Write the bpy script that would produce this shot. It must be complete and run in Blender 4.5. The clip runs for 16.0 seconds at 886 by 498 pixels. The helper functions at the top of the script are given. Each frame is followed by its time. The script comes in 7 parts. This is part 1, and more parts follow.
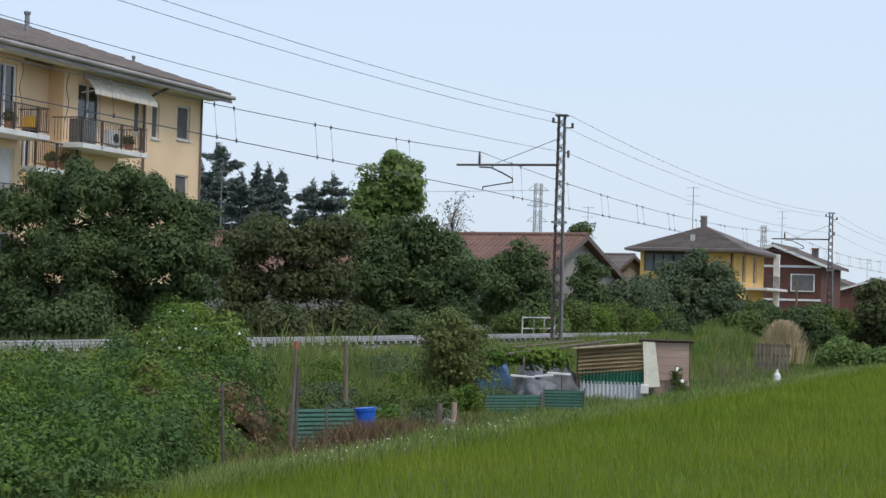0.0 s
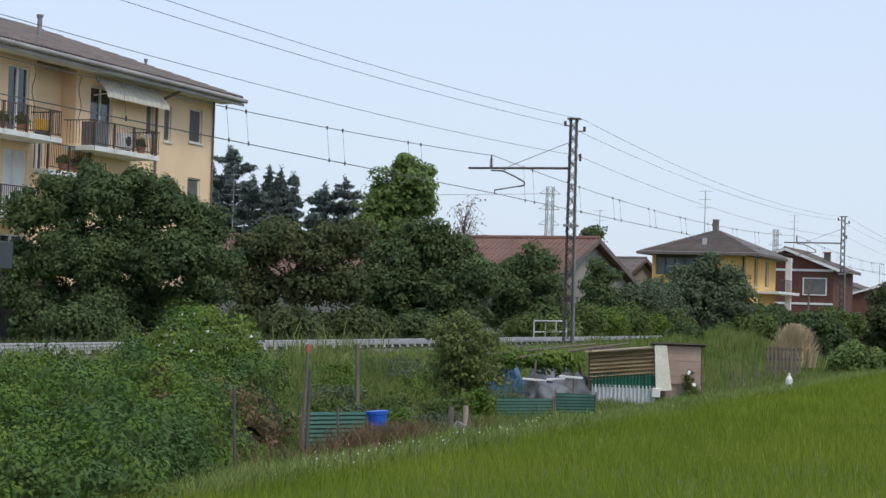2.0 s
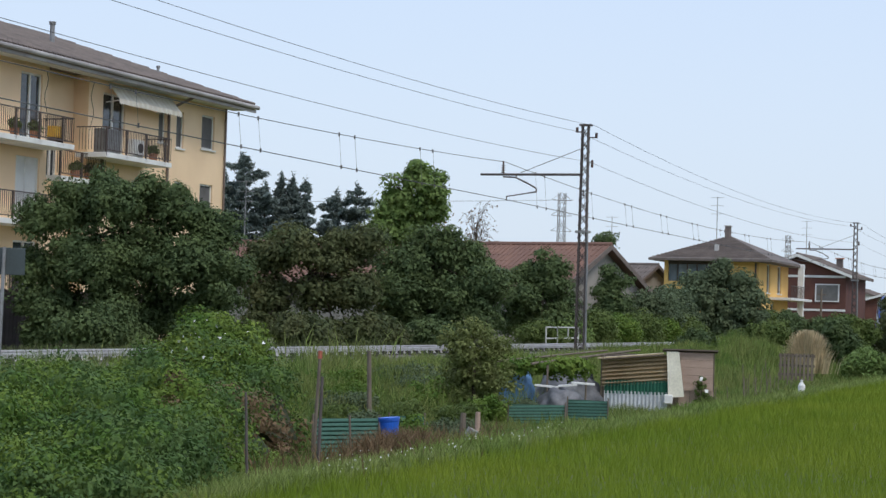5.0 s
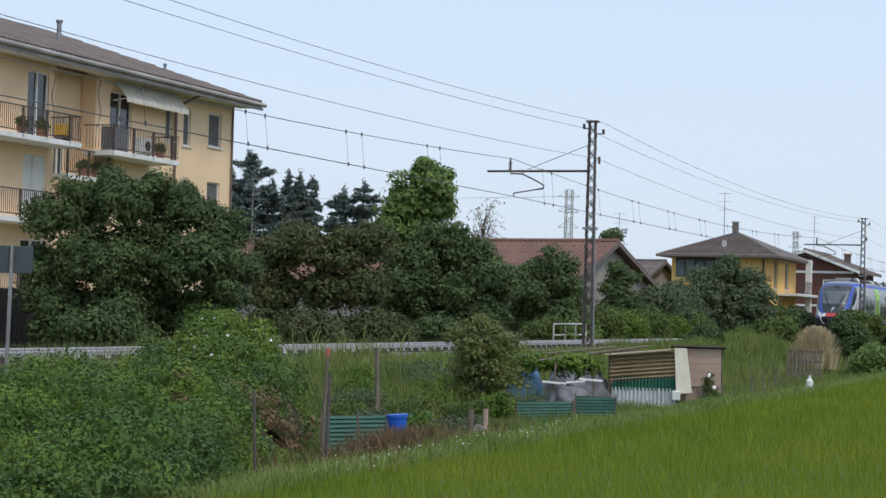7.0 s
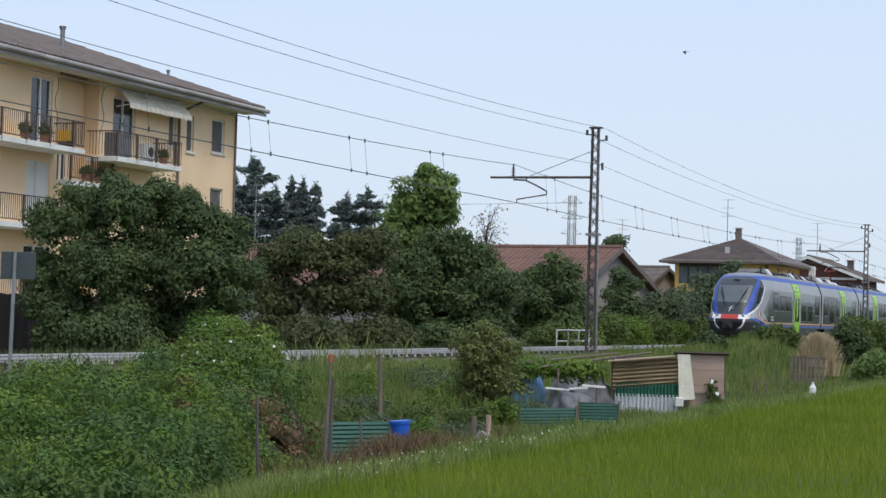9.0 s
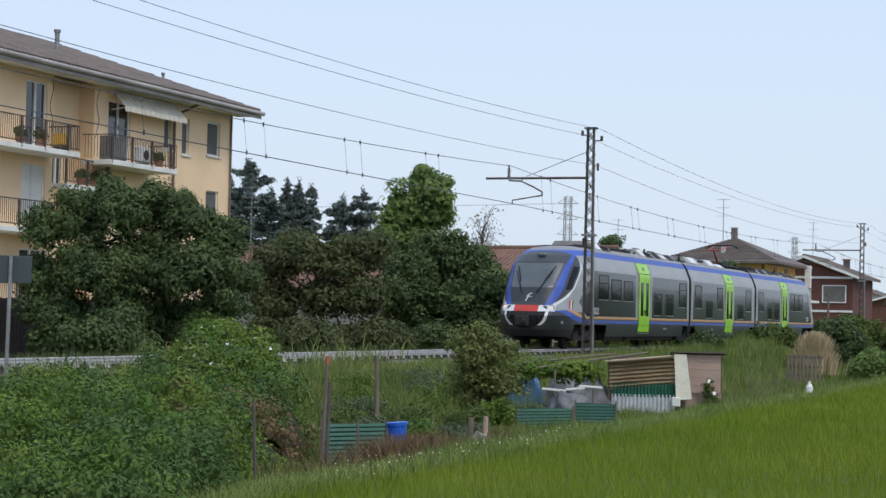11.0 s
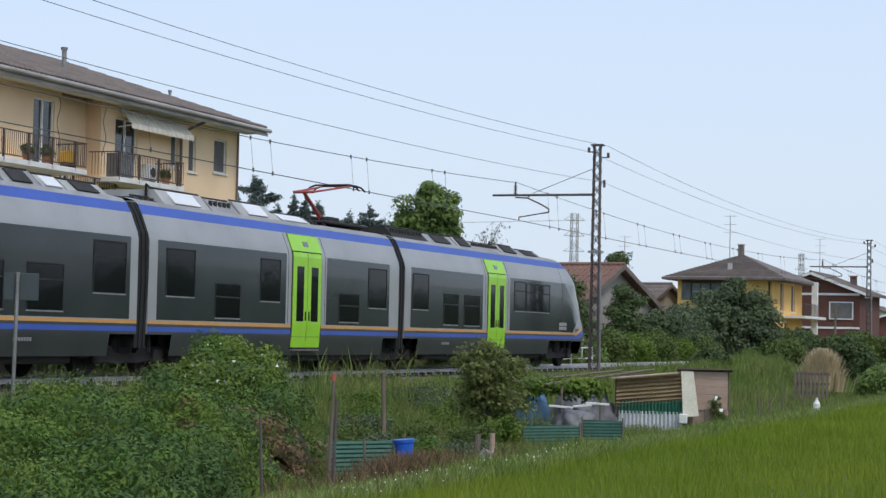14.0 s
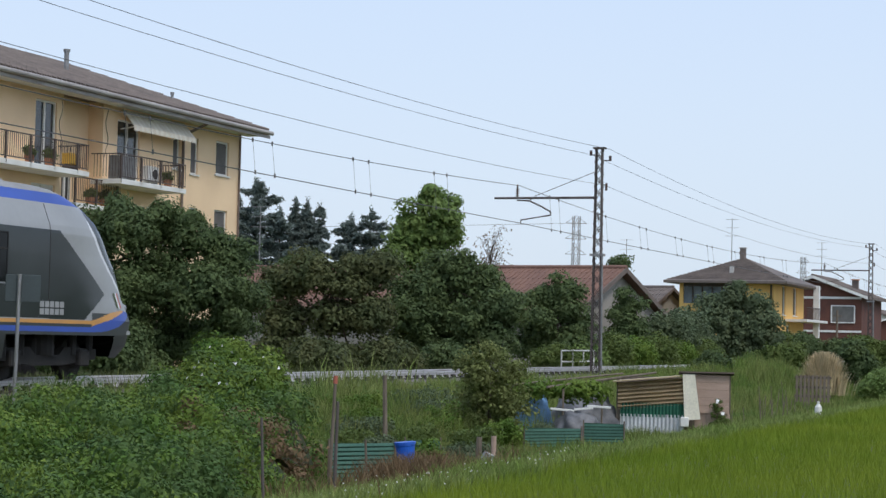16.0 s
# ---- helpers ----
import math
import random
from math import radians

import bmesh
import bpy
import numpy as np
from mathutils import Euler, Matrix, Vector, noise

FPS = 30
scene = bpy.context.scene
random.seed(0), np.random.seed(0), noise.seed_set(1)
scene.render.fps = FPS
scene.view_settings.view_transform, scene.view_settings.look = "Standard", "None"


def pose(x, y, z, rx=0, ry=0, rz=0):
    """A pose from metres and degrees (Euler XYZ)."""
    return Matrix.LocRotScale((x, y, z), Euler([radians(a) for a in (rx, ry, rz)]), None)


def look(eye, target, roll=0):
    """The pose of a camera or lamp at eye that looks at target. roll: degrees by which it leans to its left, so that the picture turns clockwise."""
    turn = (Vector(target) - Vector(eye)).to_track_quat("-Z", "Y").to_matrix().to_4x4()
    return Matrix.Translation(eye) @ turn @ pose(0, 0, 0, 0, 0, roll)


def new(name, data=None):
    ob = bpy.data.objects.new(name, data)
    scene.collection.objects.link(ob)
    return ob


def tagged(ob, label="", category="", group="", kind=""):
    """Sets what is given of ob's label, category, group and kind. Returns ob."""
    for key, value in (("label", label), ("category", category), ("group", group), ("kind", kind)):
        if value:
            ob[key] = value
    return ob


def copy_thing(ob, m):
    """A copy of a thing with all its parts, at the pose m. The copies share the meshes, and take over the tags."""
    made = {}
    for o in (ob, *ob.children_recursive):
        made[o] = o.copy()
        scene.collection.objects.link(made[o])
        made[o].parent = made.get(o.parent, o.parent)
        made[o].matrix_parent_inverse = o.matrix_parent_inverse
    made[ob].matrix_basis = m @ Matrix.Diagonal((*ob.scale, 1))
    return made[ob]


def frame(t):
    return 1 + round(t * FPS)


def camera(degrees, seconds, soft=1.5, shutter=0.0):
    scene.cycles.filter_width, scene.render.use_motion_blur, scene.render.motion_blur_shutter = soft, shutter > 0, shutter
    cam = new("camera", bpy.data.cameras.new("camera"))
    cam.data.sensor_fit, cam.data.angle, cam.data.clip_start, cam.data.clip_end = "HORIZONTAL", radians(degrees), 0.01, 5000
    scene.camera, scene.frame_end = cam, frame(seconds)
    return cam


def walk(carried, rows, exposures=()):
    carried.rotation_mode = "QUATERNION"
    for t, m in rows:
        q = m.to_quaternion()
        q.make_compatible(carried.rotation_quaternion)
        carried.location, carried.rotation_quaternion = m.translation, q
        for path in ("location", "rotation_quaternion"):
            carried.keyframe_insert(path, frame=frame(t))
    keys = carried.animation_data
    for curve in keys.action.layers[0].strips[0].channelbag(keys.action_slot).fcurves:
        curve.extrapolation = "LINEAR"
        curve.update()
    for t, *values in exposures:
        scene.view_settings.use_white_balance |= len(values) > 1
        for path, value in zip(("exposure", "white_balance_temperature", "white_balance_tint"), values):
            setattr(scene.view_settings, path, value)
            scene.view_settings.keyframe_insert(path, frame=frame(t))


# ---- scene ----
cam = camera(26.35, 16.0, soft=1.45)
walk(cam, [
    (0, pose(0, 0, 1.02, 91.693, -1.681, -69.748)),
    (0.5, pose(0, 0, 1.02, 91.727, -1.732, -69.640)),
    (1, pose(0, 0, 1.02, 91.780, -1.842, -69.503)),
    (1.5, pose(0, 0, 1.02, 91.769, -1.767, -69.429)),
    (2, pose(0, 0, 1.02, 91.780, -1.771, -69.396)),
    (2.5, pose(0, 0, 1.02, 91.823, -1.613, -69.369)),
    (3, pose(0, 0, 1.02, 91.934, -1.670, -69.308)),
    (3.5, pose(0, 0, 1.02, 92.028, -1.631, -69.278)),
    (4, pose(0, 0, 1.02, 92.072, -1.839, -69.189)),
    (6.5, pose(0, 0, 1.02, 91.860, -1.537, -68.809)),
    (7, pose(0, 0, 1.02, 91.864, -1.573, -68.804)),
    (7.5, pose(0, 0, 1.02, 91.917, -1.604, -68.780)),
    (8, pose(0, 0, 1.02, 91.964, -1.629, -68.730)),
    (8.5, pose(0, 0, 1.02, 92.018, -1.635, -68.715)),
    (9, pose(0, 0, 1.02, 92.048, -1.610, -68.714)),
    (11.5, pose(0, 0, 1.02, 92.139, -1.191, -68.822)),
    (12, pose(0, 0, 1.02, 92.222, -1.169, -68.777)),
    (12.5, pose(0, 0, 1.02, 92.319, -1.199, -68.720)),
    (13, pose(0, 0, 1.02, 92.435, -1.129, -68.644)),
    (13.5, pose(0, 0, 1.02, 92.546, -1.081, -68.629)),
    (14, pose(0, 0, 1.02, 92.600, -1.223, -68.622)),
    (14.5, pose(0, 0, 1.02, 92.645, -1.410, -68.614)),
    (15, pose(0, 0, 1.02, 92.666, -1.393, -68.606)),
    (15.5, pose(0, 0, 1.02, 92.671, -1.440, -68.577)),
    (16, pose(0, 0, 1.02, 92.680, -1.355, -68.573)),
])

# world: x runs along the railway, y across it, z = 0 at the rail heads
SUN_ELEVATION, SUN_AZIMUTH = 54.0, 238.0


def make_world():
    w = bpy.data.worlds.new("sky")
    w.use_nodes = True
    nt = w.node_tree
    nt.nodes.clear()
    out = nt.nodes.new("ShaderNodeOutputWorld")
    bg = nt.nodes.new("ShaderNodeBackground")
    sky = nt.nodes.new("ShaderNodeTexSky")
    sky.sky_type = "NISHITA"
    sky.sun_disc = False
    sky.sun_elevation = radians(SUN_ELEVATION)
    sky.sun_rotation = radians(90 - SUN_AZIMUTH)
    sky.air_density, sky.dust_density, sky.ozone_density = 1.0, 4.0, 1.5
    # thin even cloud veil over the blue
    veil = nt.nodes.new("ShaderNodeMix")
    veil.data_type = "RGBA"
    veil.inputs[0].default_value = 0.72
    geo = nt.nodes.new("ShaderNodeTexCoord")
    sep = nt.nodes.new("ShaderNodeSeparateXYZ")
    nt.links.new(geo.outputs["Generated"], sep.inputs[0])
    ramp = nt.nodes.new("ShaderNodeValToRGB")
    ramp.color_ramp.elements[0].position = 0.0
    ramp.color_ramp.elements[0].color = (9.2, 10.5, 11.9, 1)
    ramp.color_ramp.elements[1].position = 0.30
    ramp.color_ramp.elements[1].color = (7.1, 9.0, 12.4, 1)
    nt.links.new(sep.outputs[2], ramp.inputs[0])
    nt.links.new(sky.outputs[0], veil.inputs[6])
    nt.links.new(ramp.outputs[0], veil.inputs[7])
    nt.links.new(veil.outputs[2], bg.inputs[0])
    bg.inputs[1].default_value = 0.1
    nt.links.new(bg.outputs[0], out.inputs[0])
    scene.world = w
    sun = bpy.data.lights.new("sun", "SUN")
    sun.energy, sun.angle, sun.color = 1.6, radians(16), (1.0, 0.96, 0.9)
    ob = new("sun", sun)
    e, a = radians(SUN_ELEVATION), radians(SUN_AZIMUTH)
    ob.matrix_world = look((60 * math.cos(e) * math.cos(a), 60 * math.cos(e) * math.sin(a), 60 * math.sin(e)), (0, 0, 0))


make_world()
scene.view_settings.exposure = 0.0

# ---------------------------------------------------------------- materials
MATS = {}


def mat(name, col, col2=None, rough=0.8, metal=0.0, scale=2.0, fine=40.0, bump=0.15, amount=0.5,
        island=0.0, thing=0.0, thin=0.0, stretch=(1, 1, 1), spec=0.5, dist=0.01):
    """Two-scale noise paint with fine relief; island / thing: brightness spread per piece."""
    if name in MATS:
        return MATS[name]
    m = bpy.data.materials.new(name)
    m.use_nodes = True
    nt = m.node_tree
    b = nt.nodes["Principled BSDF"]
    n, link = nt.nodes.new, nt.links.new
    tc = n("ShaderNodeTexCoord")
    mp = n("ShaderNodeMapping")
    mp.inputs["Scale"].default_value = stretch
    link(tc.outputs["Object"], mp.inputs[0])
    big, small = n("ShaderNodeTexNoise"), n("ShaderNodeTexNoise")
    big.inputs["Scale"].default_value, small.inputs["Scale"].default_value = scale, fine
    big.inputs["Detail"].default_value, small.inputs["Detail"].default_value = 5, 3
    link(mp.outputs[0], big.inputs[0])
    link(mp.outputs[0], small.inputs[0])
    col2 = col2 or tuple(c * 0.7 for c in col)
    ramp = n("ShaderNodeValToRGB")
    ramp.color_ramp.elements[0].position, ramp.color_ramp.elements[1].position = 0.35, 0.68
    ramp.color_ramp.elements[0].color, ramp.color_ramp.elements[1].color = (*col, 1), (*col2, 1)
    link(big.outputs[0], ramp.inputs[0])
    hsv = n("ShaderNodeHueSaturation")
    link(ramp.outputs[0], hsv.inputs["Color"])
    mr = n("ShaderNodeMapRange")
    mr.inputs[3].default_value, mr.inputs[4].default_value = 1 - 0.45 * amount, 1 + 0.45 * amount
    link(small.outputs[0], mr.inputs[0])
    value = mr.outputs[0]
    for spread, node, socket in ((island, "ShaderNodeNewGeometry", "Random Per Island"), (thing, "ShaderNodeObjectInfo", "Random")):
        if spread:
            src = n(node)
            r2 = n("ShaderNodeMapRange")
            r2.inputs[3].default_value, r2.inputs[4].default_value = 1 - spread, 1 + spread
            link(src.outputs[socket], r2.inputs[0])
            mul = n("ShaderNodeMath")
            mul.operation = "MULTIPLY"
            link(value, mul.inputs[0])
            link(r2.outputs[0], mul.inputs[1])
            value = mul.outputs[0]
    link(value, hsv.inputs["Value"])
    link(hsv.outputs[0], b.inputs["Base Color"])
    b.inputs["Roughness"].default_value, b.inputs["Metallic"].default_value = rough, metal
    b.inputs["Specular IOR Level"].default_value = spec
    if bump:
        bp = n("ShaderNodeBump")
        bp.inputs["Strength"].default_value, bp.inputs["Distance"].default_value = bump, dist
        link(small.outputs[0], bp.inputs["Height"])
        link(bp.outputs[0], b.inputs["Normal"])
    if thin:
        tr = n("ShaderNodeBsdfTranslucent")
        mix = n("ShaderNodeMixShader")
        mix.inputs[0].default_value = thin
        link(hsv.outputs[0], tr.inputs[0])
        link(b.outputs[0], mix.inputs[1])
        link(tr.outputs[0], mix.inputs[2])
        link(mix.outputs[0], nt.nodes["Material Output"].inputs[0])
    MATS[name] = m
    return m


def glow(name, col, strength):
    m = bpy.data.materials.new(name)
    m.use_nodes = True
    b = m.node_tree.nodes["Principled BSDF"]
    b.inputs["Base Color"].default_value = (*col, 1)
    b.inputs["Emission Color"].default_value = (*col, 1)
    b.inputs["Emission Strength"].default_value = strength
    MATS[name] = m
    return m


def leafmat(name, a, c, island=0.16, rough=0.6, scale=1.1):
    return mat(name, a, c, rough=rough, scale=scale, fine=7, bump=0, amount=0.35, island=island, thin=0.25, spec=0.1)


# ---------------------------------------------------------------- mesh helpers
def part(name, bm, material, parent=None, label=""):
    """Links a bmesh as one mesh object, under a thing or part."""
    me = bpy.data.meshes.new(name)
    bm.to_mesh(me)
    bm.free()
    for m in material if isinstance(material, (list, tuple)) else [material]:
        me.materials.append(m)
    ob = new(name, me)
    ob.parent = parent
    if label:
        ob["label"] = label
    return ob


def empty(name, m=None):
    ob = new(name)
    ob.empty_display_size = 0.2
    if m is not None:
        ob.matrix_world = m
    return ob


def box(bm, x0, x1, y0, y1, z0, z1, bevel=0.0, m=None):
    r = bmesh.ops.create_cube(bm, size=1)
    vs = r["verts"]
    bmesh.ops.scale(bm, vec=(x1 - x0, y1 - y0, z1 - z0), verts=vs)
    bmesh.ops.translate(bm, vec=((x0 + x1) / 2, (y0 + y1) / 2, (z0 + z1) / 2), verts=vs)
    if bevel:
        es = list({e for v in vs for e in v.link_edges})
        vs = [v for v in bmesh.ops.bevel(bm, geom=es, offset=bevel, segments=1, affect="EDGES")["verts"]]
    if m is not None:
        bmesh.ops.transform(bm, matrix=m, verts=list({v for v in vs}))
    return bm


def boxed(*a, **k):
    return box(bmesh.new(), *a, **k)


def rod(bm, a, b, r0, r1=None, sides=8):
    """A tapered round bar from a to b."""
    a, b = Vector(a), Vector(b)
    d = b - a
    q = d.to_track_quat("Z", "Y").to_matrix().to_4x4()
    bmesh.ops.create_cone(bm, cap_ends=True, segments=sides, radius1=r0, radius2=r0 if r1 is None else r1,
                          depth=d.length, matrix=Matrix.Translation((a + b) / 2) @ q)
    return bm


def rodded(a, b, r0, r1=None, sides=8):
    return rod(bmesh.new(), a, b, r0, r1, sides)


def beam(bm, a, b, w, h=None):
    """A square bar from a to b."""
    a, b = Vector(a), Vector(b)
    d = b - a
    h = h or w
    q = d.to_track_quat("Y", "Z").to_matrix().to_4x4()
    m = Matrix.Translation((a + b) / 2) @ q
    return box(bm, -w / 2, w / 2, -d.length / 2, d.length / 2, -h / 2, h / 2, m=m)


def prism(bm, pts, y0, y1):
    """An outline in x, z pushed through from y0 to y1."""
    a = [bm.verts.new((x, y0, z)) for x, z in pts]
    b = [bm.verts.new((x, y1, z)) for x, z in pts]
    n = len(pts)
    bm.faces.new(a)
    bm.faces.new(b[::-1])
    for i in range(n):
        bm.faces.new((a[i], b[i], b[(i + 1) % n], a[(i + 1) % n]))
    bmesh.ops.recalc_face_normals(bm, faces=bm.faces)
    return bm


def quads(name, co, material, parent=None, label="", per=4):
    """One mesh of separate faces from an array of corners, per corners to a face."""
    co = np.asarray(co, dtype=np.float32).reshape(-1, 3)
    n = len(co) // per
    me = bpy.data.meshes.new(name)
    me.vertices.add(len(co))
    me.vertices.foreach_set("co", co.ravel())
    me.loops.add(len(co))
    me.loops.foreach_set("vertex_index", np.arange(len(co), dtype=np.int32))
    me.polygons.add(n)
    me.polygons.foreach_set("loop_start", np.arange(0, len(co), per, dtype=np.int32))
    me.polygons.foreach_set("loop_total", np.full(n, per, dtype=np.int32))
    me.update(calc_edges=True)
    me.materials.append(material)
    ob = new(name, me)
    ob.parent = parent
    if label:
        ob["label"] = label
    return ob


def unit(v):
    return v / np.maximum(np.linalg.norm(v, axis=1, keepdims=True), 1e-6)


def leaves_at(rng, pos, nrm, size, aspect=0.55, droop=0.0, tri=False):
    """Leaf blades at pos, facing nrm: diamonds with a bent tip, or plain three-cornered blades for far crowns."""
    n = len(pos)
    t = unit(np.cross(nrm, rng.normal(size=(n, 3))))
    t[:, 2] -= droop
    t = unit(t)
    s = unit(np.cross(nrm, t))
    L = (size * rng.uniform(0.6, 1.35, n))[:, None]
    if tri:
        return np.stack([pos + s * L * aspect * 0.5, pos - s * L * aspect * 0.5, pos + t * L - nrm * L * 0.1], 1).reshape(-1, 3)
    a = pos
    b = pos + t * L * 0.45 + s * L * aspect * 0.5
    c = pos + t * L - nrm * L * 0.15
    d = pos + t * L * 0.45 - s * L * aspect * 0.5
    return np.stack([a, b, c, d], 1).reshape(-1, 3)


def clumpy(rng, blobs, clumps, per, size, spread=0.32, inner=0.25, aspect=0.7, droop=0.15, flat=0.75):
    """Leaf corners for a crown made of blobs (x, y, z, rx, ry, rz): uneven rounded clumps on and inside them."""
    blobs = np.array(blobs, float)
    area = (blobs[:, 3] * blobs[:, 4] + blobs[:, 4] * blobs[:, 5] + blobs[:, 3] * blobs[:, 5])
    pick = rng.choice(len(blobs), clumps, p=area / area.sum())
    B = blobs[pick]
    u = unit(rng.normal(size=(clumps, 3)))
    k = np.where(rng.random(clumps) < inner, rng.uniform(0.3, 0.8, clumps), rng.uniform(0.78, 1.14, clumps))[:, None]
    c = B[:, :3] + u * B[:, 3:] * k
    r = spread * rng.uniform(0.4, 1.15, clumps)
    ci = np.repeat(np.arange(clumps), per)
    v = unit(rng.normal(size=(len(ci), 3)) + np.array([0, 0, 0.35]))
    pos = c[ci] + v * (r[ci] * rng.uniform(0.72, 1.12, len(ci)))[:, None] * np.array([1, 1, flat])
    nrm = unit(v + rng.normal(size=v.shape) * 0.3 + np.array([0, 0, 0.25]))
    return leaves_at(rng, pos, nrm, size, aspect, droop, True)


def limbs(bm, rng, base, top, r, blobs, twigs=2):
    """A tapered trunk with limbs that reach into the blobs."""
    base, top = Vector(base), Vector(top)
    mid = (base + top) / 2 + Vector((rng.normal() * r * 1.2, rng.normal() * r * 1.2, 0))
    rod(bm, base, mid, r, r * 0.75, 7)
    rod(bm, mid, top, r * 0.75, r * 0.3, 7)
    for b in blobs:
        tip = Vector(b[:3])
        s = mid.lerp(top, float(rng.uniform(0, 0.8)))
        rod(bm, s, tip, r * 0.4, r * 0.14, 5)
        for _ in range(twigs):
            o = Vector([float(rng.normal()) * 0.45 * b[3 + i] for i in range(3)])
            rod(bm, s.lerp(tip, 0.7), tip + o, r * 0.16, r * 0.05, 4)
    return bm


def lumps(rng, blobs, n=7, scale=0.45):
    """Breaks each big blob into a core and smaller bumps round it."""
    out = []
    for b in blobs:
        out.append((*b[:3], *(0.8 * r for r in b[3:])))
        for _ in range(n):
            u = rng.normal(size=3)
            u /= np.linalg.norm(u)
            u[2] = abs(u[2]) * 0.9 - 0.25
            k = scale * rng.uniform(0.7, 1.25)
            out.append((b[0] + u[0] * b[3] * 0.6, b[1] + u[1] * b[4] * 0.6, max(b[2] + u[2] * b[5] * 0.6, 0.15), b[3] * k, b[4] * k, b[5] * k))
    return out


def plant(name, at, blobs, clumps, per, size, leaf, bark, trunk=None, seed=1, label="", category="bush", group="", bumps=7, **k):
    """A tree or bush: blobs are given from its foot."""
    rng = np.random.default_rng(seed)
    ob = empty(name, pose(*at))
    top = max(b[2] for b in blobs)
    r = trunk or 0.05
    part("trunk" if category == "tree" else "stems",
         limbs(bmesh.new(), rng, (0, 0, -0.15), (0, 0, top * 0.9), r, blobs[:14]), bark, ob)
    quads("crown" if category == "tree" else "foliage", clumpy(rng, lumps(rng, blobs, bumps), clumps, per, size, **k), leaf, ob, per=3)
    return tagged(ob, label, category, group)


def conifer(at, h, w, seed, label, tiers=16, leaf=None, spire=False, leaders=1):
    """A cedar with ragged flat pads of needles on long boughs, or a narrow spire with short drooping ones."""
    rng = np.random.default_rng(seed)
    ob = empty("conifer", pose(*at))
    bm = bmesh.new()
    pos = []
    for lead in range(leaders):
        ox, oy = (0.0, 0.0) if leaders == 1 else (0.0, (lead - (leaders - 1) / 2) * w * 0.5)
        top = h * (1 - 0.04 * lead)
        rod(bm, (0, oy * 0.3, -0.2), (ox, oy, top * 0.99), 0.02 * h, 0.02, 7)
        pos.append(np.array([ox, oy, top - 0.4]) + rng.normal(size=(110, 3)) * np.array([0.1, 0.1, 0.28]))
        for k in range(tiers * 5):
            f = rng.random() ** 0.9
            z = top * (0.25 + 0.73 * f)
            a = rng.uniform(0, 6.283)
            if spire:
                q = w * (1.0 - f) * rng.uniform(0.6, 1.15) + 0.25
                rise = -0.3 * q
            else:
                q = w * (1.0 - f) ** 0.7 * rng.uniform(0.35, 1.2) + 0.25
                rise = 0.35 * q * rng.uniform(0.1, 1.2)
            tip = np.array([ox + q * math.cos(a), oy + q * math.sin(a), z + rise])
            rod(bm, (ox, oy, z), tuple(tip), 0.05, 0.012, 4)
            m = int(150 * q) + 40
            u = rng.random(m) ** 0.7
            base = np.array([ox, oy, z])[None] * (1 - u[:, None]) + tip[None] * u[:, None]
            wide = 0.07 + 0.15 * q * (1 - 0.8 * u[:, None])
            pos.append(base + rng.normal(size=(m, 3)) * wide * np.array([1, 1, 0.22]) - np.array([0, 0, 0.14]) * rng.random((m, 1)))
    part("trunk", bm, BARK, ob)
    pos = np.concatenate(pos)
    nrm = unit(rng.normal(size=pos.shape) * 0.6 + np.array([-0.2, -0.2, 0.8]))
    quads("crown", leaves_at(rng, pos, nrm, 0.26, 0.45, 0.3, True), leaf, ob, per=3)
    return tagged(ob, label, "tree", "conifers")


# ---------------------------------------------------------------- palette
BARK = mat("bark", (0.10, 0.075, 0.05), (0.05, 0.04, 0.03), rough=0.95, scale=6, bump=0.5)
LEAF_DARK = leafmat("leaf_dark", (0.076, 0.112, 0.048), (0.118, 0.158, 0.060))
LEAF_MID = leafmat("leaf_mid", (0.090, 0.130, 0.036), (0.135, 0.172, 0.05))
LEAF_BRIGHT = leafmat("leaf_bright", (0.135, 0.21, 0.06), (0.20, 0.27, 0.085))
LEAF_OLIVE = leafmat("leaf_olive", (0.082, 0.104, 0.046), (0.125, 0.132, 0.056))
LEAF_OLIVE_LIT = leafmat("leaf_olive_light", (0.13, 0.16, 0.05), (0.20, 0.22, 0.08), scale=2.5)
LEAF_BLUE = leafmat("leaf_blue", (0.095, 0.130, 0.070), (0.14, 0.172, 0.09))
# conifer green made paler and greyer, with the distance haze painted in
NEEDLE_HAZED = leafmat("needle_hazed", (0.115, 0.150, 0.135), (0.165, 0.195, 0.17))
LEAF_DRY = leafmat("leaf_dry", (0.21, 0.135, 0.075), (0.14, 0.10, 0.055), scale=3)
LEAF_VINE = leafmat("leaf_vine", (0.080, 0.150, 0.028), (0.175, 0.235, 0.044), island=0.14, scale=1.6)
LEAF_VINE_DARK = leafmat("leaf_vine_dark", (0.062, 0.118, 0.035), (0.115, 0.17, 0.05), island=0.14, scale=1.6)
GRASS = leafmat("grass", (0.105, 0.175, 0.040), (0.245, 0.255, 0.085), island=0.3, scale=0.9)
GRASS_BANK = leafmat("grass_bank", (0.14, 0.215, 0.045), (0.22, 0.27, 0.075), island=0.25, scale=0.9)
GRASS_TALL = leafmat("grass_tall", (0.175, 0.24, 0.06), (0.26, 0.295, 0.10), island=0.35)
STRAW = leafmat("straw", (0.60, 0.49, 0.31), (0.46, 0.37, 0.22), island=0.25)
RICE = leafmat("rice", (0.165, 0.235, 0.024), (0.215, 0.27, 0.03), island=0.10, scale=0.35)
SOIL = mat("soil", (0.085, 0.12, 0.03), (0.10, 0.095, 0.04), rough=1, scale=0.5, fine=14, bump=0.6, amount=0.8)
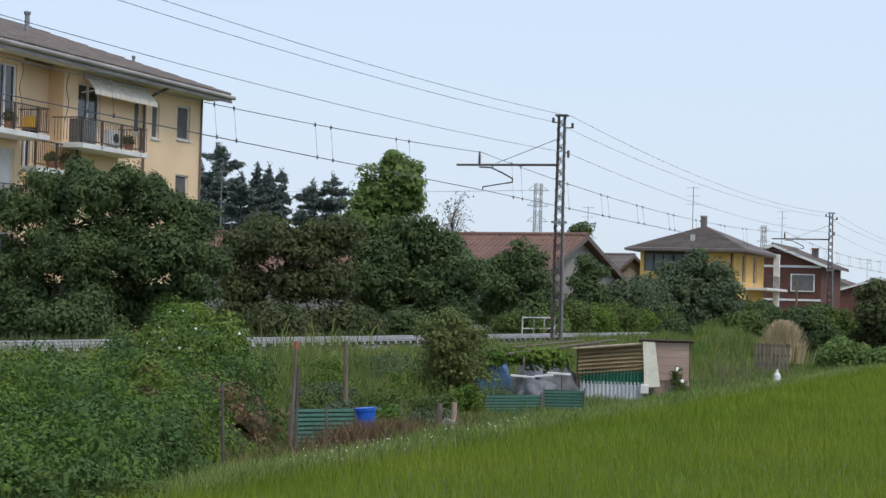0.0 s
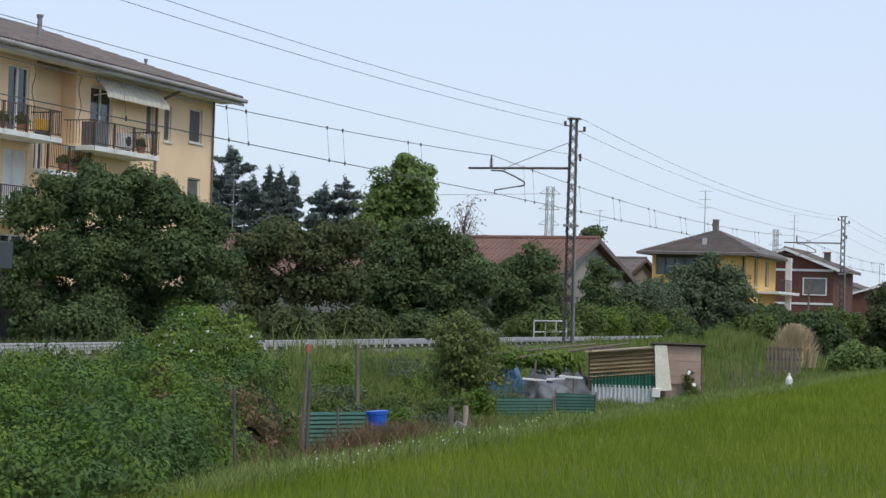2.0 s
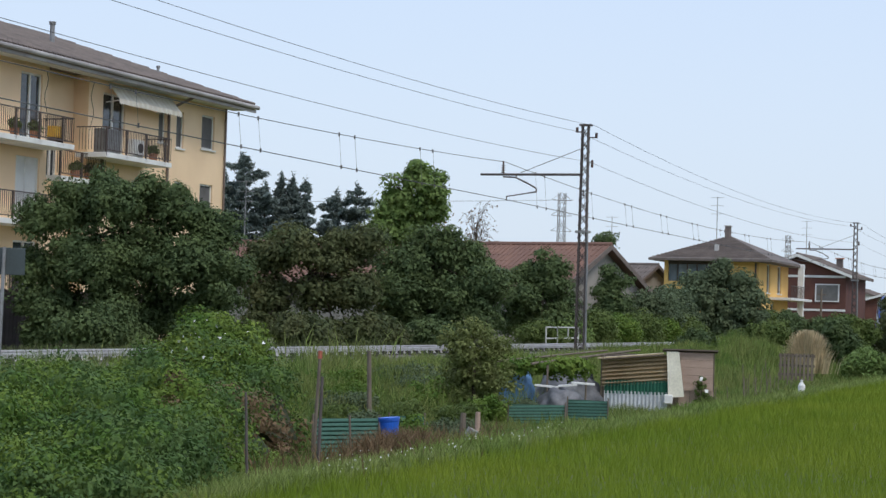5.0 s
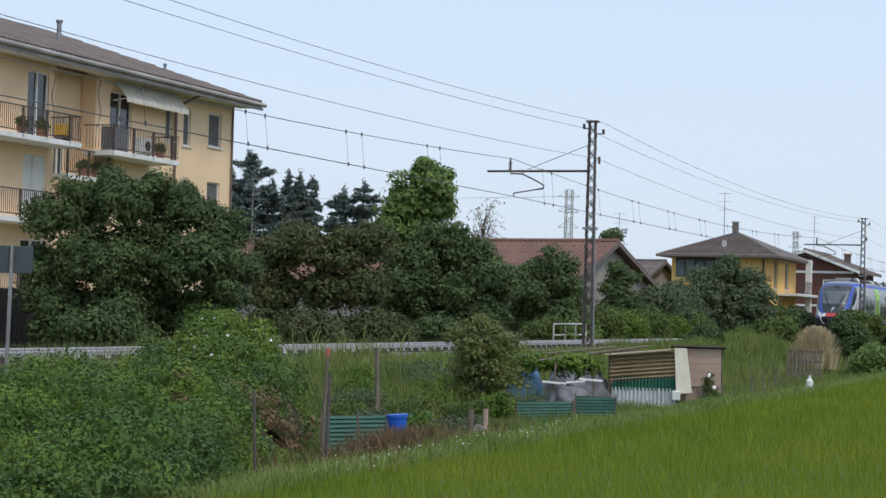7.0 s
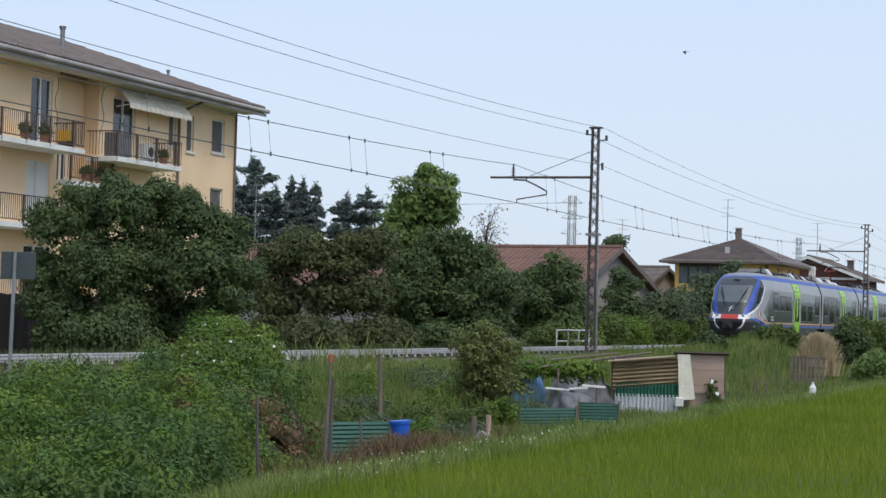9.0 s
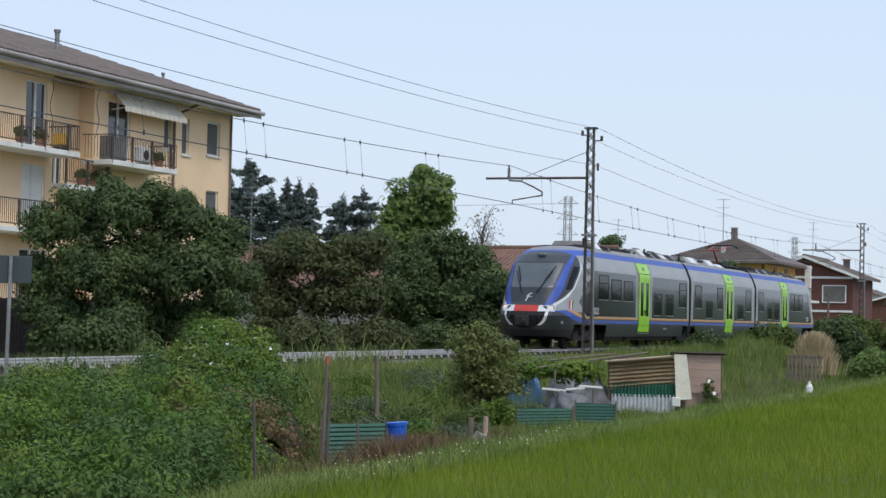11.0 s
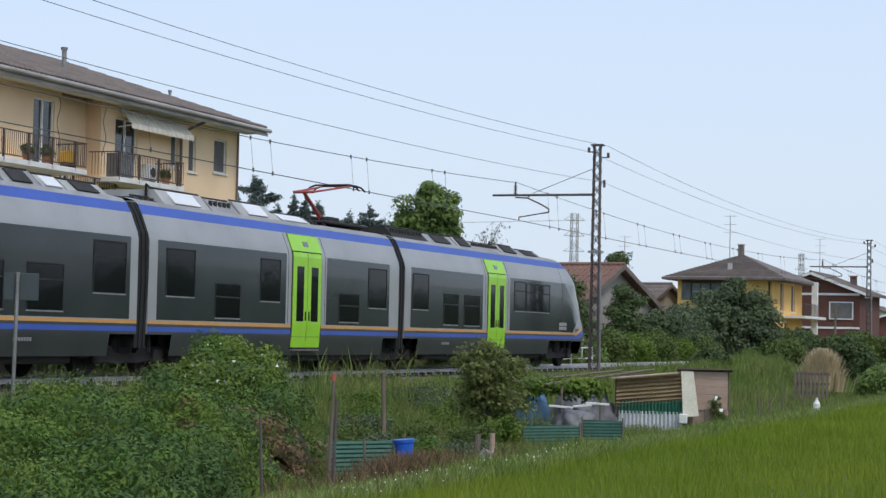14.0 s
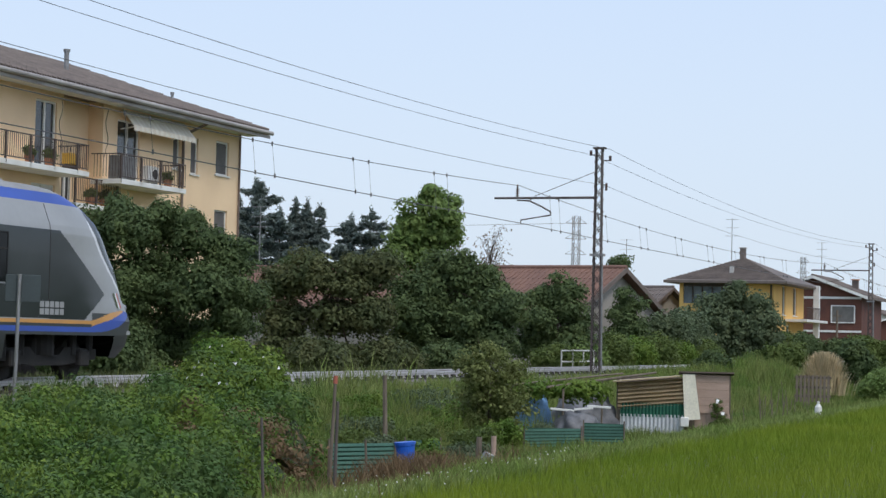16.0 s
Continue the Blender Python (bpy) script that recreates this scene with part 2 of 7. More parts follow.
BALLAST = mat("ballast", (0.16, 0.14, 0.12), (0.10, 0.085, 0.07), rough=0.95, scale=1.2, fine=30, bump=0.9, amount=1.0)
CONCRETE = mat("concrete", (0.55, 0.54, 0.51), (0.44, 0.43, 0.41), rough=0.9, scale=2, fine=50, bump=0.3)
RAIL = mat("rail_steel", (0.58, 0.56, 0.56), (0.48, 0.45, 0.43), rough=0.5, metal=0.3, scale=1.5, fine=30)
IRON = mat("rusty_iron", (0.13, 0.108, 0.10), (0.085, 0.07, 0.064), rough=0.8, metal=0.2, scale=3, fine=60)
UNDER_IRON = mat("dark_rail_clip", (0.05, 0.043, 0.04), (0.035, 0.03, 0.028), rough=0.9, thing=0.2)
GALV = mat("galvanised", (0.34, 0.34, 0.34), (0.24, 0.23, 0.22), rough=0.55, metal=0.6, scale=4)
WIRE = mat("wire_copper", (0.12, 0.115, 0.115), (0.09, 0.09, 0.09), rough=0.6, metal=0.4, bump=0)
PORCELAIN = mat("insulator", (0.09, 0.05, 0.04), (0.06, 0.035, 0.03), rough=0.25, bump=0)
STUCCO = mat("ochre_stucco", (0.88, 0.65, 0.41), (0.80, 0.58, 0.36), rough=0.95, scale=0.5, fine=60, bump=0.25, amount=0.25)
STUCCO_Y = mat("yellow_stucco", (0.84, 0.52, 0.17), (0.78, 0.47, 0.15), rough=0.95, scale=0.5, fine=60, bump=0.25, amount=0.2)
ROOF_BROWN = mat("brown_tiles", (0.18, 0.145, 0.125), (0.125, 0.103, 0.092), rough=0.9, scale=1.2, fine=12, bump=0.5, amount=0.7, thing=0.1)
ROOF_RED = mat("red_tiles", (0.215, 0.118, 0.085), (0.165, 0.092, 0.07), rough=0.9, scale=0.8, fine=12, bump=0.5, amount=0.6)
WHITE = mat("white_paint", (0.78, 0.77, 0.73), (0.66, 0.64, 0.60), rough=0.7, scale=1.5, fine=40, bump=0.1, amount=0.2)
SHUTTER = mat("grey_shutter", (0.16, 0.15, 0.14), (0.12, 0.11, 0.10), rough=0.7, scale=2, fine=30, amount=0.3)
# near-black: paints the shade of unlit rooms; also the fan grille's own colour
DARK = mat("room_shade_and_grille", (0.03, 0.028, 0.026), (0.02, 0.02, 0.02), rough=0.6, bump=0)
BRICK = mat("brown_brick", (0.14, 0.055, 0.038), (0.10, 0.042, 0.032), rough=0.9, scale=1, fine=25, bump=0.3, amount=0.5)
GLASS_DARK = mat("window_glass", (0.035, 0.045, 0.055), (0.025, 0.03, 0.035), rough=0.08, spec=0.8, bump=0)

FENCE_BROWN = mat("dark_fence_wood", (0.06, 0.042, 0.036), (0.04, 0.03, 0.026), rough=0.9, scale=3, fine=30, bump=0.3, thing=0.2)
VERANDA_GLASS = mat("veranda_glass", (0.16, 0.21, 0.24), (0.09, 0.12, 0.14), rough=0.1, spec=0.8, bump=0, scale=1.2)

# ---------------------------------------------------------------- ground
def ground_height(x, y):
    ks = ((-2000, -0.82), (7.9, -0.82), (8.6, -0.86), (9.4, -0.98), (10.5, -1.15), (13.0, -1.1), (14.8, -0.95), (18.6, -0.42), (25.5, -0.42), (27, -0.5), (3000, -0.5))
    for (a, za), (b, zb) in zip(ks, ks[1:]):
        if y <= b:
            z = za + (zb - za) * (y - a) / (b - a)
            break
    bank = 0.85 * math.exp(-((x - 76) / 9.5) ** 2 - ((y - 16.2) / 1.9) ** 2)
    rough = 0.06 * noise.noise(Vector((x * 0.35, y * 0.35, 0))) if -30 < x < 260 and -10 < y < 80 and not 18.8 < y < 25 else 0
    return z + bank + rough


def build_ground():
    xs = [-900, -400, -150, -60] + [-30 + 1.5 * i for i in range(120)] + [160, 190, 230, 300, 420, 700, 1200, 2500]
    ys = [-1500, -600, -200, -60, -20] + [-8 + 0.9 * i for i in range(42)] + [31, 34, 38, 44, 55, 80, 150, 320, 700, 1500]
    bm = bmesh.new()
    g = [[bm.verts.new((x, y, ground_height(x, y))) for y in ys] for x in xs]
    for i in range(len(xs) - 1):
        for j in range(len(ys) - 1):
            bm.faces.new((g[i][j], g[i + 1][j], g[i + 1][j + 1], g[i][j + 1])).smooth = True
    tagged(part("ground", bm, SOIL), "weedy green and brown earth ground sheet", "ground", kind="structure")


build_ground()


def blades(name, rng, x, y, hgt, wid, material, label, lean=0.25, category="grass", bent=True):
    """Grass blades rooted on the ground: each a bent two-piece strip."""
    n = len(x)
    z = np.array([ground_height(a, b) for a, b in zip(x, y)]) - 0.02
    h = hgt * rng.uniform(0.55, 1.25, n)
    a = rng.uniform(0, 2 * np.pi, n)
    dx, dy = np.cos(a), np.sin(a)
    b = rng.uniform(0, 2 * np.pi, n)
    l = lean * h * rng.uniform(0.2, 1.4, n)
    w = wid * rng.uniform(0.7, 1.3, n)
    p0 = np.stack([x - dx * w, y - dy * w, z], 1)
    p1 = np.stack([x + dx * w, y + dy * w, z], 1)
    mx, my = x + np.cos(b) * l * 0.35, y + np.sin(b) * l * 0.35
    p2 = np.stack([mx + dx * w * 0.8, my + dy * w * 0.8, z + h * 0.6], 1)
    p3 = np.stack([mx - dx * w * 0.8, my - dy * w * 0.8, z + h * 0.6], 1)
    tip = np.stack([x + np.cos(b) * l, y + np.sin(b) * l, z + h], 1)
    if bent:
        co = np.stack([p0, p1, p2, p3, p3, p2, tip, (p3 + tip) / 2], 1)
    else:
        co = np.stack([p0, p1, tip + (p1 - p0) * 0.12, tip], 1)
    return tagged(quads(name, co.reshape(-1, 3), material), label, category, kind="stuff")


def build_rice():
    rng = np.random.default_rng(3)
    n = 210000
    x = 9 * (150 / 9) ** rng.random(n)
    y = rng.uniform(-0.02, 1, n)
    lo = np.maximum(-3, x * 0.07 - 3.0)
    y = lo + (7.95 + 0.12 * np.sin(x * 0.5) + 0.008 * x - lo) * y
    blades("rice_field", rng, x, y, 0.21, 0.0042 * (x / 14) ** 0.8, RICE, "even bright green young rice field", 0.45, bent=False)


def build_verge():
    rng = np.random.default_rng(4)
    n = 42000
    x = 12 * (120 / 12) ** rng.random(n)
    y = 7.95 + 0.008 * x + np.abs(rng.normal(size=n)) * 0.6
    blades("verge_grass", rng, x, y, 0.24, 0.005 * (x / 14) ** 0.7, GRASS_TALL, "rough pale green grass along the field edge", 0.45)
    n = 9000
    x = 22 * (75 / 22) ** rng.random(n)
    y = 8.45 + 0.006 * x + rng.normal(size=n) * 0.25
    blades("rank_grass", rng, x, y, 0.27 * (0.8 + 0.4 * np.sin(x * 0.9 + np.sin(x * 2.3))), 0.007 * (x / 20) ** 0.7, GRASS_BANK, "rank bright grass along the garden edge", 0.55)
    n = 120000
    x = 16 * (115 / 16) ** rng.random(n)
    y = rng.uniform(9, 19.2, n)
    blades("meadow_grass", rng, x, y,  np.where(y < 12.5, 0.22, 0.44) * (0.95 + 0.55 * np.sin(x * 1.1 + 2 * np.sin(y * 0.9)) * np.sin(y * 1.7 + 1.3 * np.sin(x * 0.6))), 0.008 * (x / 20) ** 0.7, GRASS, "overgrown meadow grass on the railway bank", 0.5, bent=False)
    n = 16000
    x = rng.uniform(62, 96, n)
    y = rng.uniform(13.2, 18.4, n)
    blades("bank_grass", rng, x, y, 0.36, 0.022, GRASS_BANK, "bright long grass on the hump of the bank", 0.5, bent=False)
    n = 14000
    x = rng.uniform(20, 110, n)
    y = 18.1 + np.abs(rng.normal(size=n)) * 0.45
    blades("track_weeds", rng, x, y, 0.34, 0.014, GRASS_TALL, "tall weeds beside the ballast", 0.5)
    n = 12000
    x = rng.uniform(30, 120, n)
    y = 25.4 + np.abs(rng.normal(size=n)) * 0.8
    blades("far_track_weeds", rng, x, y, 0.38, 0.02, LEAF_OLIVE, "tall weeds behind the railway track", 0.5)


build_rice()
build_verge()

# ---------------------------------------------------------------- railway
TRACK_Y = 21.6


def build_track():
    bm = bmesh.new()
    prof = [(TRACK_Y - 2.9, -0.5), (TRACK_Y - 1.75, -0.2), (TRACK_Y + 1.75, -0.2), (TRACK_Y + 2.9, -0.5)]
    rng = np.random.default_rng(5)
    xs = [-60, 0, 15] + [20 + 0.5 * i for i in range(260)] + [160, 200, 260, 400]
    rings = []
    for x in xs:
        ring = []
        for k in range(13):
            u = k / 12 * 3
            i = min(int(u), 2)
            f = u - i
            y = prof[i][0] * (1 - f) + prof[i + 1][0] * f
            z = prof[i][1] * (1 - f) + prof[i + 1][1] * f
            ring.append(bm.verts.new((x, y, z + rng.uniform(-0.03, 0.03))))
        rings.append(ring)
    for a, b in zip(rings, rings[1:]):
        for k in range(12):
            bm.faces.new((a[k], b[k], b[k + 1], a[k + 1]))
    bed = tagged(part("track_bed", bm, BALLAST), "grey-brown stone ballast bed of a railway", "track bed", kind="structure")
    prof = [(-0.075, -0.165), (0.075, -0.165), (0.075, -0.15), (0.012, -0.135), (0.012, -0.045), (0.036, -0.035), (0.036, -0.004),
            (0.03, 0), (-0.03, 0), (-0.036, -0.004), (-0.036, -0.035), (-0.012, -0.045), (-0.012, -0.135), (-0.075, -0.15)]
    for s in (-1, 1):
        bm = bmesh.new()
        prism(bm, prof, -60, 400)
        bmesh.ops.rotate(bm, verts=bm.verts, cent=(0, 0, 0), matrix=Matrix.Rotation(-math.pi / 2, 3, "Z"))
        bmesh.ops.translate(bm, verts=bm.verts, vec=(0, TRACK_Y + s * 0.7535, 0))
        part("rail", bm, RAIL, bed, "pale worn steel rail")
    bm = bmesh.new()
    prism(bm, [(-1.2, -0.24), (1.2, -0.24), (1.2, -0.165), (0.5, -0.175), (-0.5, -0.175), (-1.2, -0.165)], -0.13, 0.13)
    first = part("sleeper", bm, mat("sleeper_wood", (0.085, 0.07, 0.06), (0.055, 0.045, 0.04), rough=0.95, thing=0.3), bed)
    first.matrix_basis = pose(22, TRACK_Y, 0, 0, 0, 90)
    clip = None
    for i in range(0, 220):
        for o in (-0.86, 0.64):
            if clip is None:
                c = part("rail_clip", boxed(-0.09, 0.09, -0.05, 0.07, -0.175, -0.085, 0.015), UNDER_IRON, bed)
                clip = c.data
            else:
                c = new("rail_clip", clip)
                c.parent = bed
            c.location = (22 + 0.6 * i, TRACK_Y + o, 0)
    for i in range(1, 290):
        s = new("sleeper", first.data)
        s.parent = bed
        s.matrix_basis = pose(22 + 0.6 * i, TRACK_Y + 0.02 * math.sin(i * 7.1), 0, 0, 0, 90)


build_track()
SPAN = 61.2
MAST_X = 63.2


def build_mast():
    ob = empty("catenary_mast", pose(MAST_X, 19.1, -0.42))
    top = 8.16
    for s in (-1, 1):
        bm = bmesh.new()
        # channel: web and two flanges, slightly tapered upwards
        for a, b, c, d in ((0, 0.012, -0.09, 0.09), (0.012, 0.045, -0.09, -0.08), (0.012, 0.045, 0.08, 0.09)):
            box(bm, c, d, a, b, 0, top)
        for v in bm.verts:
            w = 0.178 - 0.05 * v.co.z / top
            v.co.y = s * (w - v.co.y)
        bmesh.ops.recalc_face_normals(bm, faces=bm.faces)
        part("channel", bm, IRON, ob)
    n = 18
    for k in range(n):
        z0, z1 = 0.35 + k * (top - 0.4) / n, 0.35 + (k + 1) * (top - 0.4) / n
        w = 0.185 - 0.05 * z0 / top
        for f in (-0.104, 0.104):
            part("lacing", beam(bmesh.new(), (f, -w, z0), (f, w, z1), 0.008, 0.024), IRON, ob)
            part("lacing", beam(bmesh.new(), (f * 1.08, w, z0), (f * 1.08, -w, z1), 0.008, 0.024), IRON, ob)
    part("foundation", boxed(-0.45, 0.45, -0.4, 0.4, -0.3, 0.12, 0.03), CONCRETE, ob, "weathered concrete footing")
    part("collar", boxed(-0.16, 0.16, -0.24, 0.24, 4.4, 4.48), GALV, ob)
    part("head_plate", boxed(-0.14, 0.14, -0.22, 0.2, top - 0.02, top + 0.04), IRON, ob)
    part("cable_pipe", rodded((-0.1, -0.25, 0), (-0.1, -0.2, 4.5), 0.03), GALV, ob, "grey cable pipe")
    for z, y in ((7.95, 0.22), (7.75, -0.22)):
        part("insulator", rod(rodded((0.14, y * 0.5, z), (0.14, y * 1.6, z), 0.02), (0.14, y * 1.6, z - 0.02), (0.14, y * 1.6, z + 0.16), 0.05), PORCELAIN, ob)
    part("insulator", rod(rodded((0.15, -0.1, 6.9), (0.4, -0.15, 6.9), 0.02), (0.4, -0.15, 6.72), (0.4, -0.15, 6.98), 0.045), PORCELAIN, ob)
    arm = part("arm", rodded((0, 0.05, 6.44), (0, 3.85, 6.44), 0.045, 0.04), IRON, ob)
    part("stay", rodded((0, 0.1, 7.36), (0, 2.35, 6.5), 0.012, sides=5), WIRE, arm)
    bm = rodded((0, 3.0, 6.44), (0, 3.0, 6.92), 0.03)
    for z in (6.5, 6.58, 6.66, 6.74):
        rod(bm, (0, 3.0, z), (0, 3.0, z + 0.03), 0.07)
    part("insulator", bm, PORCELAIN, arm)
    bm = rodded((0, 2.5, 6.36), (0, 2.5, 6.44), 0.03)
    pts = [(0, 3.0, 6.36), (0, 2.55, 6.34), (0, 2.1, 6.14), (0, 1.75, 5.95), (0, 1.75, 5.83), (0, 1.95, 5.8)]
    for a, b in zip(pts, pts[1:]):
        rod(bm, a, b, 0.028, sides=6)
    rod(bm, (0, 1.95, 5.8), (0, 2.85, 5.66), 0.022, sides=6)
    rod(bm, (0, 2.85, 5.68), (0, 2.85, 5.54), 0.02, sides=6)
    part("steady_arm", bm, IRON, arm)
    for b in (-0.32, 0.32):
        part("bolt", rodded((b, 0, 0.1), (b, 0, 0.2), 0.025, sides=6), IRON, ob)
    tagged(ob, "rusty lattice steel catenary mast with a cantilever arm", "mast", "catenary masts")
    return ob


MAST = build_mast()
for k in (-1, 1, 2):
    copy_thing(MAST, pose(MAST_X + SPAN * k, 19.1, -0.42))


def sagged(bm, x0, x1, y, z, sag, r, n=24):
    pts = [Vector((x0 + (x1 - x0) * i / n, y, z - 4 * sag * (i / n) * (1 - i / n))) for i in range(n + 1)]
    rings = []
    for p in pts:
        rings.append([bm.verts.new((p.x, p.y + r * math.cos(k * 1.2566), p.z + r * math.sin(k * 1.2566))) for k in range(5)])
    for a, b in zip(rings, rings[1:]):
        for k in range(5):
            bm.faces.new((a[k], a[(k + 1) % 5], b[(k + 1) % 5], b[k]))
    bm.faces.new(rings[0])
    bm.faces.new(rings[-1][::-1])
    bmesh.ops.recalc_face_normals(bm, faces=bm.faces)


def build_wires():
    spans = [MAST_X + SPAN * k for k in (-1, 0, 1)]
    for name, y, z, sag, r, label in (("feeder_wire", 18.78, 7.73, 0.68, 0.007, "thin dark feeder cable"),
                                      ("feeder_wire", 19.42, 7.54, 0.58, 0.007, "thin dark feeder cable"),
                                      ("earth_wire", 18.95, 6.47, 0.58, 0.007, "thin dark return cable")):
        ob = empty(name)
        for x in spans:
            bm = bmesh.new()
            sagged(bm, x + 0.15, x + SPAN + 0.15, y, z, sag, r)
            part("cable", bm, WIRE, ob)
        tagged(ob, label + " strung between the masts", "cable", kind="")
    ob = empty("overhead_line")
    for x in spans:
        bm = bmesh.new()
        sagged(bm, x, x + SPAN, TRACK_Y + 0.42, 6.46, 0.62, 0.011)
        part("messenger_wire", bm, WIRE, ob)
        bm = bmesh.new()
        sagged(bm, x, x + SPAN, TRACK_Y + 0.32, 5.12, 0.05, 0.013)
        part("contact_wire", bm, WIRE, ob)
        for k in range(9):
            for o in (0, 1.1):
                d = 6.2 * (k + 0.55) + o
                f = d / SPAN
                zt = 6.46 - 4 * 0.62 * f * (1 - f)
                bm = rodded((x + d, TRACK_Y + 0.42, zt + 0.03), (x + d, TRACK_Y + 0.32, 5.06), 0.005, sides=4)
                rod(bm, (x + d, TRACK_Y + 0.42, zt - 0.06), (x + d, TRACK_Y + 0.42, zt + 0.05), 0.025, sides=5)
                rod(bm, (x + d, TRACK_Y + 0.32, 5.03), (x + d, TRACK_Y + 0.32, 5.14), 0.025, sides=5)
                part("dropper", bm, WIRE, ob)
    tagged(ob, "dark copper overhead contact line with paired droppers", "overhead line")


build_wires()

# ---------------------------------------------------------------- buildings
AWNING = mat("cream_awning", (0.72, 0.68, 0.58), (0.60, 0.55, 0.46), rough=0.9, scale=3, bump=0.05, amount=0.2)
AWNING_STRIPE = mat("beige_awning", (0.66, 0.60, 0.49), (0.58, 0.52, 0.42), rough=0.9, scale=3, bump=0.05, amount=0.2)
RAILING = mat("brown_railing", (0.085, 0.06, 0.05), (0.06, 0.045, 0.04), rough=0.6, bump=0)
EAVE_METAL = mat("eave_metal", (0.42, 0.39, 0.36), (0.30, 0.27, 0.25), rough=0.6, metal=0.2, scale=0.8)
GUTTER = mat("gutter_metal", (0.20, 0.15, 0.125), (0.15, 0.12, 0.10), rough=0.6, metal=0.3)
TERRACOTTA = mat("terracotta", (0.45, 0.20, 0.10), (0.36, 0.16, 0.09), rough=0.9)
YELLOW_PLASTIC = mat("yellow_plastic", (0.75, 0.42, 0.04), (0.68, 0.38, 0.04), rough=0.5, bump=0)
GREY_WALL = mat("grey_render", (0.36, 0.33, 0.29), (0.26, 0.235, 0.205), rough=0.95, scale=0.7, fine=30)


def hip_roof(bm, x0, x1, y0, y1, z, rise, t=0.18, inset=None):
    w = (y1 - y0) / 2 if inset is None else inset
    ym = (y0 + y1) / 2
    lo = [(x0, y0, z), (x1, y0, z), (x1, y1, z), (x0, y1, z)]
    a = [bm.verts.new(p) for p in lo]
    b = [bm.verts.new((p[0], p[1], p[2] + t)) for p in lo]
    r0, r1 = bm.verts.new((x0 + w, ym, z + t + rise)), bm.verts.new((x1 - w, ym, z + t + rise))
    bm.faces.new(a[::-1])
    for i in range(4):
        bm.faces.new((a[i], a[(i + 1) % 4], b[(i + 1) % 4], b[i]))
    bm.faces.new((b[0], b[1], r1, r0))
    bm.faces.new((b[2], b[3], r0, r1))
    bm.faces.new((b[1], b[2], r1))
    bm.faces.new((b[3], b[0], r0))
    bmesh.ops.recalc_face_normals(bm, faces=bm.faces)
    return bm


def tile_ribs(p0, p1, q0, q1, step, r, rng):
    """Rounded tile rows from eave line p0-p1 up to ridge line q0-q1, with stepped courses."""
    p0, p1, q0, q1 = (Vector(v) for v in (p0, p1, q0, q1))
    n = int((p1 - p0).length / step)
    bm = bmesh.new()
    for i in range(n):
        a, b = p0.lerp(p1, (i + 0.5) / n), q0.lerp(q1, (i + 0.5) / n)
        m = max(2, int((b - a).length / 0.8))
        for k in range(m):
            j = Vector((rng.uniform(-0.015, 0.015), 0, rng.uniform(-0.008, 0.008)))
            rod(bm, a.lerp(b, k / m) + j + Vector((0, 0, 0.02)), a.lerp(b, (k + 1.06) / m) + j - Vector((0, 0, 0.005)), r, r * 0.85, 5)
    return bm


def wall_with_holes(x0, x1, z0, z1, y0, y1, holes):
    """A wall slab whose openings go right through; holes: x0, x1, z0, z1."""
    xs = sorted({x0, x1} | {v for h in holes for v in h[:2]})
    zs = sorted({z0, z1} | {v for h in holes for v in h[2:4]})
    bm = bmesh.new()
    grid = {(i, j, k): bm.verts.new((x, y, z)) for i, x in enumerate(xs) for j, z in enumerate(zs) for k, y in enumerate((y0, y1))}

    def solid(i, j):
        if not (0 <= i < len(xs) - 1 and 0 <= j < len(zs) - 1):
            return False
        mx, mz = (xs[i] + xs[i + 1]) / 2, (zs[j] + zs[j + 1]) / 2
        return not any(h[0] < mx < h[1] and h[2] < mz < h[3] for h in holes)

    for i in range(len(xs) - 1):
        for j in range(len(zs) - 1):
            if solid(i, j):
                c = [(i, j), (i + 1, j), (i + 1, j + 1), (i, j + 1)]
                for k in (0, 1):
                    bm.faces.new([grid[p[0], p[1], k] for p in c])
                for (di, dj), p, q in (((0, -1), c[0], c[1]), ((1, 0), c[1], c[2]), ((0, 1), c[2], c[3]), ((-1, 0), c[3], c[0])):
                    if not solid(i + di, j + dj):
                        bm.faces.new((grid[p[0], p[1], 0], grid[q[0], q[1], 0], grid[q[0], q[1], 1], grid[p[0], p[1], 1]))
    bmesh.ops.delete(bm, geom=[v for v in bm.verts if not v.link_faces], context="VERTS")
    bmesh.ops.recalc_face_normals(bm, faces=bm.faces)
    return bm


def window_unit(house, x0, x1, z0, z1, y, slats=False, glass=None, frame_mat=None, sill=True):
    """Window in an opening facing -y: frame, closed slatted blind or pane, sill."""
    w = part("window", boxed(x0, x1, y + 0.14, y + 0.2, z0, z1), glass or SHUTTER, house)
    bm = bmesh.new()
    for r in ((x0, x0 + 0.07, z0, z1), (x1 - 0.07, x1, z0, z1), (x0 + 0.07, x1 - 0.07, z0, z0 + 0.07), (x0 + 0.07, x1 - 0.07, z1 - 0.07, z1)):
        box(bm, r[0], r[1], y + 0.08, y + 0.14, r[2], r[3])
    part("frame", bm, frame_mat or WHITE, w)
    if slats:
        n = int((z1 - z0 - 0.14) / 0.09)
        for k in range(n):
            z = z0 + 0.08 + k * 0.09
            part("slat", boxed(x0 + 0.07, x1 - 0.07, y + 0.105, y + 0.14, z, z + 0.07), SHUTTER, w)
    if sill:
        part("sill", boxed(x0 - 0.09, x1 + 0.09, y - 0.07, y + 0.1, z0 - 0.07, z0), WHITE, w, "pale stone sill")
    return w


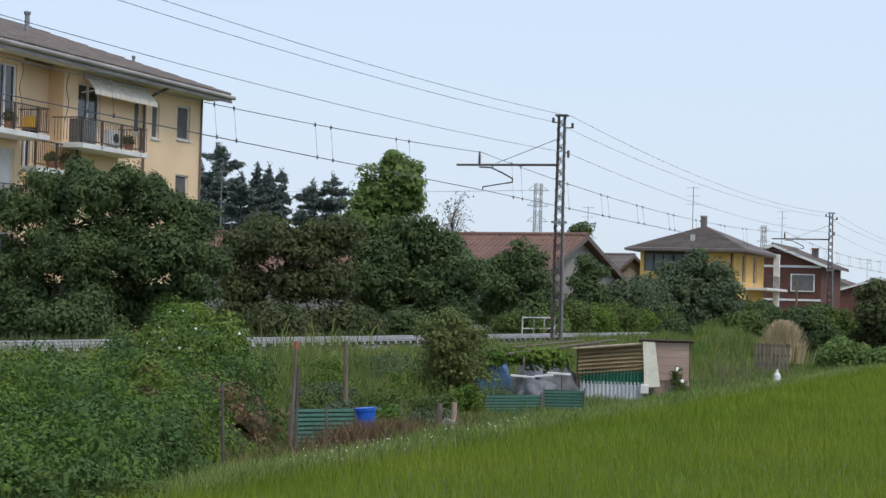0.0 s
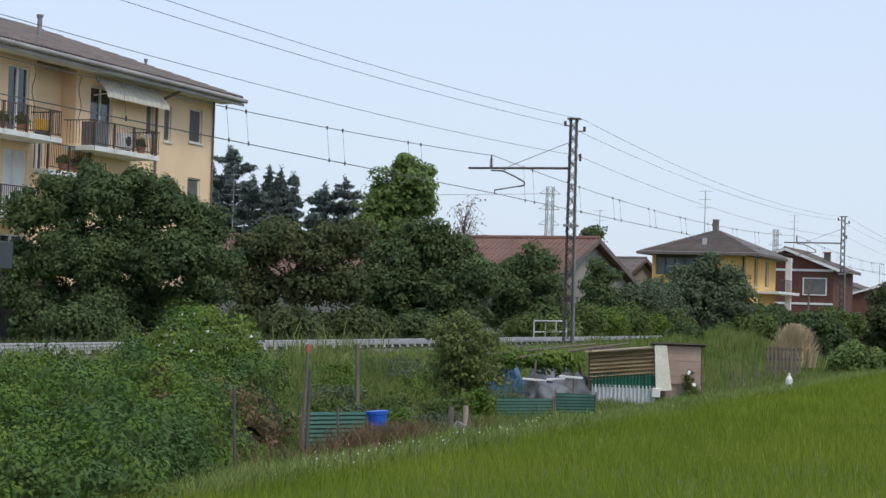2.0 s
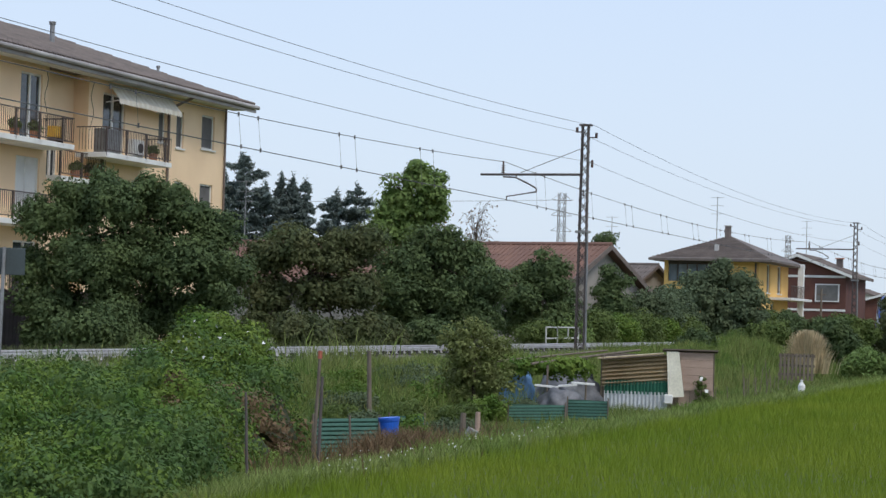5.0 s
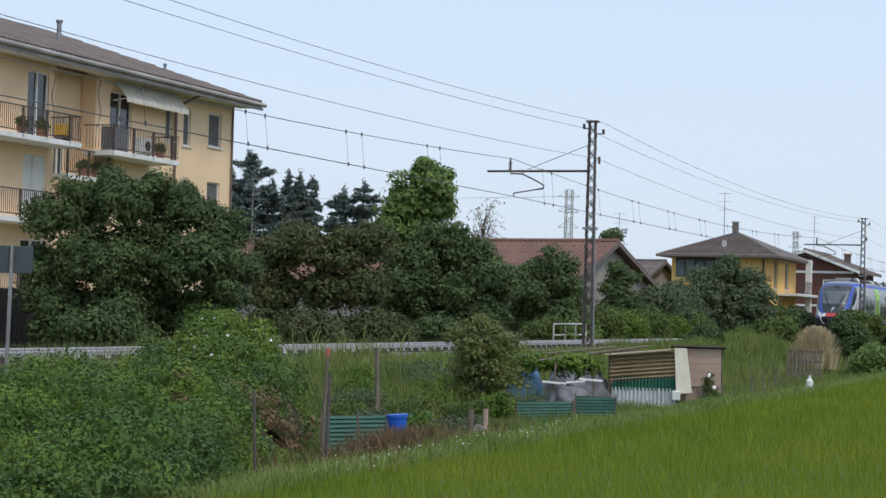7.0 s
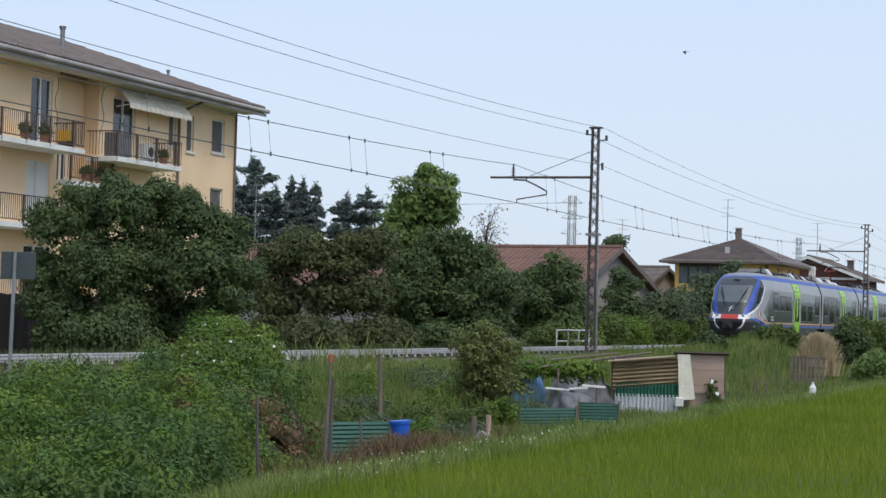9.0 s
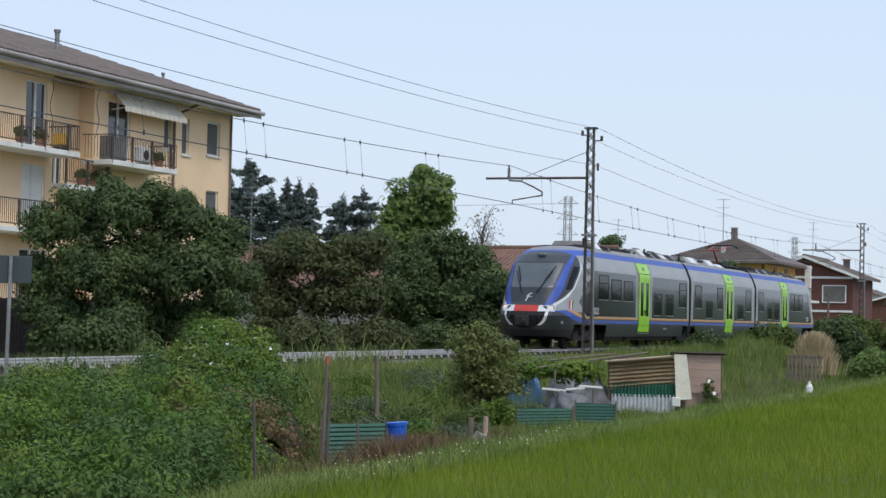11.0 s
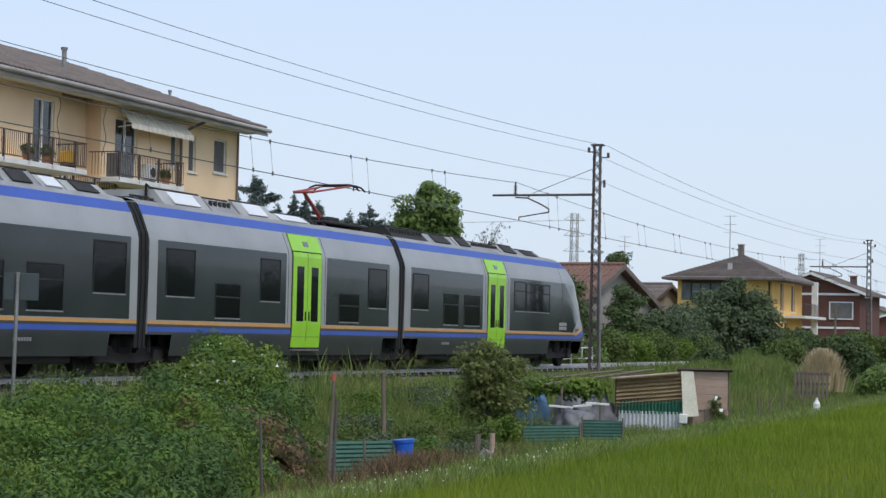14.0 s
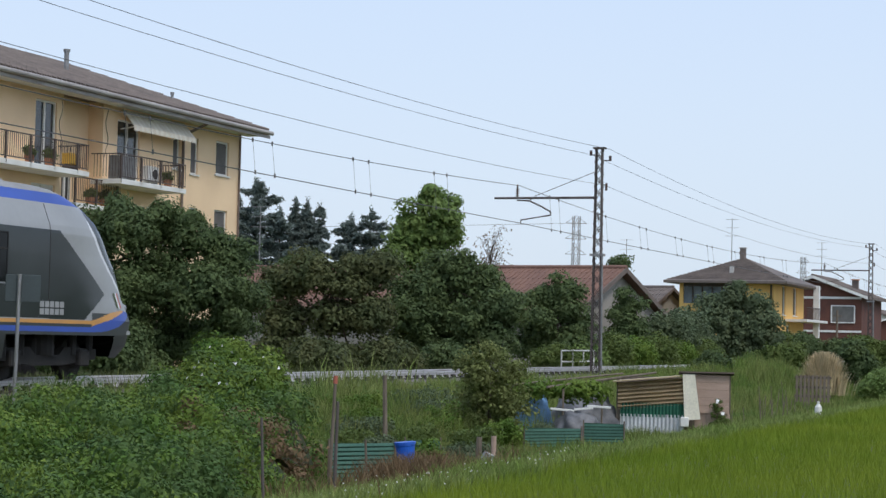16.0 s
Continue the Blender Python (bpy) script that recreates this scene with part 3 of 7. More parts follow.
def balcony(house, x0, x1, y0, y1, z, bars=True):
    b = part("balcony", boxed(x0, x1, y0, y1, z - 0.2, z, 0.01), WHITE, house, "white concrete balcony slab with dark iron railing")
    top = z + 1.0
    for a, c in (((x0 + 0.04, y0 + 0.04, top), (x1 - 0.04, y0 + 0.04, top)), ((x0 + 0.04, y0 + 0.04, top), (x0 + 0.04, y1, top)), ((x1 - 0.04, y0 + 0.04, top), (x1 - 0.04, y1, top)),
                 ((x0 + 0.04, y0 + 0.04, z + 0.1), (x1 - 0.04, y0 + 0.04, z + 0.1))):
        part("handrail", beam(bmesh.new(), a, c, 0.05, 0.04), RAILING, b)
    n = int((x1 - x0) / 0.13)
    share = None
    for i in range(n + 1):
        x = x0 + 0.04 + (x1 - x0 - 0.08) * i / n
        thick = i % 12 == 0
        if thick:
            part("post", boxed(x - 0.03, x + 0.03, y0 - 0.0, y0 + 0.07, z - 0.15, top), RAILING, b)
        elif share is None:
            o = part("baluster", boxed(-0.009, 0.009, -0.009, 0.009, 0, 0.88), RAILING, b)
            o.location = (x, y0 + 0.04, z + 0.1)
            share = o.data
        else:
            o = new("baluster", share)
            o.parent = b
            o.location = (x, y0 + 0.04, z + 0.1)
    m = int((y1 - y0) / 0.13)
    for s in (x0 + 0.04, x1 - 0.04):
        for i in range(1, m):
            o = new("baluster", share)
            o.parent = b
            o.location = (s, y0 + (y1 - y0) * i / m, z + 0.1)
    return b


def build_apartment():
    ob = empty("apartment_building", pose(0, 0, 0))
    Y = 40.5
    wins = [(74.85, 76.05, 8.08, 9.6), (72.55, 73.2, 7.9, 9.5), (74.85, 76.05, 4.95, 6.5), (72.55, 73.2, 4.9, 6.45), (71.0, 71.6, 8.0, 9.4), (68.9, 70.2, 4.7, 6.2),
            (74.85, 76.05, 1.9, 3.4), (70.8, 72.0, 1.9, 3.4)]
    doors = [(60.55, 62.0, 7.03, 9.7), (66.45, 68.2, 6.98, 9.6), (60.4, 62.0, 4.0, 6.5), (60.4, 62.0, 1.0, 3.3), (54.0, 55.4, 7.03, 9.6), (54.0, 55.4, 4.0, 6.5), (63.2, 64.0, 5.9, 7.6)]
    part("wall", wall_with_holes(34, 77.1, -0.6, 10.15, Y, Y + 0.35, wins + doors + [(62.45, 65.35, -0.6, 10.15)]), STUCCO, ob, "ochre stucco wall")
    part("wall", boxed(62.2, 65.6, Y + 0.7, Y + 0.85, -0.6, 10.14), STUCCO, ob, "set-back strip of stucco wall")
    for x in (62.2, 65.353):
        part("wall", boxed(x, x + 0.247, Y + 0.353, Y + 0.697, -0.6, 10.14), STUCCO, ob)
    for r in ((76.8, 77.1, Y + 0.353, 52.5), (34, 34.3, Y + 0.353, 52.5), (34.303, 76.797, 52.2, 52.5)):
        part("wall", boxed(*r, -0.6, 10.15), STUCCO, ob)
    # added near-black sheet behind the openings, in place of shaded rooms
    part("room_shade_sheet", boxed(34.4, 76.7, 41.4, 41.5, -0.6, 10.1), DARK, ob)
    for w in wins:
        window_unit(ob, *w, Y, slats=True)
    for i, d in enumerate(doors):
        o = window_unit(ob, *d, Y + (0.52 if i == 6 else 0), slats=False, glass=WHITE if i == 2 else GLASS_DARK, sill=False)
        part("mullion", boxed((d[0] + d[1]) / 2 - 0.05, (d[0] + d[1]) / 2 + 0.05, Y + 0.075 + (0.52 if i == 6 else 0), Y + 0.14 + (0.52 if i == 6 else 0), d[2], d[3]), WHITE, o)
        if i == 2:
            for k in range(24):
                part("slat", boxed(d[0] + 0.08, d[1] - 0.08, Y + 0.11, Y + 0.138, d[2] + 0.1 * k + 0.05, d[2] + 0.1 * k + 0.13), WHITE, o)
    roof = part("roof", hip_roof(bmesh.new(), 32.8, 77.9, 39.35, 53.65, 10.15, 2.45), ROOF_BROWN, ob, "weathered brown tiled hipped roof")
    rng = random.Random(5)
    tiles = part("roof_tiles", tile_ribs((48, 39.33, 10.34), (77.85, 39.33, 10.34), (48, 46.5, 12.8), (70.75, 46.5, 12.8), 0.33, 0.085, rng), ROOF_BROWN, roof)
    tiles["kind"] = "stuff"
    part("soffit", boxed(33, 77.8, 39.5, 40.498, 10.08, 10.146), WHITE, ob)
    part("gutter", rod(bmesh.new(), (33, 39.28, 10.22), (77.95, 39.28, 10.22), 0.10, sides=10), EAVE_METAL, ob, "weathered grey metal gutter")
    part("fascia", boxed(33, 77.91, 39.36, 39.42, 9.98, 10.12), EAVE_METAL, ob)
    bm = rodded((71.75, 40.42, -0.4), (71.75, 40.42, 9.5), 0.06)
    rod(bm, (71.75, 40.42, 9.5), (72.4, 39.4, 10.15), 0.06)
    part("downpipe", bm, GUTTER, ob, "dark brown downpipe")
    part("downpipe", rodded((77.0, 40.42, -0.4), (77.0, 40.42, 10.1), 0.05), GUTTER, ob)
    for x, y, z0, z1, r in ((66.7, 43.2, 11.3, 12.45, 0.1), (73.4, 42.0, 10.9, 11.5, 0.06)):
        p = part("flue", rodded((x, y, z0), (x, y, z1), r, sides=12), GALV, ob, "grey metal flue")
        part("cap", rodded((x, y, z1), (x, y, z1 + 0.12), r * 1.3, r * 1.5, 12), GALV, p)
    balcony(ob, 52.0, 62.2, 39.1, Y, 7.03)
    balcony(ob, 64.5, 69.75, 39.1, Y, 6.98)
    balcony(ob, 52.0, 62.2, 39.1, Y, 4.0)
    balcony(ob, 52.0, 62.2, 39.1, Y, 1.0)
    balcony(ob, 62.5, 65.9, 39.9, Y + 0.697 - 0.7, 5.9)
    # cables on the wall
    for x, k in ((62.25, 0), (65.6, 2)):
        bm = bmesh.new()
        pts = [(x + 0.12 * math.sin(i * 1.3 + k), Y - 0.02, 9.9 - 0.28 * i) for i in range(8)]
        for a, b in zip(pts, pts[1:]):
            rod(bm, a, b, 0.012, sides=5)
        part("wall_cable", bm, RAILING, ob)
    # awning over the second balcony
    aw = empty("awning", pose(0, 0, 0))
    aw.parent = ob
    n = 26
    for i in range(n):
        x0, x1 = 66.65 + 5.15 * i / n, 66.65 + 5.15 * (i + 1) / n
        bm = bmesh.new()
        c = [(x0, 40.45, 10.02), (x1, 40.45, 10.02), (x1 - 0.2, 39.75, 9.32), (x0 - 0.2, 39.75, 9.32)]
        lo = [(p[0], p[1], p[2] - 0.015) for p in c]
        a, b = [bm.verts.new(p) for p in c], [bm.verts.new(p) for p in lo]
        bm.faces.new(a)
        bm.faces.new(b[::-1])
        for k in range(4):
            bm.faces.new((a[k], b[k], b[(k + 1) % 4], a[(k + 1) % 4]))
        drop = 0.17 + 0.05 * math.sin(math.pi * (i % 2))
        v = [bm.verts.new(p) for p in (c[3], c[2], (c[2][0], 39.73, 9.32 - drop), ((c[2][0] + c[3][0]) / 2, 39.73, 9.32 - drop - 0.06), (c[3][0], 39.73, 9.32 - drop))]
        bm.faces.new(v)
        bmesh.ops.recalc_face_normals(bm, faces=bm.faces)
        part("stripe", bm, AWNING if i % 2 else AWNING_STRIPE, aw)
    for x in (66.4, 70.5):
        part("awning_arm", beam(bmesh.new(), (x + 0.2, 40.45, 9.2), (x + 0.1, 39.8, 9.26), 0.04), WHITE, aw)
    tagged(ob, "ochre stuccoed three-storey apartment block with iron balconies and brown roof", "building")
    # things on the balconies
    o = empty("air_conditioner", pose(67.2, 39.35, 6.985))
    part("casing", boxed(-0.42, 0.42, -0.15, 0.15, 0.06, 0.72, 0.03), WHITE, o)
    part("fan_grille", rodded((0.12, -0.17, 0.4), (0.12, -0.15, 0.4), 0.2, sides=18), DARK, o)
    for x in (-0.3, 0.3):
        part("foot", boxed(x - 0.05, x + 0.05, -0.14, 0.14, 0, 0.065), GALV, o)
    tagged(o, "white outdoor air-conditioning unit on a balcony", "air conditioner")
    o = empty("locker", pose(65.2, 39.5, 6.985))
    part("body", boxed(-0.6, 0.6, -0.25, 0.25, 0, 0.95, 0.02), GALV, o)
    for x in (-0.58, 0.02):
        part("door", boxed(x, x + 0.56, -0.28, -0.254, 0.05, 0.9), GALV, o)
    tagged(o, "grey metal storage locker on a balcony", "locker")
    for x, y, z, big in ((61.3, 39.4, 7.03, 0), (59.9, 39.4, 7.03, 1), (58.6, 39.4, 7.03, 1), (64.0, 40.15, 5.9, 1), (68.7, 39.4, 6.98, 1), (61.9, 39.4, 4.0, 1), (65.0, 40.15, 5.9, 1)):
        o = empty("flower_pot" if big else "planter_box", pose(x, y, z))
        if big:
            part("pot", rodded((0, 0, 0.005), (0, 0, 0.3), 0.14, 0.2, 14), TERRACOTTA, o)
            rg = np.random.default_rng(int(x * 10))
            quads("foliage", clumpy(rg, [(0, 0, 0.45, 0.25, 0.2, 0.18)], 40, 14, 0.09, spread=0.12), LEAF_MID, o, per=3)
            tagged(o, "terracotta pot with a small green plant", "flower pot", "balcony pots")
        else:
            part("box", boxed(-0.3, 0.3, -0.2, 0.2, 0.2, 0.62, 0.03), YELLOW_PLASTIC, o)
            for a in (-0.24, 0.24):
                part("leg", boxed(a - 0.03, a + 0.03, -0.15, 0.15, 0, 0.2), RAILING, o)
            tagged(o, "yellow plastic box on legs on a balcony", "box")


def gable_house(name, m, w, d, eave, rise, wall, roof_mat, label, over=0.6):
    """Ridge runs along local x for w metres; gables at both ends."""
    ob = empty(name, m)
    bm = bmesh.new()
    prism(bm, [(-d / 2, 0), (d / 2, 0), (d / 2, eave), (0, eave + rise - 0.05), (-d / 2, eave)], -w / 2, w / 2)
    bmesh.ops.rotate(bm, verts=bm.verts, cent=(0, 0, 0), matrix=Matrix.Rotation(math.pi / 2, 3, "Z"))
    part("wall", bm, wall, ob)
    k = rise / (d / 2)
    rng = random.Random(3)
    for s in (-1, 1):
        bm = bmesh.new()
        e = d / 2 + over
        lo, hi = eave - over * k, eave + rise
        vs = [(-w / 2 - over, s * e, lo), (w / 2 + over, s * e, lo), (w / 2 + over, 0, hi), (-w / 2 - over, 0, hi)]
        a = [bm.verts.new((x, y, z + 0.22)) for x, y, z in vs]
        b = [bm.verts.new((x, y, z + 0.02)) for x, y, z in vs]
        bm.faces.new(a)
        bm.faces.new(b[::-1])
        for i in range(4):
            bm.faces.new((a[i], b[i], b[(i + 1) % 4], a[(i + 1) % 4]))
        bmesh.ops.recalc_face_normals(bm, faces=bm.faces)
        r = part("roof", bm, roof_mat, ob)
        t = part("roof_tiles", tile_ribs((-w / 2 - over, s * e, lo + 0.22), (w / 2 + over, s * e, lo + 0.22), (-w / 2 - over, 0, hi + 0.22), (w / 2 + over, 0, hi + 0.22), 0.32, 0.055, rng), roof_mat, r)
        t["kind"] = "stuff"
        for x in (-w / 2 - over, w / 2 + over):
            part("verge_board", beam(bmesh.new(), (x, s * e, lo + 0.1), (x, 0, hi + 0.1), 0.05, 0.26), WHITE if wall is BRICK else GUTTER, ob)
    part("ridge", rod(bmesh.new(), (-w / 2 - over, 0, eave + rise + 0.24), (w / 2 + over, 0, eave + rise + 0.24), 0.13), roof_mat, ob)
    tagged(ob, label, "house")
    return ob


def build_houses():
    # long red-roofed building behind the trees
    gable_house("farm_building", pose(102.3, 41.3, -0.5, 0, 0, 79.5), 25.0, 10.0, 3.1, 2.25, GREY_WALL, ROOF_RED, "long low building with a red tiled gable roof", 0.5)
    # yellow house
    ob = empty("yellow_house", pose(0, 0, 0))
    X0, X1, Y0, Y1 = 142.0, 154.0, 29.0, 36.0
    wins_front = [(147.0, 148.2, 1.2, 2.6), (145.2, 146.4, 3.4, 5.6), (149.5, 151.0, 3.4, 5.6)]
    part("wall", wall_with_holes(X0, X1, -0.6, 5.65, Y0, Y0 + 0.3, wins_front), STUCCO_Y, ob, "bright yellow stucco wall")
    for w in wins_front:
        window_unit(ob, *w, Y0, glass=GLASS_DARK)
    for r in ((X0, X0 + 0.3, Y0 + 0.303, Y1, -0.6, 4.1), (X0, X0 + 0.3, Y0 + 0.303, 32.2, 4.103, 5.65), (X0, X1, Y1 + 0.003, Y1 + 0.3, -0.6, 5.65), (X1 - 0.3, X1, Y0 + 0.303, Y1 - 0.003, -0.6, 5.65)):
        part("wall", boxed(*r), STUCCO_Y, ob)
    # same near-black sheet here, room darkness put into its colour
    part("room_shade_sheet", boxed(X0 + 1.5, X0 + 1.6, Y0 + 0.31, Y1 - 0.01, -0.6, 5.65), DARK, ob)
    # glazed veranda along the end
    for i in range(5):
        y = 32.2 + 0.76 * i
        g = part("window", boxed(X0 + 0.1, X0 + 0.14, y + 0.09, y + 0.73, 4.1, 5.4), VERANDA_GLASS, ob)
        part("frame", boxed(X0 + 0.05, X0 + 0.2, y, y + 0.085, 4.1, 5.4), RAILING, g)
    part("lintel", boxed(X0, X0 + 0.3, 32.25, Y1 - 0.01, 5.405, 5.65), RAILING, ob)
    roof = part("roof", hip_roof(bmesh.new(), 140.9, 155.2, 27.8, 37.3, 5.65, 2.05, inset=6.9), ROOF_BROWN, ob, "brown tiled hipped roof")
    for k in range(1, 20):
        f = k / 20
        xk, zk, h = 140.9 + 6.9 * f, 5.83 + 2.05 * f, 4.75 * (1 - f)
        part("tile_course", beam(bmesh.new(), (xk, 32.55 - h, zk + 0.02), (xk, 32.55 + h, zk + 0.02), 0.12, 0.06), ROOF_BROWN, roof)
    c = part("chimney", boxed(147.2, 147.8, 32.42, 32.82, 7.2, 8.6, 0.03), ROOF_BROWN, ob)
    part("cap", boxed(147.14, 147.86, 32.36, 32.88, 8.6, 8.68), CONCRETE, c)
    part("chimney", boxed(143.2, 143.5, 32.4, 32.7, 6.4, 7.0), CONCRETE, ob)
    part("downpipe", rodded((X0 - 0.08, Y0 + 0.2, -0.4), (X0 - 0.08, Y0 + 0.2, 5.6), 0.07), RAILING, ob)
    part("pillar", boxed(152.8, 153.3, 27.55, 28.0, -0.6, 5.9), WHITE, ob, "white square pillar")
    part("balcony", boxed(146.5, 155.5, 27.3, Y0, 2.9, 3.1), WHITE, ob)
    for i in range(18):
        part("baluster", boxed(146.6 + 0.33 * i, 146.63 + 0.33 * i, 27.33, 27.36, 3.1, 4.0), RAILING, ob)
    part("handrail", boxed(146.5, 152.5, 27.32, 27.37, 4.0, 4.05), RAILING, ob)
    tagged(ob, "bright yellow two-storey house with glazed veranda and brown hipped roof", "house")
    # brown house
    b = gable_house("brown_house", pose(188.5, 33.4, -0.5), 12.5, 9.2, 6.35, 1.75, BRICK, ROOF_BROWN, "dark brown brick house with white-edged gable roof", 0.7)
    w = part("window", boxed(-6.32, -6.27, -3.9, -1.8, 3.9, 5.4), SHUTTER, b)
    for r in ((-4.0, -3.88, 3.8, 5.5), (-1.82, -1.7, 3.8, 5.5), (-3.88, -1.82, 3.8, 3.9), (-3.88, -1.82, 5.4, 5.5)):
        part("frame", boxed(-6.36, -6.255, r[0], r[1], r[2], r[3]), WHITE, w)
    part("string_course", boxed(-6.34, -6.255, -4.6, 4.6, 6.1, 6.32), WHITE, b)
    part("string_course", boxed(-6.31, -6.255, -4.6, 4.6, 2.9, 3.1), WHITE, b)
    ch = part("chimney", boxed(2.0, 2.6, -2.9, -2.3, 6.9, 8.2), ROOF_BROWN, b)
    part("cap", boxed(1.9, 2.7, -3.0, -2.2, 8.2, 8.3), TERRACOTTA, ch)
    # far houses
    gable_house("far_house", pose(262, 33.5, -0.5, 0, 0, 8), 14, 13, 4.6, 2.0, BRICK, ROOF_BROWN, "distant brick house with a grey-brown roof", 0.6)
    gable_house("far_house", pose(300, 45, -0.5, 0, 0, 0), 18, 14, 5.0, 2.2, WHITE, ROOF_BROWN, "distant pale house with a grey-brown roof", 0.6)
    gable_house("low_house", pose(150, 43.5, -0.5, 0, 0, 80), 9, 9, 3.9, 1.9, GREY_WALL, ROOF_BROWN, "low pale house with a brown tiled roof", 0.5)


def lattice_tower(name, m, h, w, label):
    ob = empty(name, m)
    legs = [(-1, -1), (1, -1), (1, 1), (-1, 1)]

    def half(z):
        return w * (1 - 0.72 * min(z / (0.62 * h), 1)) if z < 0.62 * h else w * 0.28
    lv = [h * k / 10 for k in range(11)]
    for sx, sy in legs:
        bm = bmesh.new()
        for a, b in zip(lv, lv[1:]):
            beam(bm, (sx * half(a), sy * half(a), a), (sx * half(b), sy * half(b), b), w * 0.05)
        part("leg", bm, GALV, ob)
    for a, b in zip(lv, lv[1:]):
        for (ax, ay), (bx, by) in zip(legs, legs[1:] + legs[:1]):
            bm = beam(bmesh.new(), (ax * half(a), ay * half(a), a), (bx * half(b), by * half(b), b), w * 0.03)
            beam(bm, (bx * half(a), by * half(a), a), (ax * half(b), ay * half(b), b), w * 0.03)
            part("bracing", bm, GALV, ob)
    for z in (0.70, 0.82, 0.94):
        bm = bmesh.new()
        for s in (-1, 1):
            beam(bm, (0, 0, z * h), (0.1 * w, s * w * 0.95, z * h + 0.2), w * 0.05)
            beam(bm, (0, 0, z * h + 0.06 * h), (0.1 * w, s * w * 0.95, z * h + 0.2), w * 0.03)
        part("crossarm", bm, GALV, ob)
    tagged(ob, label, "pylon", "power pylons")


def antenna(at, h, label="thin rooftop television antenna on a mast"):
    ob = empty("antenna", pose(*at))
    part("mast", rodded((0, 0, 0), (0, 0, h), 0.035, 0.025, 6), GALV, ob)
    for k, z in enumerate((0.98, 0.8, 0.62)):
        bm = beam(bmesh.new(), (-0.08, -0.5, h * z), (0.08, 0.5, h * z), 0.02)
        for i in range(6):
            y = -0.45 + 0.18 * i
            beam(bm, (-0.25, y, h * z), (0.25, y, h * z), 0.018)
        part("boom", bm, GALV, ob)
    tagged(ob, label, "antenna", "rooftop antennas")


build_apartment()
build_houses()
lattice_tower("power_pylon", pose(572, 180, -0.5, 0, 0, 35), 41, 3.6, "distant grey lattice power pylon")
lattice_tower("power_pylon", pose(900, 170, -0.5, 0, 0, 35), 44, 3.4, "distant grey lattice power pylon")
antenna((146.5, 33.3, 7.3), 3.6)
antenna((187, 33.5, 7.7), 3.6)
antenna((150.5, 43.0, 5.2), 4.3)
antenna((262, 35.2, 5.8), 3.2)
antenna((98, 50.0, 5.2), 3.2)
for y, z in ((176, 38.2), (184, 38.2)):
    bm = bmesh.new()
    sagged(bm, -20, 572, y, z, 9, 0.03, 30)
    bmesh.ops.rotate(bm, verts=bm.verts, cent=(572, y, z), matrix=Matrix.Rotation(radians(-52), 3, "Z"))
    tagged(part("power_line", bm, WIRE), "thin distant power cable hung from a pylon", "cable")

# ---------------------------------------------------------------- train
SILVER = mat("silver_paint", (0.37, 0.37, 0.365), (0.315, 0.315, 0.31), rough=0.42, metal=0.2, scale=0.8, fine=8, bump=0, amount=0.12)
ROOF_GREY = mat("roof_grey", (0.30, 0.30, 0.30), (0.22, 0.215, 0.21), rough=0.7, scale=1.2, fine=20, bump=0.1)
BLUE = mat("blue_paint", (0.04, 0.095, 0.42), (0.035, 0.08, 0.35), rough=0.45, scale=0.7, fine=8, bump=0, amount=0.15)
ORANGE = mat("orange_paint", (0.62, 0.30, 0.07), (0.55, 0.27, 0.08), rough=0.4, bump=0, amount=0.1)
SKIRT = mat("skirt_grey", (0.042, 0.046, 0.046), (0.032, 0.035, 0.035), rough=0.4, scale=1.0, fine=10, bump=0, amount=0.2)
BAND = mat("window_band_grey", (0.036, 0.043, 0.042), (0.03, 0.035, 0.035), rough=0.13, scale=0.6, fine=1.4, bump=0.12, amount=0.15, spec=0.32, dist=0.03)
PANE = mat("tinted_pane", (0.007, 0.009, 0.010), (0.006, 0.007, 0.008), rough=0.08, fine=1.6, bump=0.1, amount=0.1, spec=0.16, dist=0.03)
MASK = mat("mask_grey", (0.055, 0.06, 0.065), (0.045, 0.05, 0.052), rough=0.42, bump=0, amount=0.15, spec=0.35)
SCREEN = mat("windscreen", (0.13, 0.145, 0.15), (0.10, 0.115, 0.12), rough=0.28, bump=0, amount=0.1, spec=0.5)
GREEN = mat("lime_paint", (0.33, 0.66, 0.03), (0.29, 0.60, 0.03), rough=0.35, bump=0, amount=0.1)
TWHITE = mat("train_white", (0.72, 0.73, 0.73), (0.66, 0.66, 0.66), rough=0.35, bump=0, amount=0.1)
NOTICE = mat("pale_lettering", (0.34, 0.34, 0.335), (0.25, 0.25, 0.25), rough=0.5, bump=0)
RED = mat("red_paint", (0.55, 0.05, 0.035), (0.48, 0.04, 0.03), rough=0.4, bump=0, amount=0.1)
RUBBER = mat("black_rubber", (0.014, 0.014, 0.015), (0.010, 0.010, 0.010), rough=0.9, scale=3, fine=30, bump=0.3)
UNDER = mat("dirty_underframe", (0.03, 0.027, 0.024), (0.018, 0.016, 0.015), rough=0.85, scale=3, fine=25, bump=0.4)
PANTO = mat("red_oxide", (0.40, 0.075, 0.06), (0.30, 0.06, 0.05), rough=0.5, bump=0, amount=0.2)
UNIT = mat("roof_unit", (0.42, 0.41, 0.39), (0.30, 0.29, 0.275), rough=0.6, scale=1.5, fine=20, bump=0.1, amount=0.4)
LAMP_ON = glow("lit_headlamp", (1.0, 0.80, 0.6), 0.4)
LENS = mat("lamp_lens", (0.16, 0.18, 0.20), (0.12, 0.13, 0.15), rough=0.2, bump=0, spec=0.5)
T_LEN = 52.2


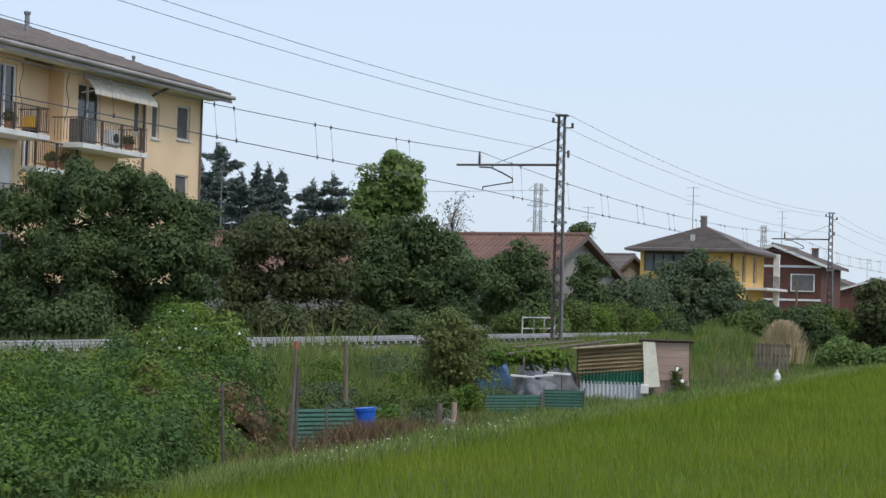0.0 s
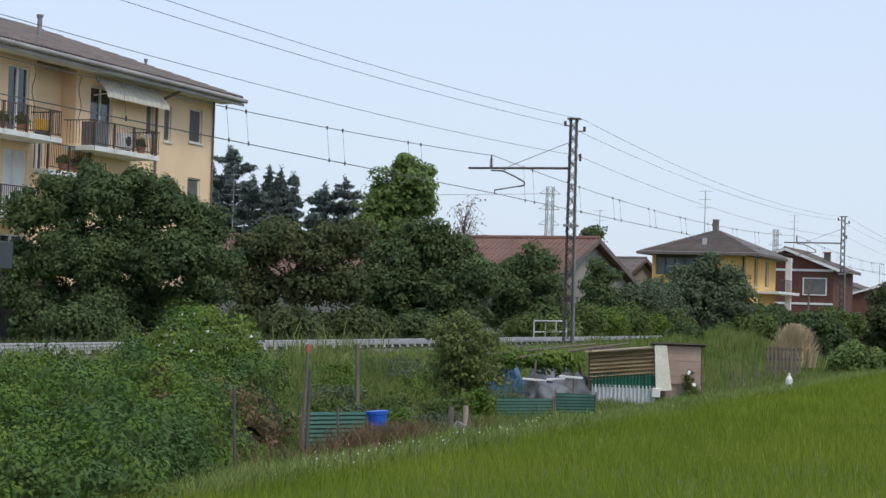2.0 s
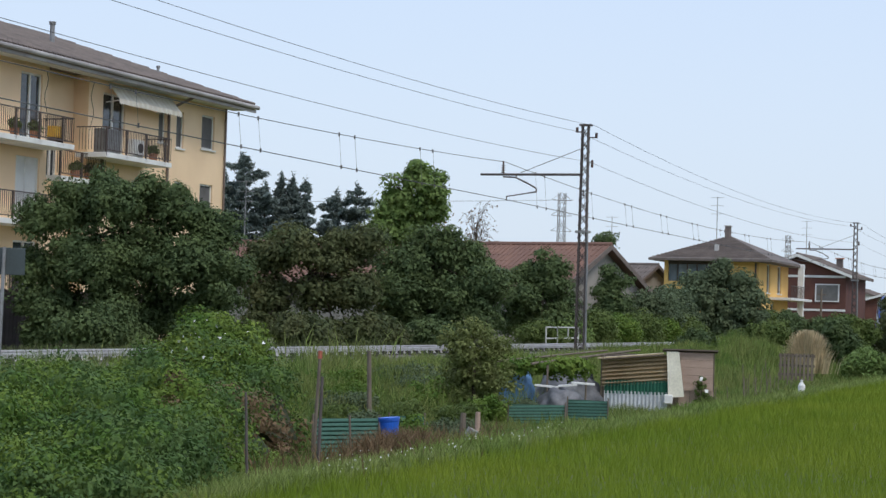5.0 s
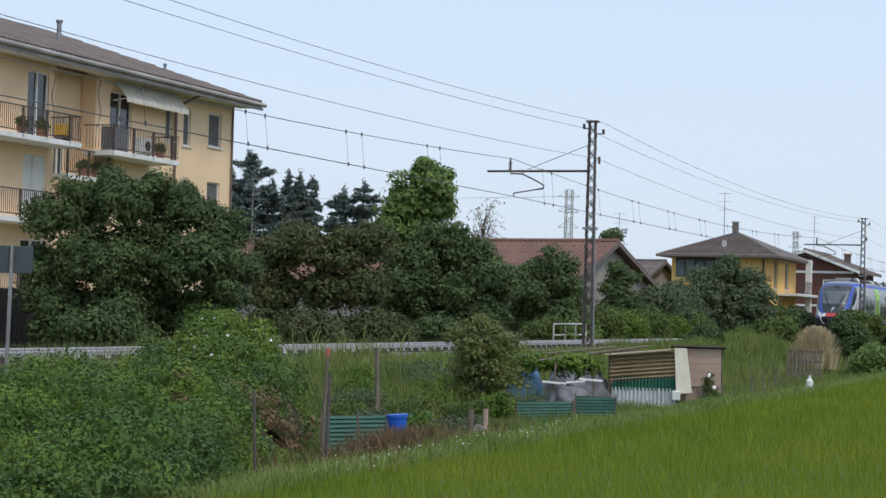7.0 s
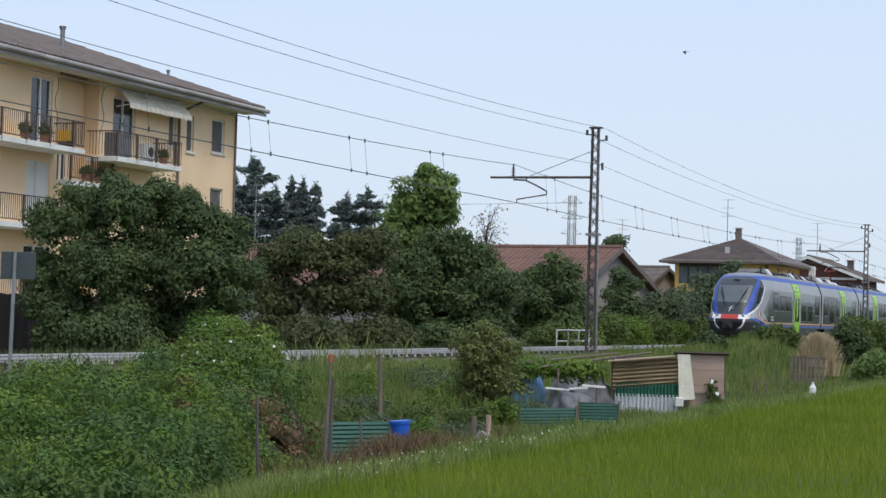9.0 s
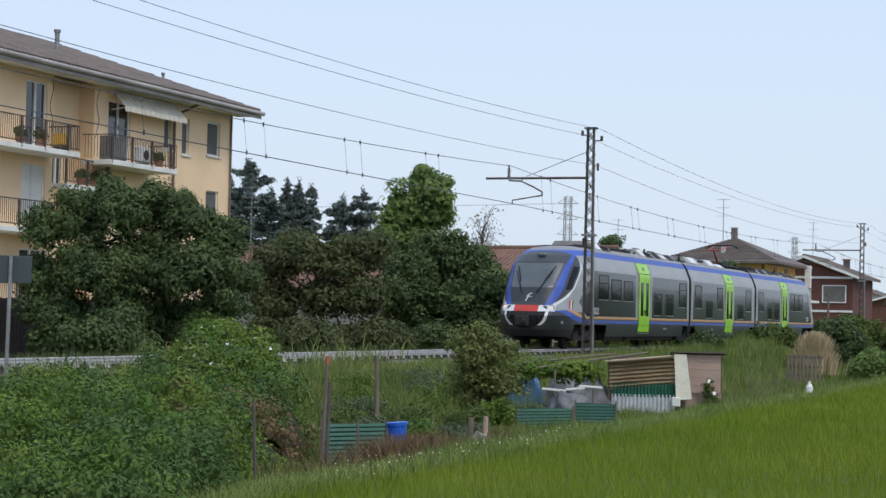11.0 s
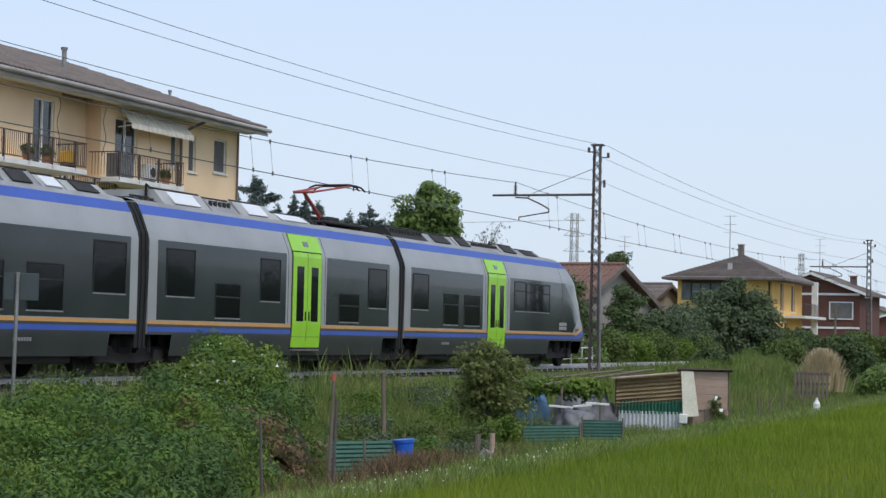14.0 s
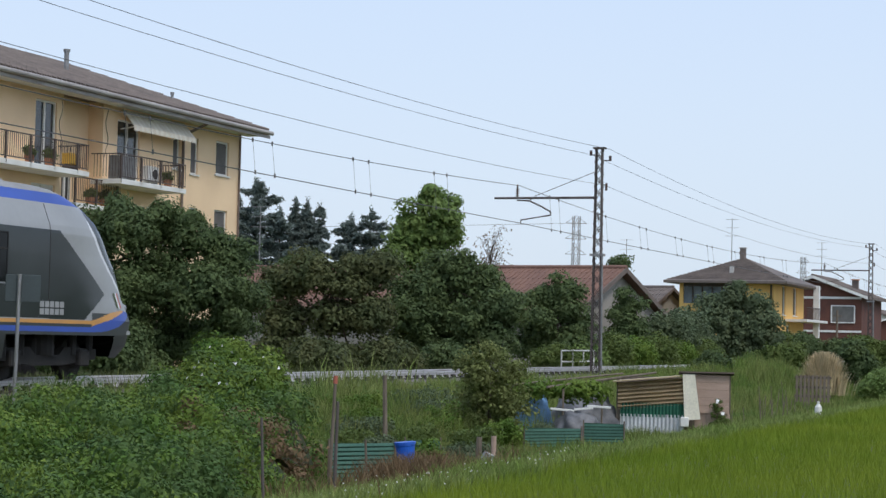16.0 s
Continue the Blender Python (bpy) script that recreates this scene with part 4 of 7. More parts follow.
def interp(z, pts):
    for (a, va), (b, vb) in zip(pts, pts[1:]):
        if z <= b:
            return va + (vb - va) * max(0.0, (z - a) / (b - a))
    return pts[-1][1]


WIDE = ((0.45, 1.38), (0.9, 1.45), (2.85, 1.45), (3.0, 1.42), (3.42, 1.25), (3.63, 1.13), (3.72, 1.02), (3.79, 0.72), (3.83, 0.35), (3.84, 0.0))
PROW = ((0.45, 0.95), (0.7, 0.62), (1.2, 0.5), (1.47, 0.72), (1.65, 0.88), (2.25, 1.2), (3.15, 2.0), (3.4, 2.45), (3.6, 3.05), (3.75, 3.75), (3.84, 4.4))


def prow_point(s, z):
    """Cab surface: s runs 0 at the centre line to 1 at the straight side."""
    xn, w = interp(z, PROW), interp(z, WIDE)
    ln = min(3.2, 4.6 - xn)
    if s > 0.85:
        return xn + ln + (4.6 - xn - ln) * (s - 0.85) / 0.15, w
    f = s / 0.85 * math.pi / 2
    return xn + ln * (1 - max(math.cos(f), 0.0) ** (2 / 3)), w * math.sin(f) ** (2 / 3)


def side_zone(x, z):
    """Which paint the straight side carries at height z."""
    if z > 3.63:
        return "roof"
    if z > 3.42:
        return "roof_stripe"
    if z < 0.96:
        return "skirt"
    if z < 1.06:
        return "blue_stripe"
    if z < 1.12:
        return "skirt"
    if z < 1.19:
        return "orange_stripe"
    return "shell"


def cab_zone(x, ya, z):
    inner = interp(z, ((1.5, 0.60), (1.8, 0.70), (2.25, 0.84), (3.15, 0.98), (3.5, 1.0)))
    if x > 2.5:
        edge = 2.55 + (1.72 - z) / 0.55 * 0.85 if z < 1.72 else 2.55 + (z - 1.72) / 1.18 * 1.75
        if 1.2 < z < 2.9 and x > edge:
            return "window_band"
    if x > 3.07:
        return side_zone(x, z)
    if z > 3.12 and ya < inner and x < 2.95:
        return "brow"
    if z > 3.63:
        return "roof" if x > 2.95 else "brow"
    if z < 1.56 and ya < 0.98 and z > 1.34:
        return "marker_panel" if ya < 0.46 else "bumper"
    if z <= 1.34 and x < 1.25 and ya < 1.05:
        d = (ya / 0.72) ** 2 + ((z - 1.30) / 0.58) ** 2
        if d < 1:
            return "coupler_recess"
        return "bumper" if d < 1.28 and z > 0.84 else "skirt"
    if z < 1.5:
        top = interp(x, ((1.1, 1.37), (1.7, 1.42), (2.3, 1.36), (2.8, 1.24), (3.07, 1.19)))
        low = interp(x, ((1.1, 1.35), (1.5, 1.22), (1.9, 1.08), (2.5, 0.98), (3.07, 0.96)))
        mid = interp(x, ((1.1, 1.37), (1.6, 1.39), (2.3, 1.22), (3.07, 1.08)))
        if low < z < top:
            return "orange_stripe" if z > mid and x > 1.6 else "blue_stripe"
        return "shell" if z >= top and z > 1.34 else "skirt"
    if ya < inner and z < 3.2:
        return "windscreen" if 2.2 < z < 3.1 and ya < inner - 0.06 else "mask"
    outer = interp(z, ((1.56, 1.02), (1.62, 1.12), (1.9, 1.42), (2.3, 1.78), (2.9, 2.3), (3.25, 2.78), (3.42, 3.1)))
    if x < outer or z > 3.42:
        return "roof_stripe"
    sweep = interp(z, ((1.5, 0.8), (1.58, 1.0), (1.7, 1.28), (1.9, 1.68), (2.2, 2.2), (2.6, 2.62), (3.0, 2.95), (3.35, 3.14)))
    if x < sweep:
        return "cab_window" if 2.15 < z < 3.0 and outer + 0.12 < x < sweep - 0.1 else "side_mask"
    if x < sweep + (0.2 if z < 2 else 0.13):
        return "sweep_line"
    return "shell"


ZONES = {"shell": SILVER, "roof": ROOF_GREY, "roof_stripe": BLUE, "skirt": SKIRT, "blue_stripe": BLUE, "orange_stripe": ORANGE,
         "window_band": BAND, "brow": MASK, "marker_panel": RED, "bumper": TWHITE, "coupler_recess": RUBBER, "windscreen": SCREEN,
         "mask": MASK, "side_mask": MASK, "cab_window": PANE, "sweep_line": TWHITE}
ZONE_LABEL = {"shell": "silver-grey painted car shell", "roof_stripe": "blue stripe along the roof edge", "window_band": "glossy dark grey window band",
              "windscreen": "wide sloping tinted windscreen", "marker_panel": "red panel between the headlamps", "orange_stripe": "thin orange waist stripe",
              "blue_stripe": "thin blue waist stripe", "skirt": "dark grey skirt", "sweep_line": "white sweep line", "side_mask": "dark grey panel round the cab side window", "bumper": "white bumper"}


def zone_meshes(grid, zone_of, bins):
    """Sorts the faces of a point grid by paint zone."""
    for i in range(len(grid) - 1):
        for j in range(len(grid[0]) - 1):
            ps = [(i, j), (i + 1, j), (i + 1, j + 1), (i, j + 1)]
            c = sum((grid[a][b] for a, b in ps), Vector()) / 4
            zn = zone_of(c)
            if zn is None:
                continue
            if zn in ("cab_window", "sweep_line", "side_mask", "bumper"):
                zn += "." + ("a" if c.y < 0 else "b")
            bm, seen = bins.setdefault(zn, (bmesh.new(), {}))
            vs = []
            for a, b in ps:
                k = tuple(round(v, 4) for v in grid[a][b])
                if k not in seen:
                    seen[k] = bm.verts.new(grid[a][b])
                if seen[k] not in vs:
                    vs.append(seen[k])
            if len(vs) > 2 and not bm.faces.get(vs):
                bm.faces.new(vs).smooth = True


DOORS = (11.35, 27.0, 40.85)
BOGIES = (4.05, 19.12, 33.08, T_LEN - 4.05)
BANDS = ((4.6, 10.1), (12.6, 18.6), (19.7, 25.85), (28.15, 32.2), (33.75, 39.6), (42.1, T_LEN - 4.6))


def straight_zone(c):
    x, z = c.x, c.z
    if z < 0.96:
        if any(abs(x - b) < (1.95 if i in (0, 3) else 1.25) and z < 0.9 for i, b in enumerate(BOGIES)):
            return None
    if 1.21 < z < 2.9 and any(a < x < b for a, b in BANDS):
        return "window_band"
    return side_zone(x, z)


def straight_body(x0, x1, bins):
    xs = sorted({x0, x1} | {v for v in [e for b in BANDS for e in b] + [b + d for b in BOGIES for d in (-1.95, 1.95, -1.25, 1.25)] if x0 < v < x1}
                | {x0 + (x1 - x0) * i / 24 for i in range(25)})
    zs = [0.45, 0.7, 0.9, 0.96, 1.06, 1.12, 1.19, 1.21, 1.6, 2.0, 2.4, 2.85, 2.9, 3.0, 3.2, 3.42, 3.63, 3.72, 3.79, 3.83, 3.84]
    for s in (-1, 1):
        zone_meshes([[Vector((x, s * interp(z, WIDE), z)) for z in zs] for x in xs], straight_zone, bins)


def cab(bins, back):
    zs = sorted({0.45 + 3.39 * i / 190 for i in range(191)} | {0.96, 1.06, 1.12, 1.19, 1.21, 1.34, 1.56, 2.2, 2.9, 3.1, 3.12, 3.2, 3.42, 3.63})
    ss = [i / 210 for i in range(211)]

    def zone(c):
        x = T_LEN - c.x if back else c.x
        zn = cab_zone(x, abs(c.y), c.z)
        if zn == "skirt" and x > 2.1 and c.z < 0.9:
            return None
        return zn

    for s in (-1, 1):
        grid = []
        for u in ss:
            col = []
            for z in zs:
                x, y = prow_point(u, z)
                col.append(Vector((T_LEN - x if back else x, s * y, z)))
            grid.append(col)
        zone_meshes(grid, zone, bins)


def patch(x0, x1, z0, z1, out, s=-1, thick=0.03, n=4):
    """A panel that follows the side's outline, proud of it by out."""
    bm = bmesh.new()
    cols = []
    zs = sorted({z0 + (z1 - z0) * i / n for i in range(n + 1)} | {z for z in (2.85, 3.0, 3.42, 3.63) if z0 < z < z1})
    for x in (x0, x1):
        cols.append([bm.verts.new((x, s * (interp(z, WIDE) + out), z)) for z in zs])
    inn = []
    for x in (x0, x1):
        inn.append([bm.verts.new((x, s * (interp(z, WIDE) + out - thick), z)) for z in zs])
    m = len(zs)
    for i in range(m - 1):
        bm.faces.new((cols[0][i], cols[1][i], cols[1][i + 1], cols[0][i + 1]))
    for a, b in ((0, 0), (1, 1)):
        for i in range(m - 1):
            bm.faces.new((cols[a][i], cols[a][i + 1], inn[b][i + 1], inn[b][i]))
    for i in (0, m - 1):
        bm.faces.new((cols[0][i], cols[1][i], inn[1][i], inn[0][i]))
    bmesh.ops.recalc_face_normals(bm, faces=bm.faces)
    return bm


WINDOWS = {0: ((4.9, 6.15, 1.85, 2.75), (6.6, 7.9, 1.85, 2.62), (8.35, 9.6, 1.85, 2.6), (12.95, 14.1, 1.33, 2.2), (14.9, 16.1, 1.33, 2.2), (17.2, 18.4, 1.72, 2.74)),
           1: ((20.1, 21.3, 1.73, 2.72), (22.3, 23.45, 1.30, 2.05), (24.5, 25.5, 1.73, 2.7), (28.95, 30.15, 1.30, 2.0), (30.8, 31.98, 1.7, 2.72)),
           2: ((33.9, 35.05, 1.73, 2.71), (36.3, 37.45, 1.33, 2.2), (38.0, 39.3, 1.32, 2.2), (42.55, 43.6, 1.85, 2.78), (43.75, 44.95, 1.85, 2.75), (45.1, 46.15, 1.85, 2.75))}


def build_car(train, index, x0, x1):
    bins = {}
    if index == 0:
        cab(bins, False)
        straight_body(4.6, x1, bins)
    elif index == 2:
        cab(bins, True)
        straight_body(x0, T_LEN - 4.6, bins)
    else:
        straight_body(x0, x1, bins)
    for zn, (bm, seen) in bins.items():
        bmesh.ops.recalc_face_normals(bm, faces=bm.faces)
    bm, _ = bins.pop("shell")
    # end walls and floor
    for x in (x0, x1):
        if 1 < x < T_LEN - 1:
            prism_end = [(s * interp(z, WIDE), z) for s in (-1, 1) for z in ((0.9, 2.0, 3.0, 3.42, 3.7) if s > 0 else (3.7, 3.42, 3.0, 2.0, 0.9))]
            bm.faces.new([bm.verts.new((x, y, z)) for y, z in prism_end])
    lo, hi = max(x0, 1.2), min(x1, T_LEN - 1.2)
    box(bm, lo, hi, -1.2, 1.2, 0.92, 1.0)
    car = part("car_body", bm, SILVER, train, ZONE_LABEL["shell"])
    for zn, (bm, seen) in bins.items():
        zn = zn.split(".")[0]
        part(zn, bm, ZONES[zn], car, ZONE_LABEL.get(zn, ""))
    for a, b, z0, z1 in WINDOWS[index]:
        for s in (-1, 1):
            part("window", patch(a, b, z0, z1, 0.004, s, 0.02), PANE, car)
            if z0 < 1.5 or z1 > 2.73:
                part("window_bar", patch(a, b, z1 - 0.3, z1 - 0.265, 0.01, s, 0.02, 1), UNDER, car)
            for r in ((a - 0.03, b + 0.03, z0 - 0.03, z0), (a - 0.03, b + 0.03, z1, z1 + 0.03), (a - 0.03, a, z0, z1), (b, b + 0.03, z0, z1)):
                part("window_seal", patch(*r, 0.012, s, 0.03, 1), RUBBER if r[2] >= z0 else GALV, car)
    for xs in {0: (4.62, 10.3, 12.4), 1: (25.95, 28.05), 2: (39.8, 41.9, T_LEN - 4.64)}[index]:
        for s in (-1, 1):
            part("panel_seam", patch(xs, xs + 0.02, 1.22, 3.4, 0.003, s, 0.01), UNDER, car)
    d = DOORS[index]
    for s in (-1, 1):
        part("door_frame", patch(d - 0.86, d + 0.86, 0.6, 3.41, 0.002, s, 0.04, 8), RUBBER, car)
        part("door_header", patch(d - 0.84, d + 0.84, 2.99, 3.40, 0.03, s), GREEN, car, "lime green panel above the doors")
        part("door_lamp", patch(d - 0.14, d + 0.14, 3.12, 3.24, 0.04, s, 0.03, 1), LENS, car)
        for a, b in ((d - 0.80, d - 0.015), (d + 0.015, d + 0.80)):
            part("door_leaf", patch(a, b, 0.64, 2.965, 0.022, s), GREEN, car, "lime green sliding door leaf")
            part("door_window", patch(a + 0.20, b - 0.20, 1.28, 2.62, 0.028, s, 0.02), PANE, car)
        for o in (-0.1, 0.1):
            part("door_handle", patch(d + o - 0.025, d + o + 0.025, 1.3, 1.52, 0.04, s, 0.03, 1), RUBBER, car)
        part("door_step", patch(d - 0.75, d + 0.75, 0.56, 0.6, 0.06, s, 0.12, 1), GALV, car)
    # equipment row on the roof
    rows = {0: ((4.3, 5.9, 0.13, UNDER, None), (5.95, 7.0, 0.36, UNIT, TWHITE), (7.1, 8.3, 0.2, UNDER, None), (8.4, 11.7, 0.19, ROOF_GREY, None), (11.8, 12.4, 0.2, UNIT, None), (12.5, 13.5, 0.33, UNIT, TWHITE),
                (13.6, 14.7, 0.22, UNDER, None), (14.8, 16.0, 0.3, ROOF_GREY, UNDER), (16.1, 16.9, 0.26, UNIT, TWHITE), (17.0, 18.5, 0.24, UNIT, UNDER)),
            1: ((19.9, 20.7, 0.12, UNDER, None), (20.8, 22.9, 0.34, UNIT, TWHITE), (23.0, 24.3, 0.3, ROOF_GREY, None), (24.4, 26.2, 0.34, UNIT, TWHITE), (26.3, 28.3, 0.2, UNIT, TWHITE), (28.4, 29.0, 0.12, UNDER, None)),
            2: ((33.6, 36.2, 0.3, UNDER, None), (36.3, 38.6, 0.28, ROOF_GREY, UNDER), (38.7, 40.0, 0.3, UNIT, UNDER), (40.1, 42.6, 0.22, ROOF_GREY, None), (42.7, 44.4, 0.27, UNIT, UNDER), (44.5, 46.8, 0.2, ROOF_GREY, UNDER))}[index]
    for n, (xa, xb, h, paint, lid) in enumerate(rows):
        bm = bmesh.new()
        prism(bm, [(-1.0, 3.66), (-0.98, 3.70), (-0.66, 3.72 + h), (0.66, 3.72 + h), (0.98, 3.70), (1.0, 3.66)], -xa, -xb)
        bmesh.ops.rotate(bm, verts=bm.verts, cent=(0, 0, 0), matrix=Matrix.Rotation(math.pi / 2, 3, "Z"))
        bmesh.ops.recalc_face_normals(bm, faces=bm.faces)
        part("roof_unit", bm, paint, car)
        if lid:
            for s in (-1, 1):
                part("hatch", beam(bmesh.new(), ((xa + xb) / 2, s * 0.69, 3.735 + h * 0.9), ((xa + xb) / 2, s * 0.95, 3.735 + h * 0.12), (xb - xa) * (0.55 if n % 2 else 0.7), 0.025), lid, car)
        else:
            for s in (-1, 1):
                bm = bmesh.new()
                for k in range(int((xb - xa) / 0.22)):
                    box(bm, xa + 0.08 + 0.22 * k, xa + 0.2 + 0.22 * k, s * 0.80 - 0.02, s * 0.80 + 0.02, 3.74, 3.74 + h * 0.8)
                if len(bm.verts):
                    part("grille", bm, UNDER, car)["kind"] = "stuff"
                else:
                    bm.free()
        part("roof_rail", rodded((xa, -0.6, 3.75 + h), (xb, -0.6, 3.75 + h), 0.02, sides=6), UNDER, car)
        if n % 3 == 1:
            bm = rodded((xa - 0.05, -0.5, 3.7), (xa - 0.05, -0.5, 3.82 + h), 0.035, sides=6)
            rod(bm, (xa - 0.05, -0.5, 3.82 + h), (xa + 0.5, -0.3, 3.78 + h), 0.03, sides=6)
            part("roof_cable", bm, RUBBER, car)
    # underframe boxes
    for a, b in {0: ((6.3, 9.0), (9.3, 16.8)), 1: ((20.7, 24.6), (25.0, 31.4)), 2: ((35.2, 42.5), (42.8, 45.8))}[index]:
        part("equipment_box", boxed(a, b, -1.25, 1.25, 0.3, 0.62, 0.05), UNDER, car)
    for s in (-1, 1):
        for k in range(2):
            px = {0: 14.5, 1: 23.2, 2: 36.2}[index] + k * 1.1
            bm = bmesh.new()
            for c in range(7):
                box(bm, px + 0.09 * c, px + 0.06 + 0.09 * c, s * 1.47 - 0.004, s * 1.47 + 0.004, 0.74, 0.81)
            for v in bm.verts:
                v.co.y = s * (interp(v.co.z, WIDE) + (0.012 if abs(v.co.y) > 1.47 else 0.004))
            if k == 0:
                part("number_bars", bm, SILVER, car)
            else:
                bm.free()
    return car


def front_gear(train, car, back):
    """Lamps, coupler, wipers and emblem of one cab."""
    def q(x):
        return T_LEN - x if back else x
    for s in (-1, 1):
        for o, m in ((0.86, LENS if back else LAMP_ON), (0.66, LENS)):
            bm = bmesh.new()
            x = prow_point(0.28 if o > 0.8 else 0.2, 1.46)[0]
            a, b = (q(x - 0.04), s * o, 1.46), (q(x + 0.1), s * o, 1.46)
            part("headlamp", rod(bm, a, b, 0.088 if o > 0.8 else 0.075, sides=20), m, car, "round headlamp")
            part("lamp_ring", rod(bmesh.new(), (q(x - 0.03), s * o, 1.46), (q(x + 0.1), s * o, 1.46), 0.105 if o > 0.8 else 0.09, sides=20), GALV, car)
        # wiper: arm and blade
        part("wiper", rod(rod(bmesh.new(), (q(1.02), s * 0.28, 2.02), (q(1.62), s * 0.68, 2.78), 0.022, 0.015, 6), (q(1.35), s * 0.42, 2.40), (q(1.9), s * 0.72, 3.0), 0.016, sides=6), RUBBER, car)
        part("hose", rod(rod(bmesh.new(), (q(0.62), s * 0.5, 1.3), (q(0.42), s * 0.58, 1.1), 0.03), (q(0.42), s * 0.58, 1.1), (q(0.6), s * 0.45, 0.9), 0.03), RUBBER, car)
    bm = bmesh.new()
    rod(bm, (q(0.9), 0, 1.0), (q(0.3), 0, 1.0), 0.12, sides=12)
    box(bm, min(q(0.12), q(0.4)), max(q(0.12), q(0.4)), -0.24, 0.24, 0.82, 1.18, 0.04)
    rod(bm, (q(0.13), -0.1, 1.0), (q(0.02), -0.1, 1.0), 0.11, 0.07, 12)
    part("coupler", bm, UNDER, car, "grimy grey automatic coupler")
    part("roof_lamp", boxed(min(q(2.3), q(2.55)), max(q(2.3), q(2.55)), -0.16, 0.16, 3.36, 3.47, 0.03), LENS, car)
    # pale notice bars low on the window band beside the cab
    for s in (-1, 1):
        for k in range(5):
            xa = 47.28 + 0.170 * k
            xa, xb = (T_LEN - xa, T_LEN - xa - 0.136) if not back else (xa, xa + 0.136)
            for z in (1.28, 1.42):
                part("notice_bars", patch(min(xa, xb), max(xa, xb), z, z + 0.115, 0.006, s, 0.01, 1), NOTICE, car)
    # emblem: a plain curved pale stroke
    bm = bmesh.new()
    pts = [(0.0, 1.70), (0.05, 1.78), (0.07, 1.90), (0.13, 1.97), (0.2, 1.98)]
    for (a, za), (b, zb) in zip(pts, pts[1:]):
        rod(bm, (q(interp(za, PROW) - 0.012), 0.1 - a, za), (q(interp(zb, PROW) - 0.012), 0.1 - b, zb), 0.022, sides=6)
    rod(bm, (q(interp(1.86, PROW) - 0.012), -0.11, 1.86), (q(interp(1.88, PROW) - 0.012), 0.09, 1.88), 0.018, sides=6)
    part("emblem", bm, TWHITE, car, "pale curved emblem stroke")
    for s in (-1, 1):
        for k, (m, dx) in enumerate(((RED, 0.0), (TWHITE, 0.07), (LEAF_DARK, 0.13))):
            bm = bmesh.new()
            rows = []
            for i in range(5):
                z = 1.46 + 0.30 * i / 4
                row = []
                for w in (0, 0.085):
                    xx = 1.70 + dx * 1.4 + w + 0.16 * i / 4
                    best = min((abs(prow_point(u / 200, z)[0] - xx), u / 200) for u in range(60, 200))[1]
                    x, y = prow_point(best, z)
                    row.append(bm.verts.new((q(x), s * (y + 0.014), z)))
                rows.append(row)
            for a, b in zip(rows, rows[1:]):
                bm.faces.new((a[0], a[1], b[1], b[0]))
            part("livery_mark", bm, m, car)


def build_bogie(train, x, motor):
    ob = part("bogie", bmesh.new(), UNDER, train, "grimy dark bogie frame")
    bm = bmesh.new()
    for s in (-1, 1):
        prism(bm, [(-1.75, 0.42), (-1.75, 0.62), (-0.6, 0.66), (-0.4, 0.5), (0.4, 0.5), (0.6, 0.66), (1.75, 0.62), (1.75, 0.42), (0.5, 0.3), (-0.5, 0.3)], s * 1.0 - 0.08, s * 1.0 + 0.08)
        for w in (-1.2, 1.2):
            box(bm, w - 0.18, w + 0.18, s * 1.02 - 0.16, s * 1.02 + 0.16, 0.28, 0.6, 0.03)
            rod(bm, (w - 0.3, s * 1.05, 0.5), (w - 0.3, s * 1.05, 0.9), 0.09)
            rod(bm, (w + 0.3, s * 1.05, 0.5), (w + 0.3, s * 1.05, 0.9), 0.09)
        rod(bm, (0, s * 0.9, 0.5), (0, s * 0.9, 0.95), 0.28, sides=14)
    box(bm, -0.35, 0.35, -1.0, 1.0, 0.4, 0.85, 0.05)
    bm.to_mesh(ob.data)
    bm.free()
    ob.matrix_basis = pose(x, 0, 0)
    sets = []
    for w in (-1.2, 1.2):
        bm = bmesh.new()
        for s in (-1, 1):
            rod(bm, (0, s * 0.69, 0), (0, s * 0.82, 0), 0.42, sides=28)
            rod(bm, (0, s * 0.66, 0), (0, s * 0.69, 0), 0.45, sides=28)
            rod(bm, (0, s * 0.82, 0), (0, s * 0.86, 0), 0.14, sides=12)
            for k in range(4):
                rod(bm, (0.27 * math.cos(k * 1.571), s * 0.82, 0.27 * math.sin(k * 1.571)), (0.27 * math.cos(k * 1.571), s * 0.835, 0.27 * math.sin(k * 1.571)), 0.05, sides=8)
        rod(bm, (0, -0.7, 0), (0, 0.7, 0), 0.08, sides=10)
        axle = part("wheelset", bm, UNDER, ob, "worn steel wheels on an axle")
        axle.location = (w, 0, 0.422)
        sets.append((axle, w))
    return sets


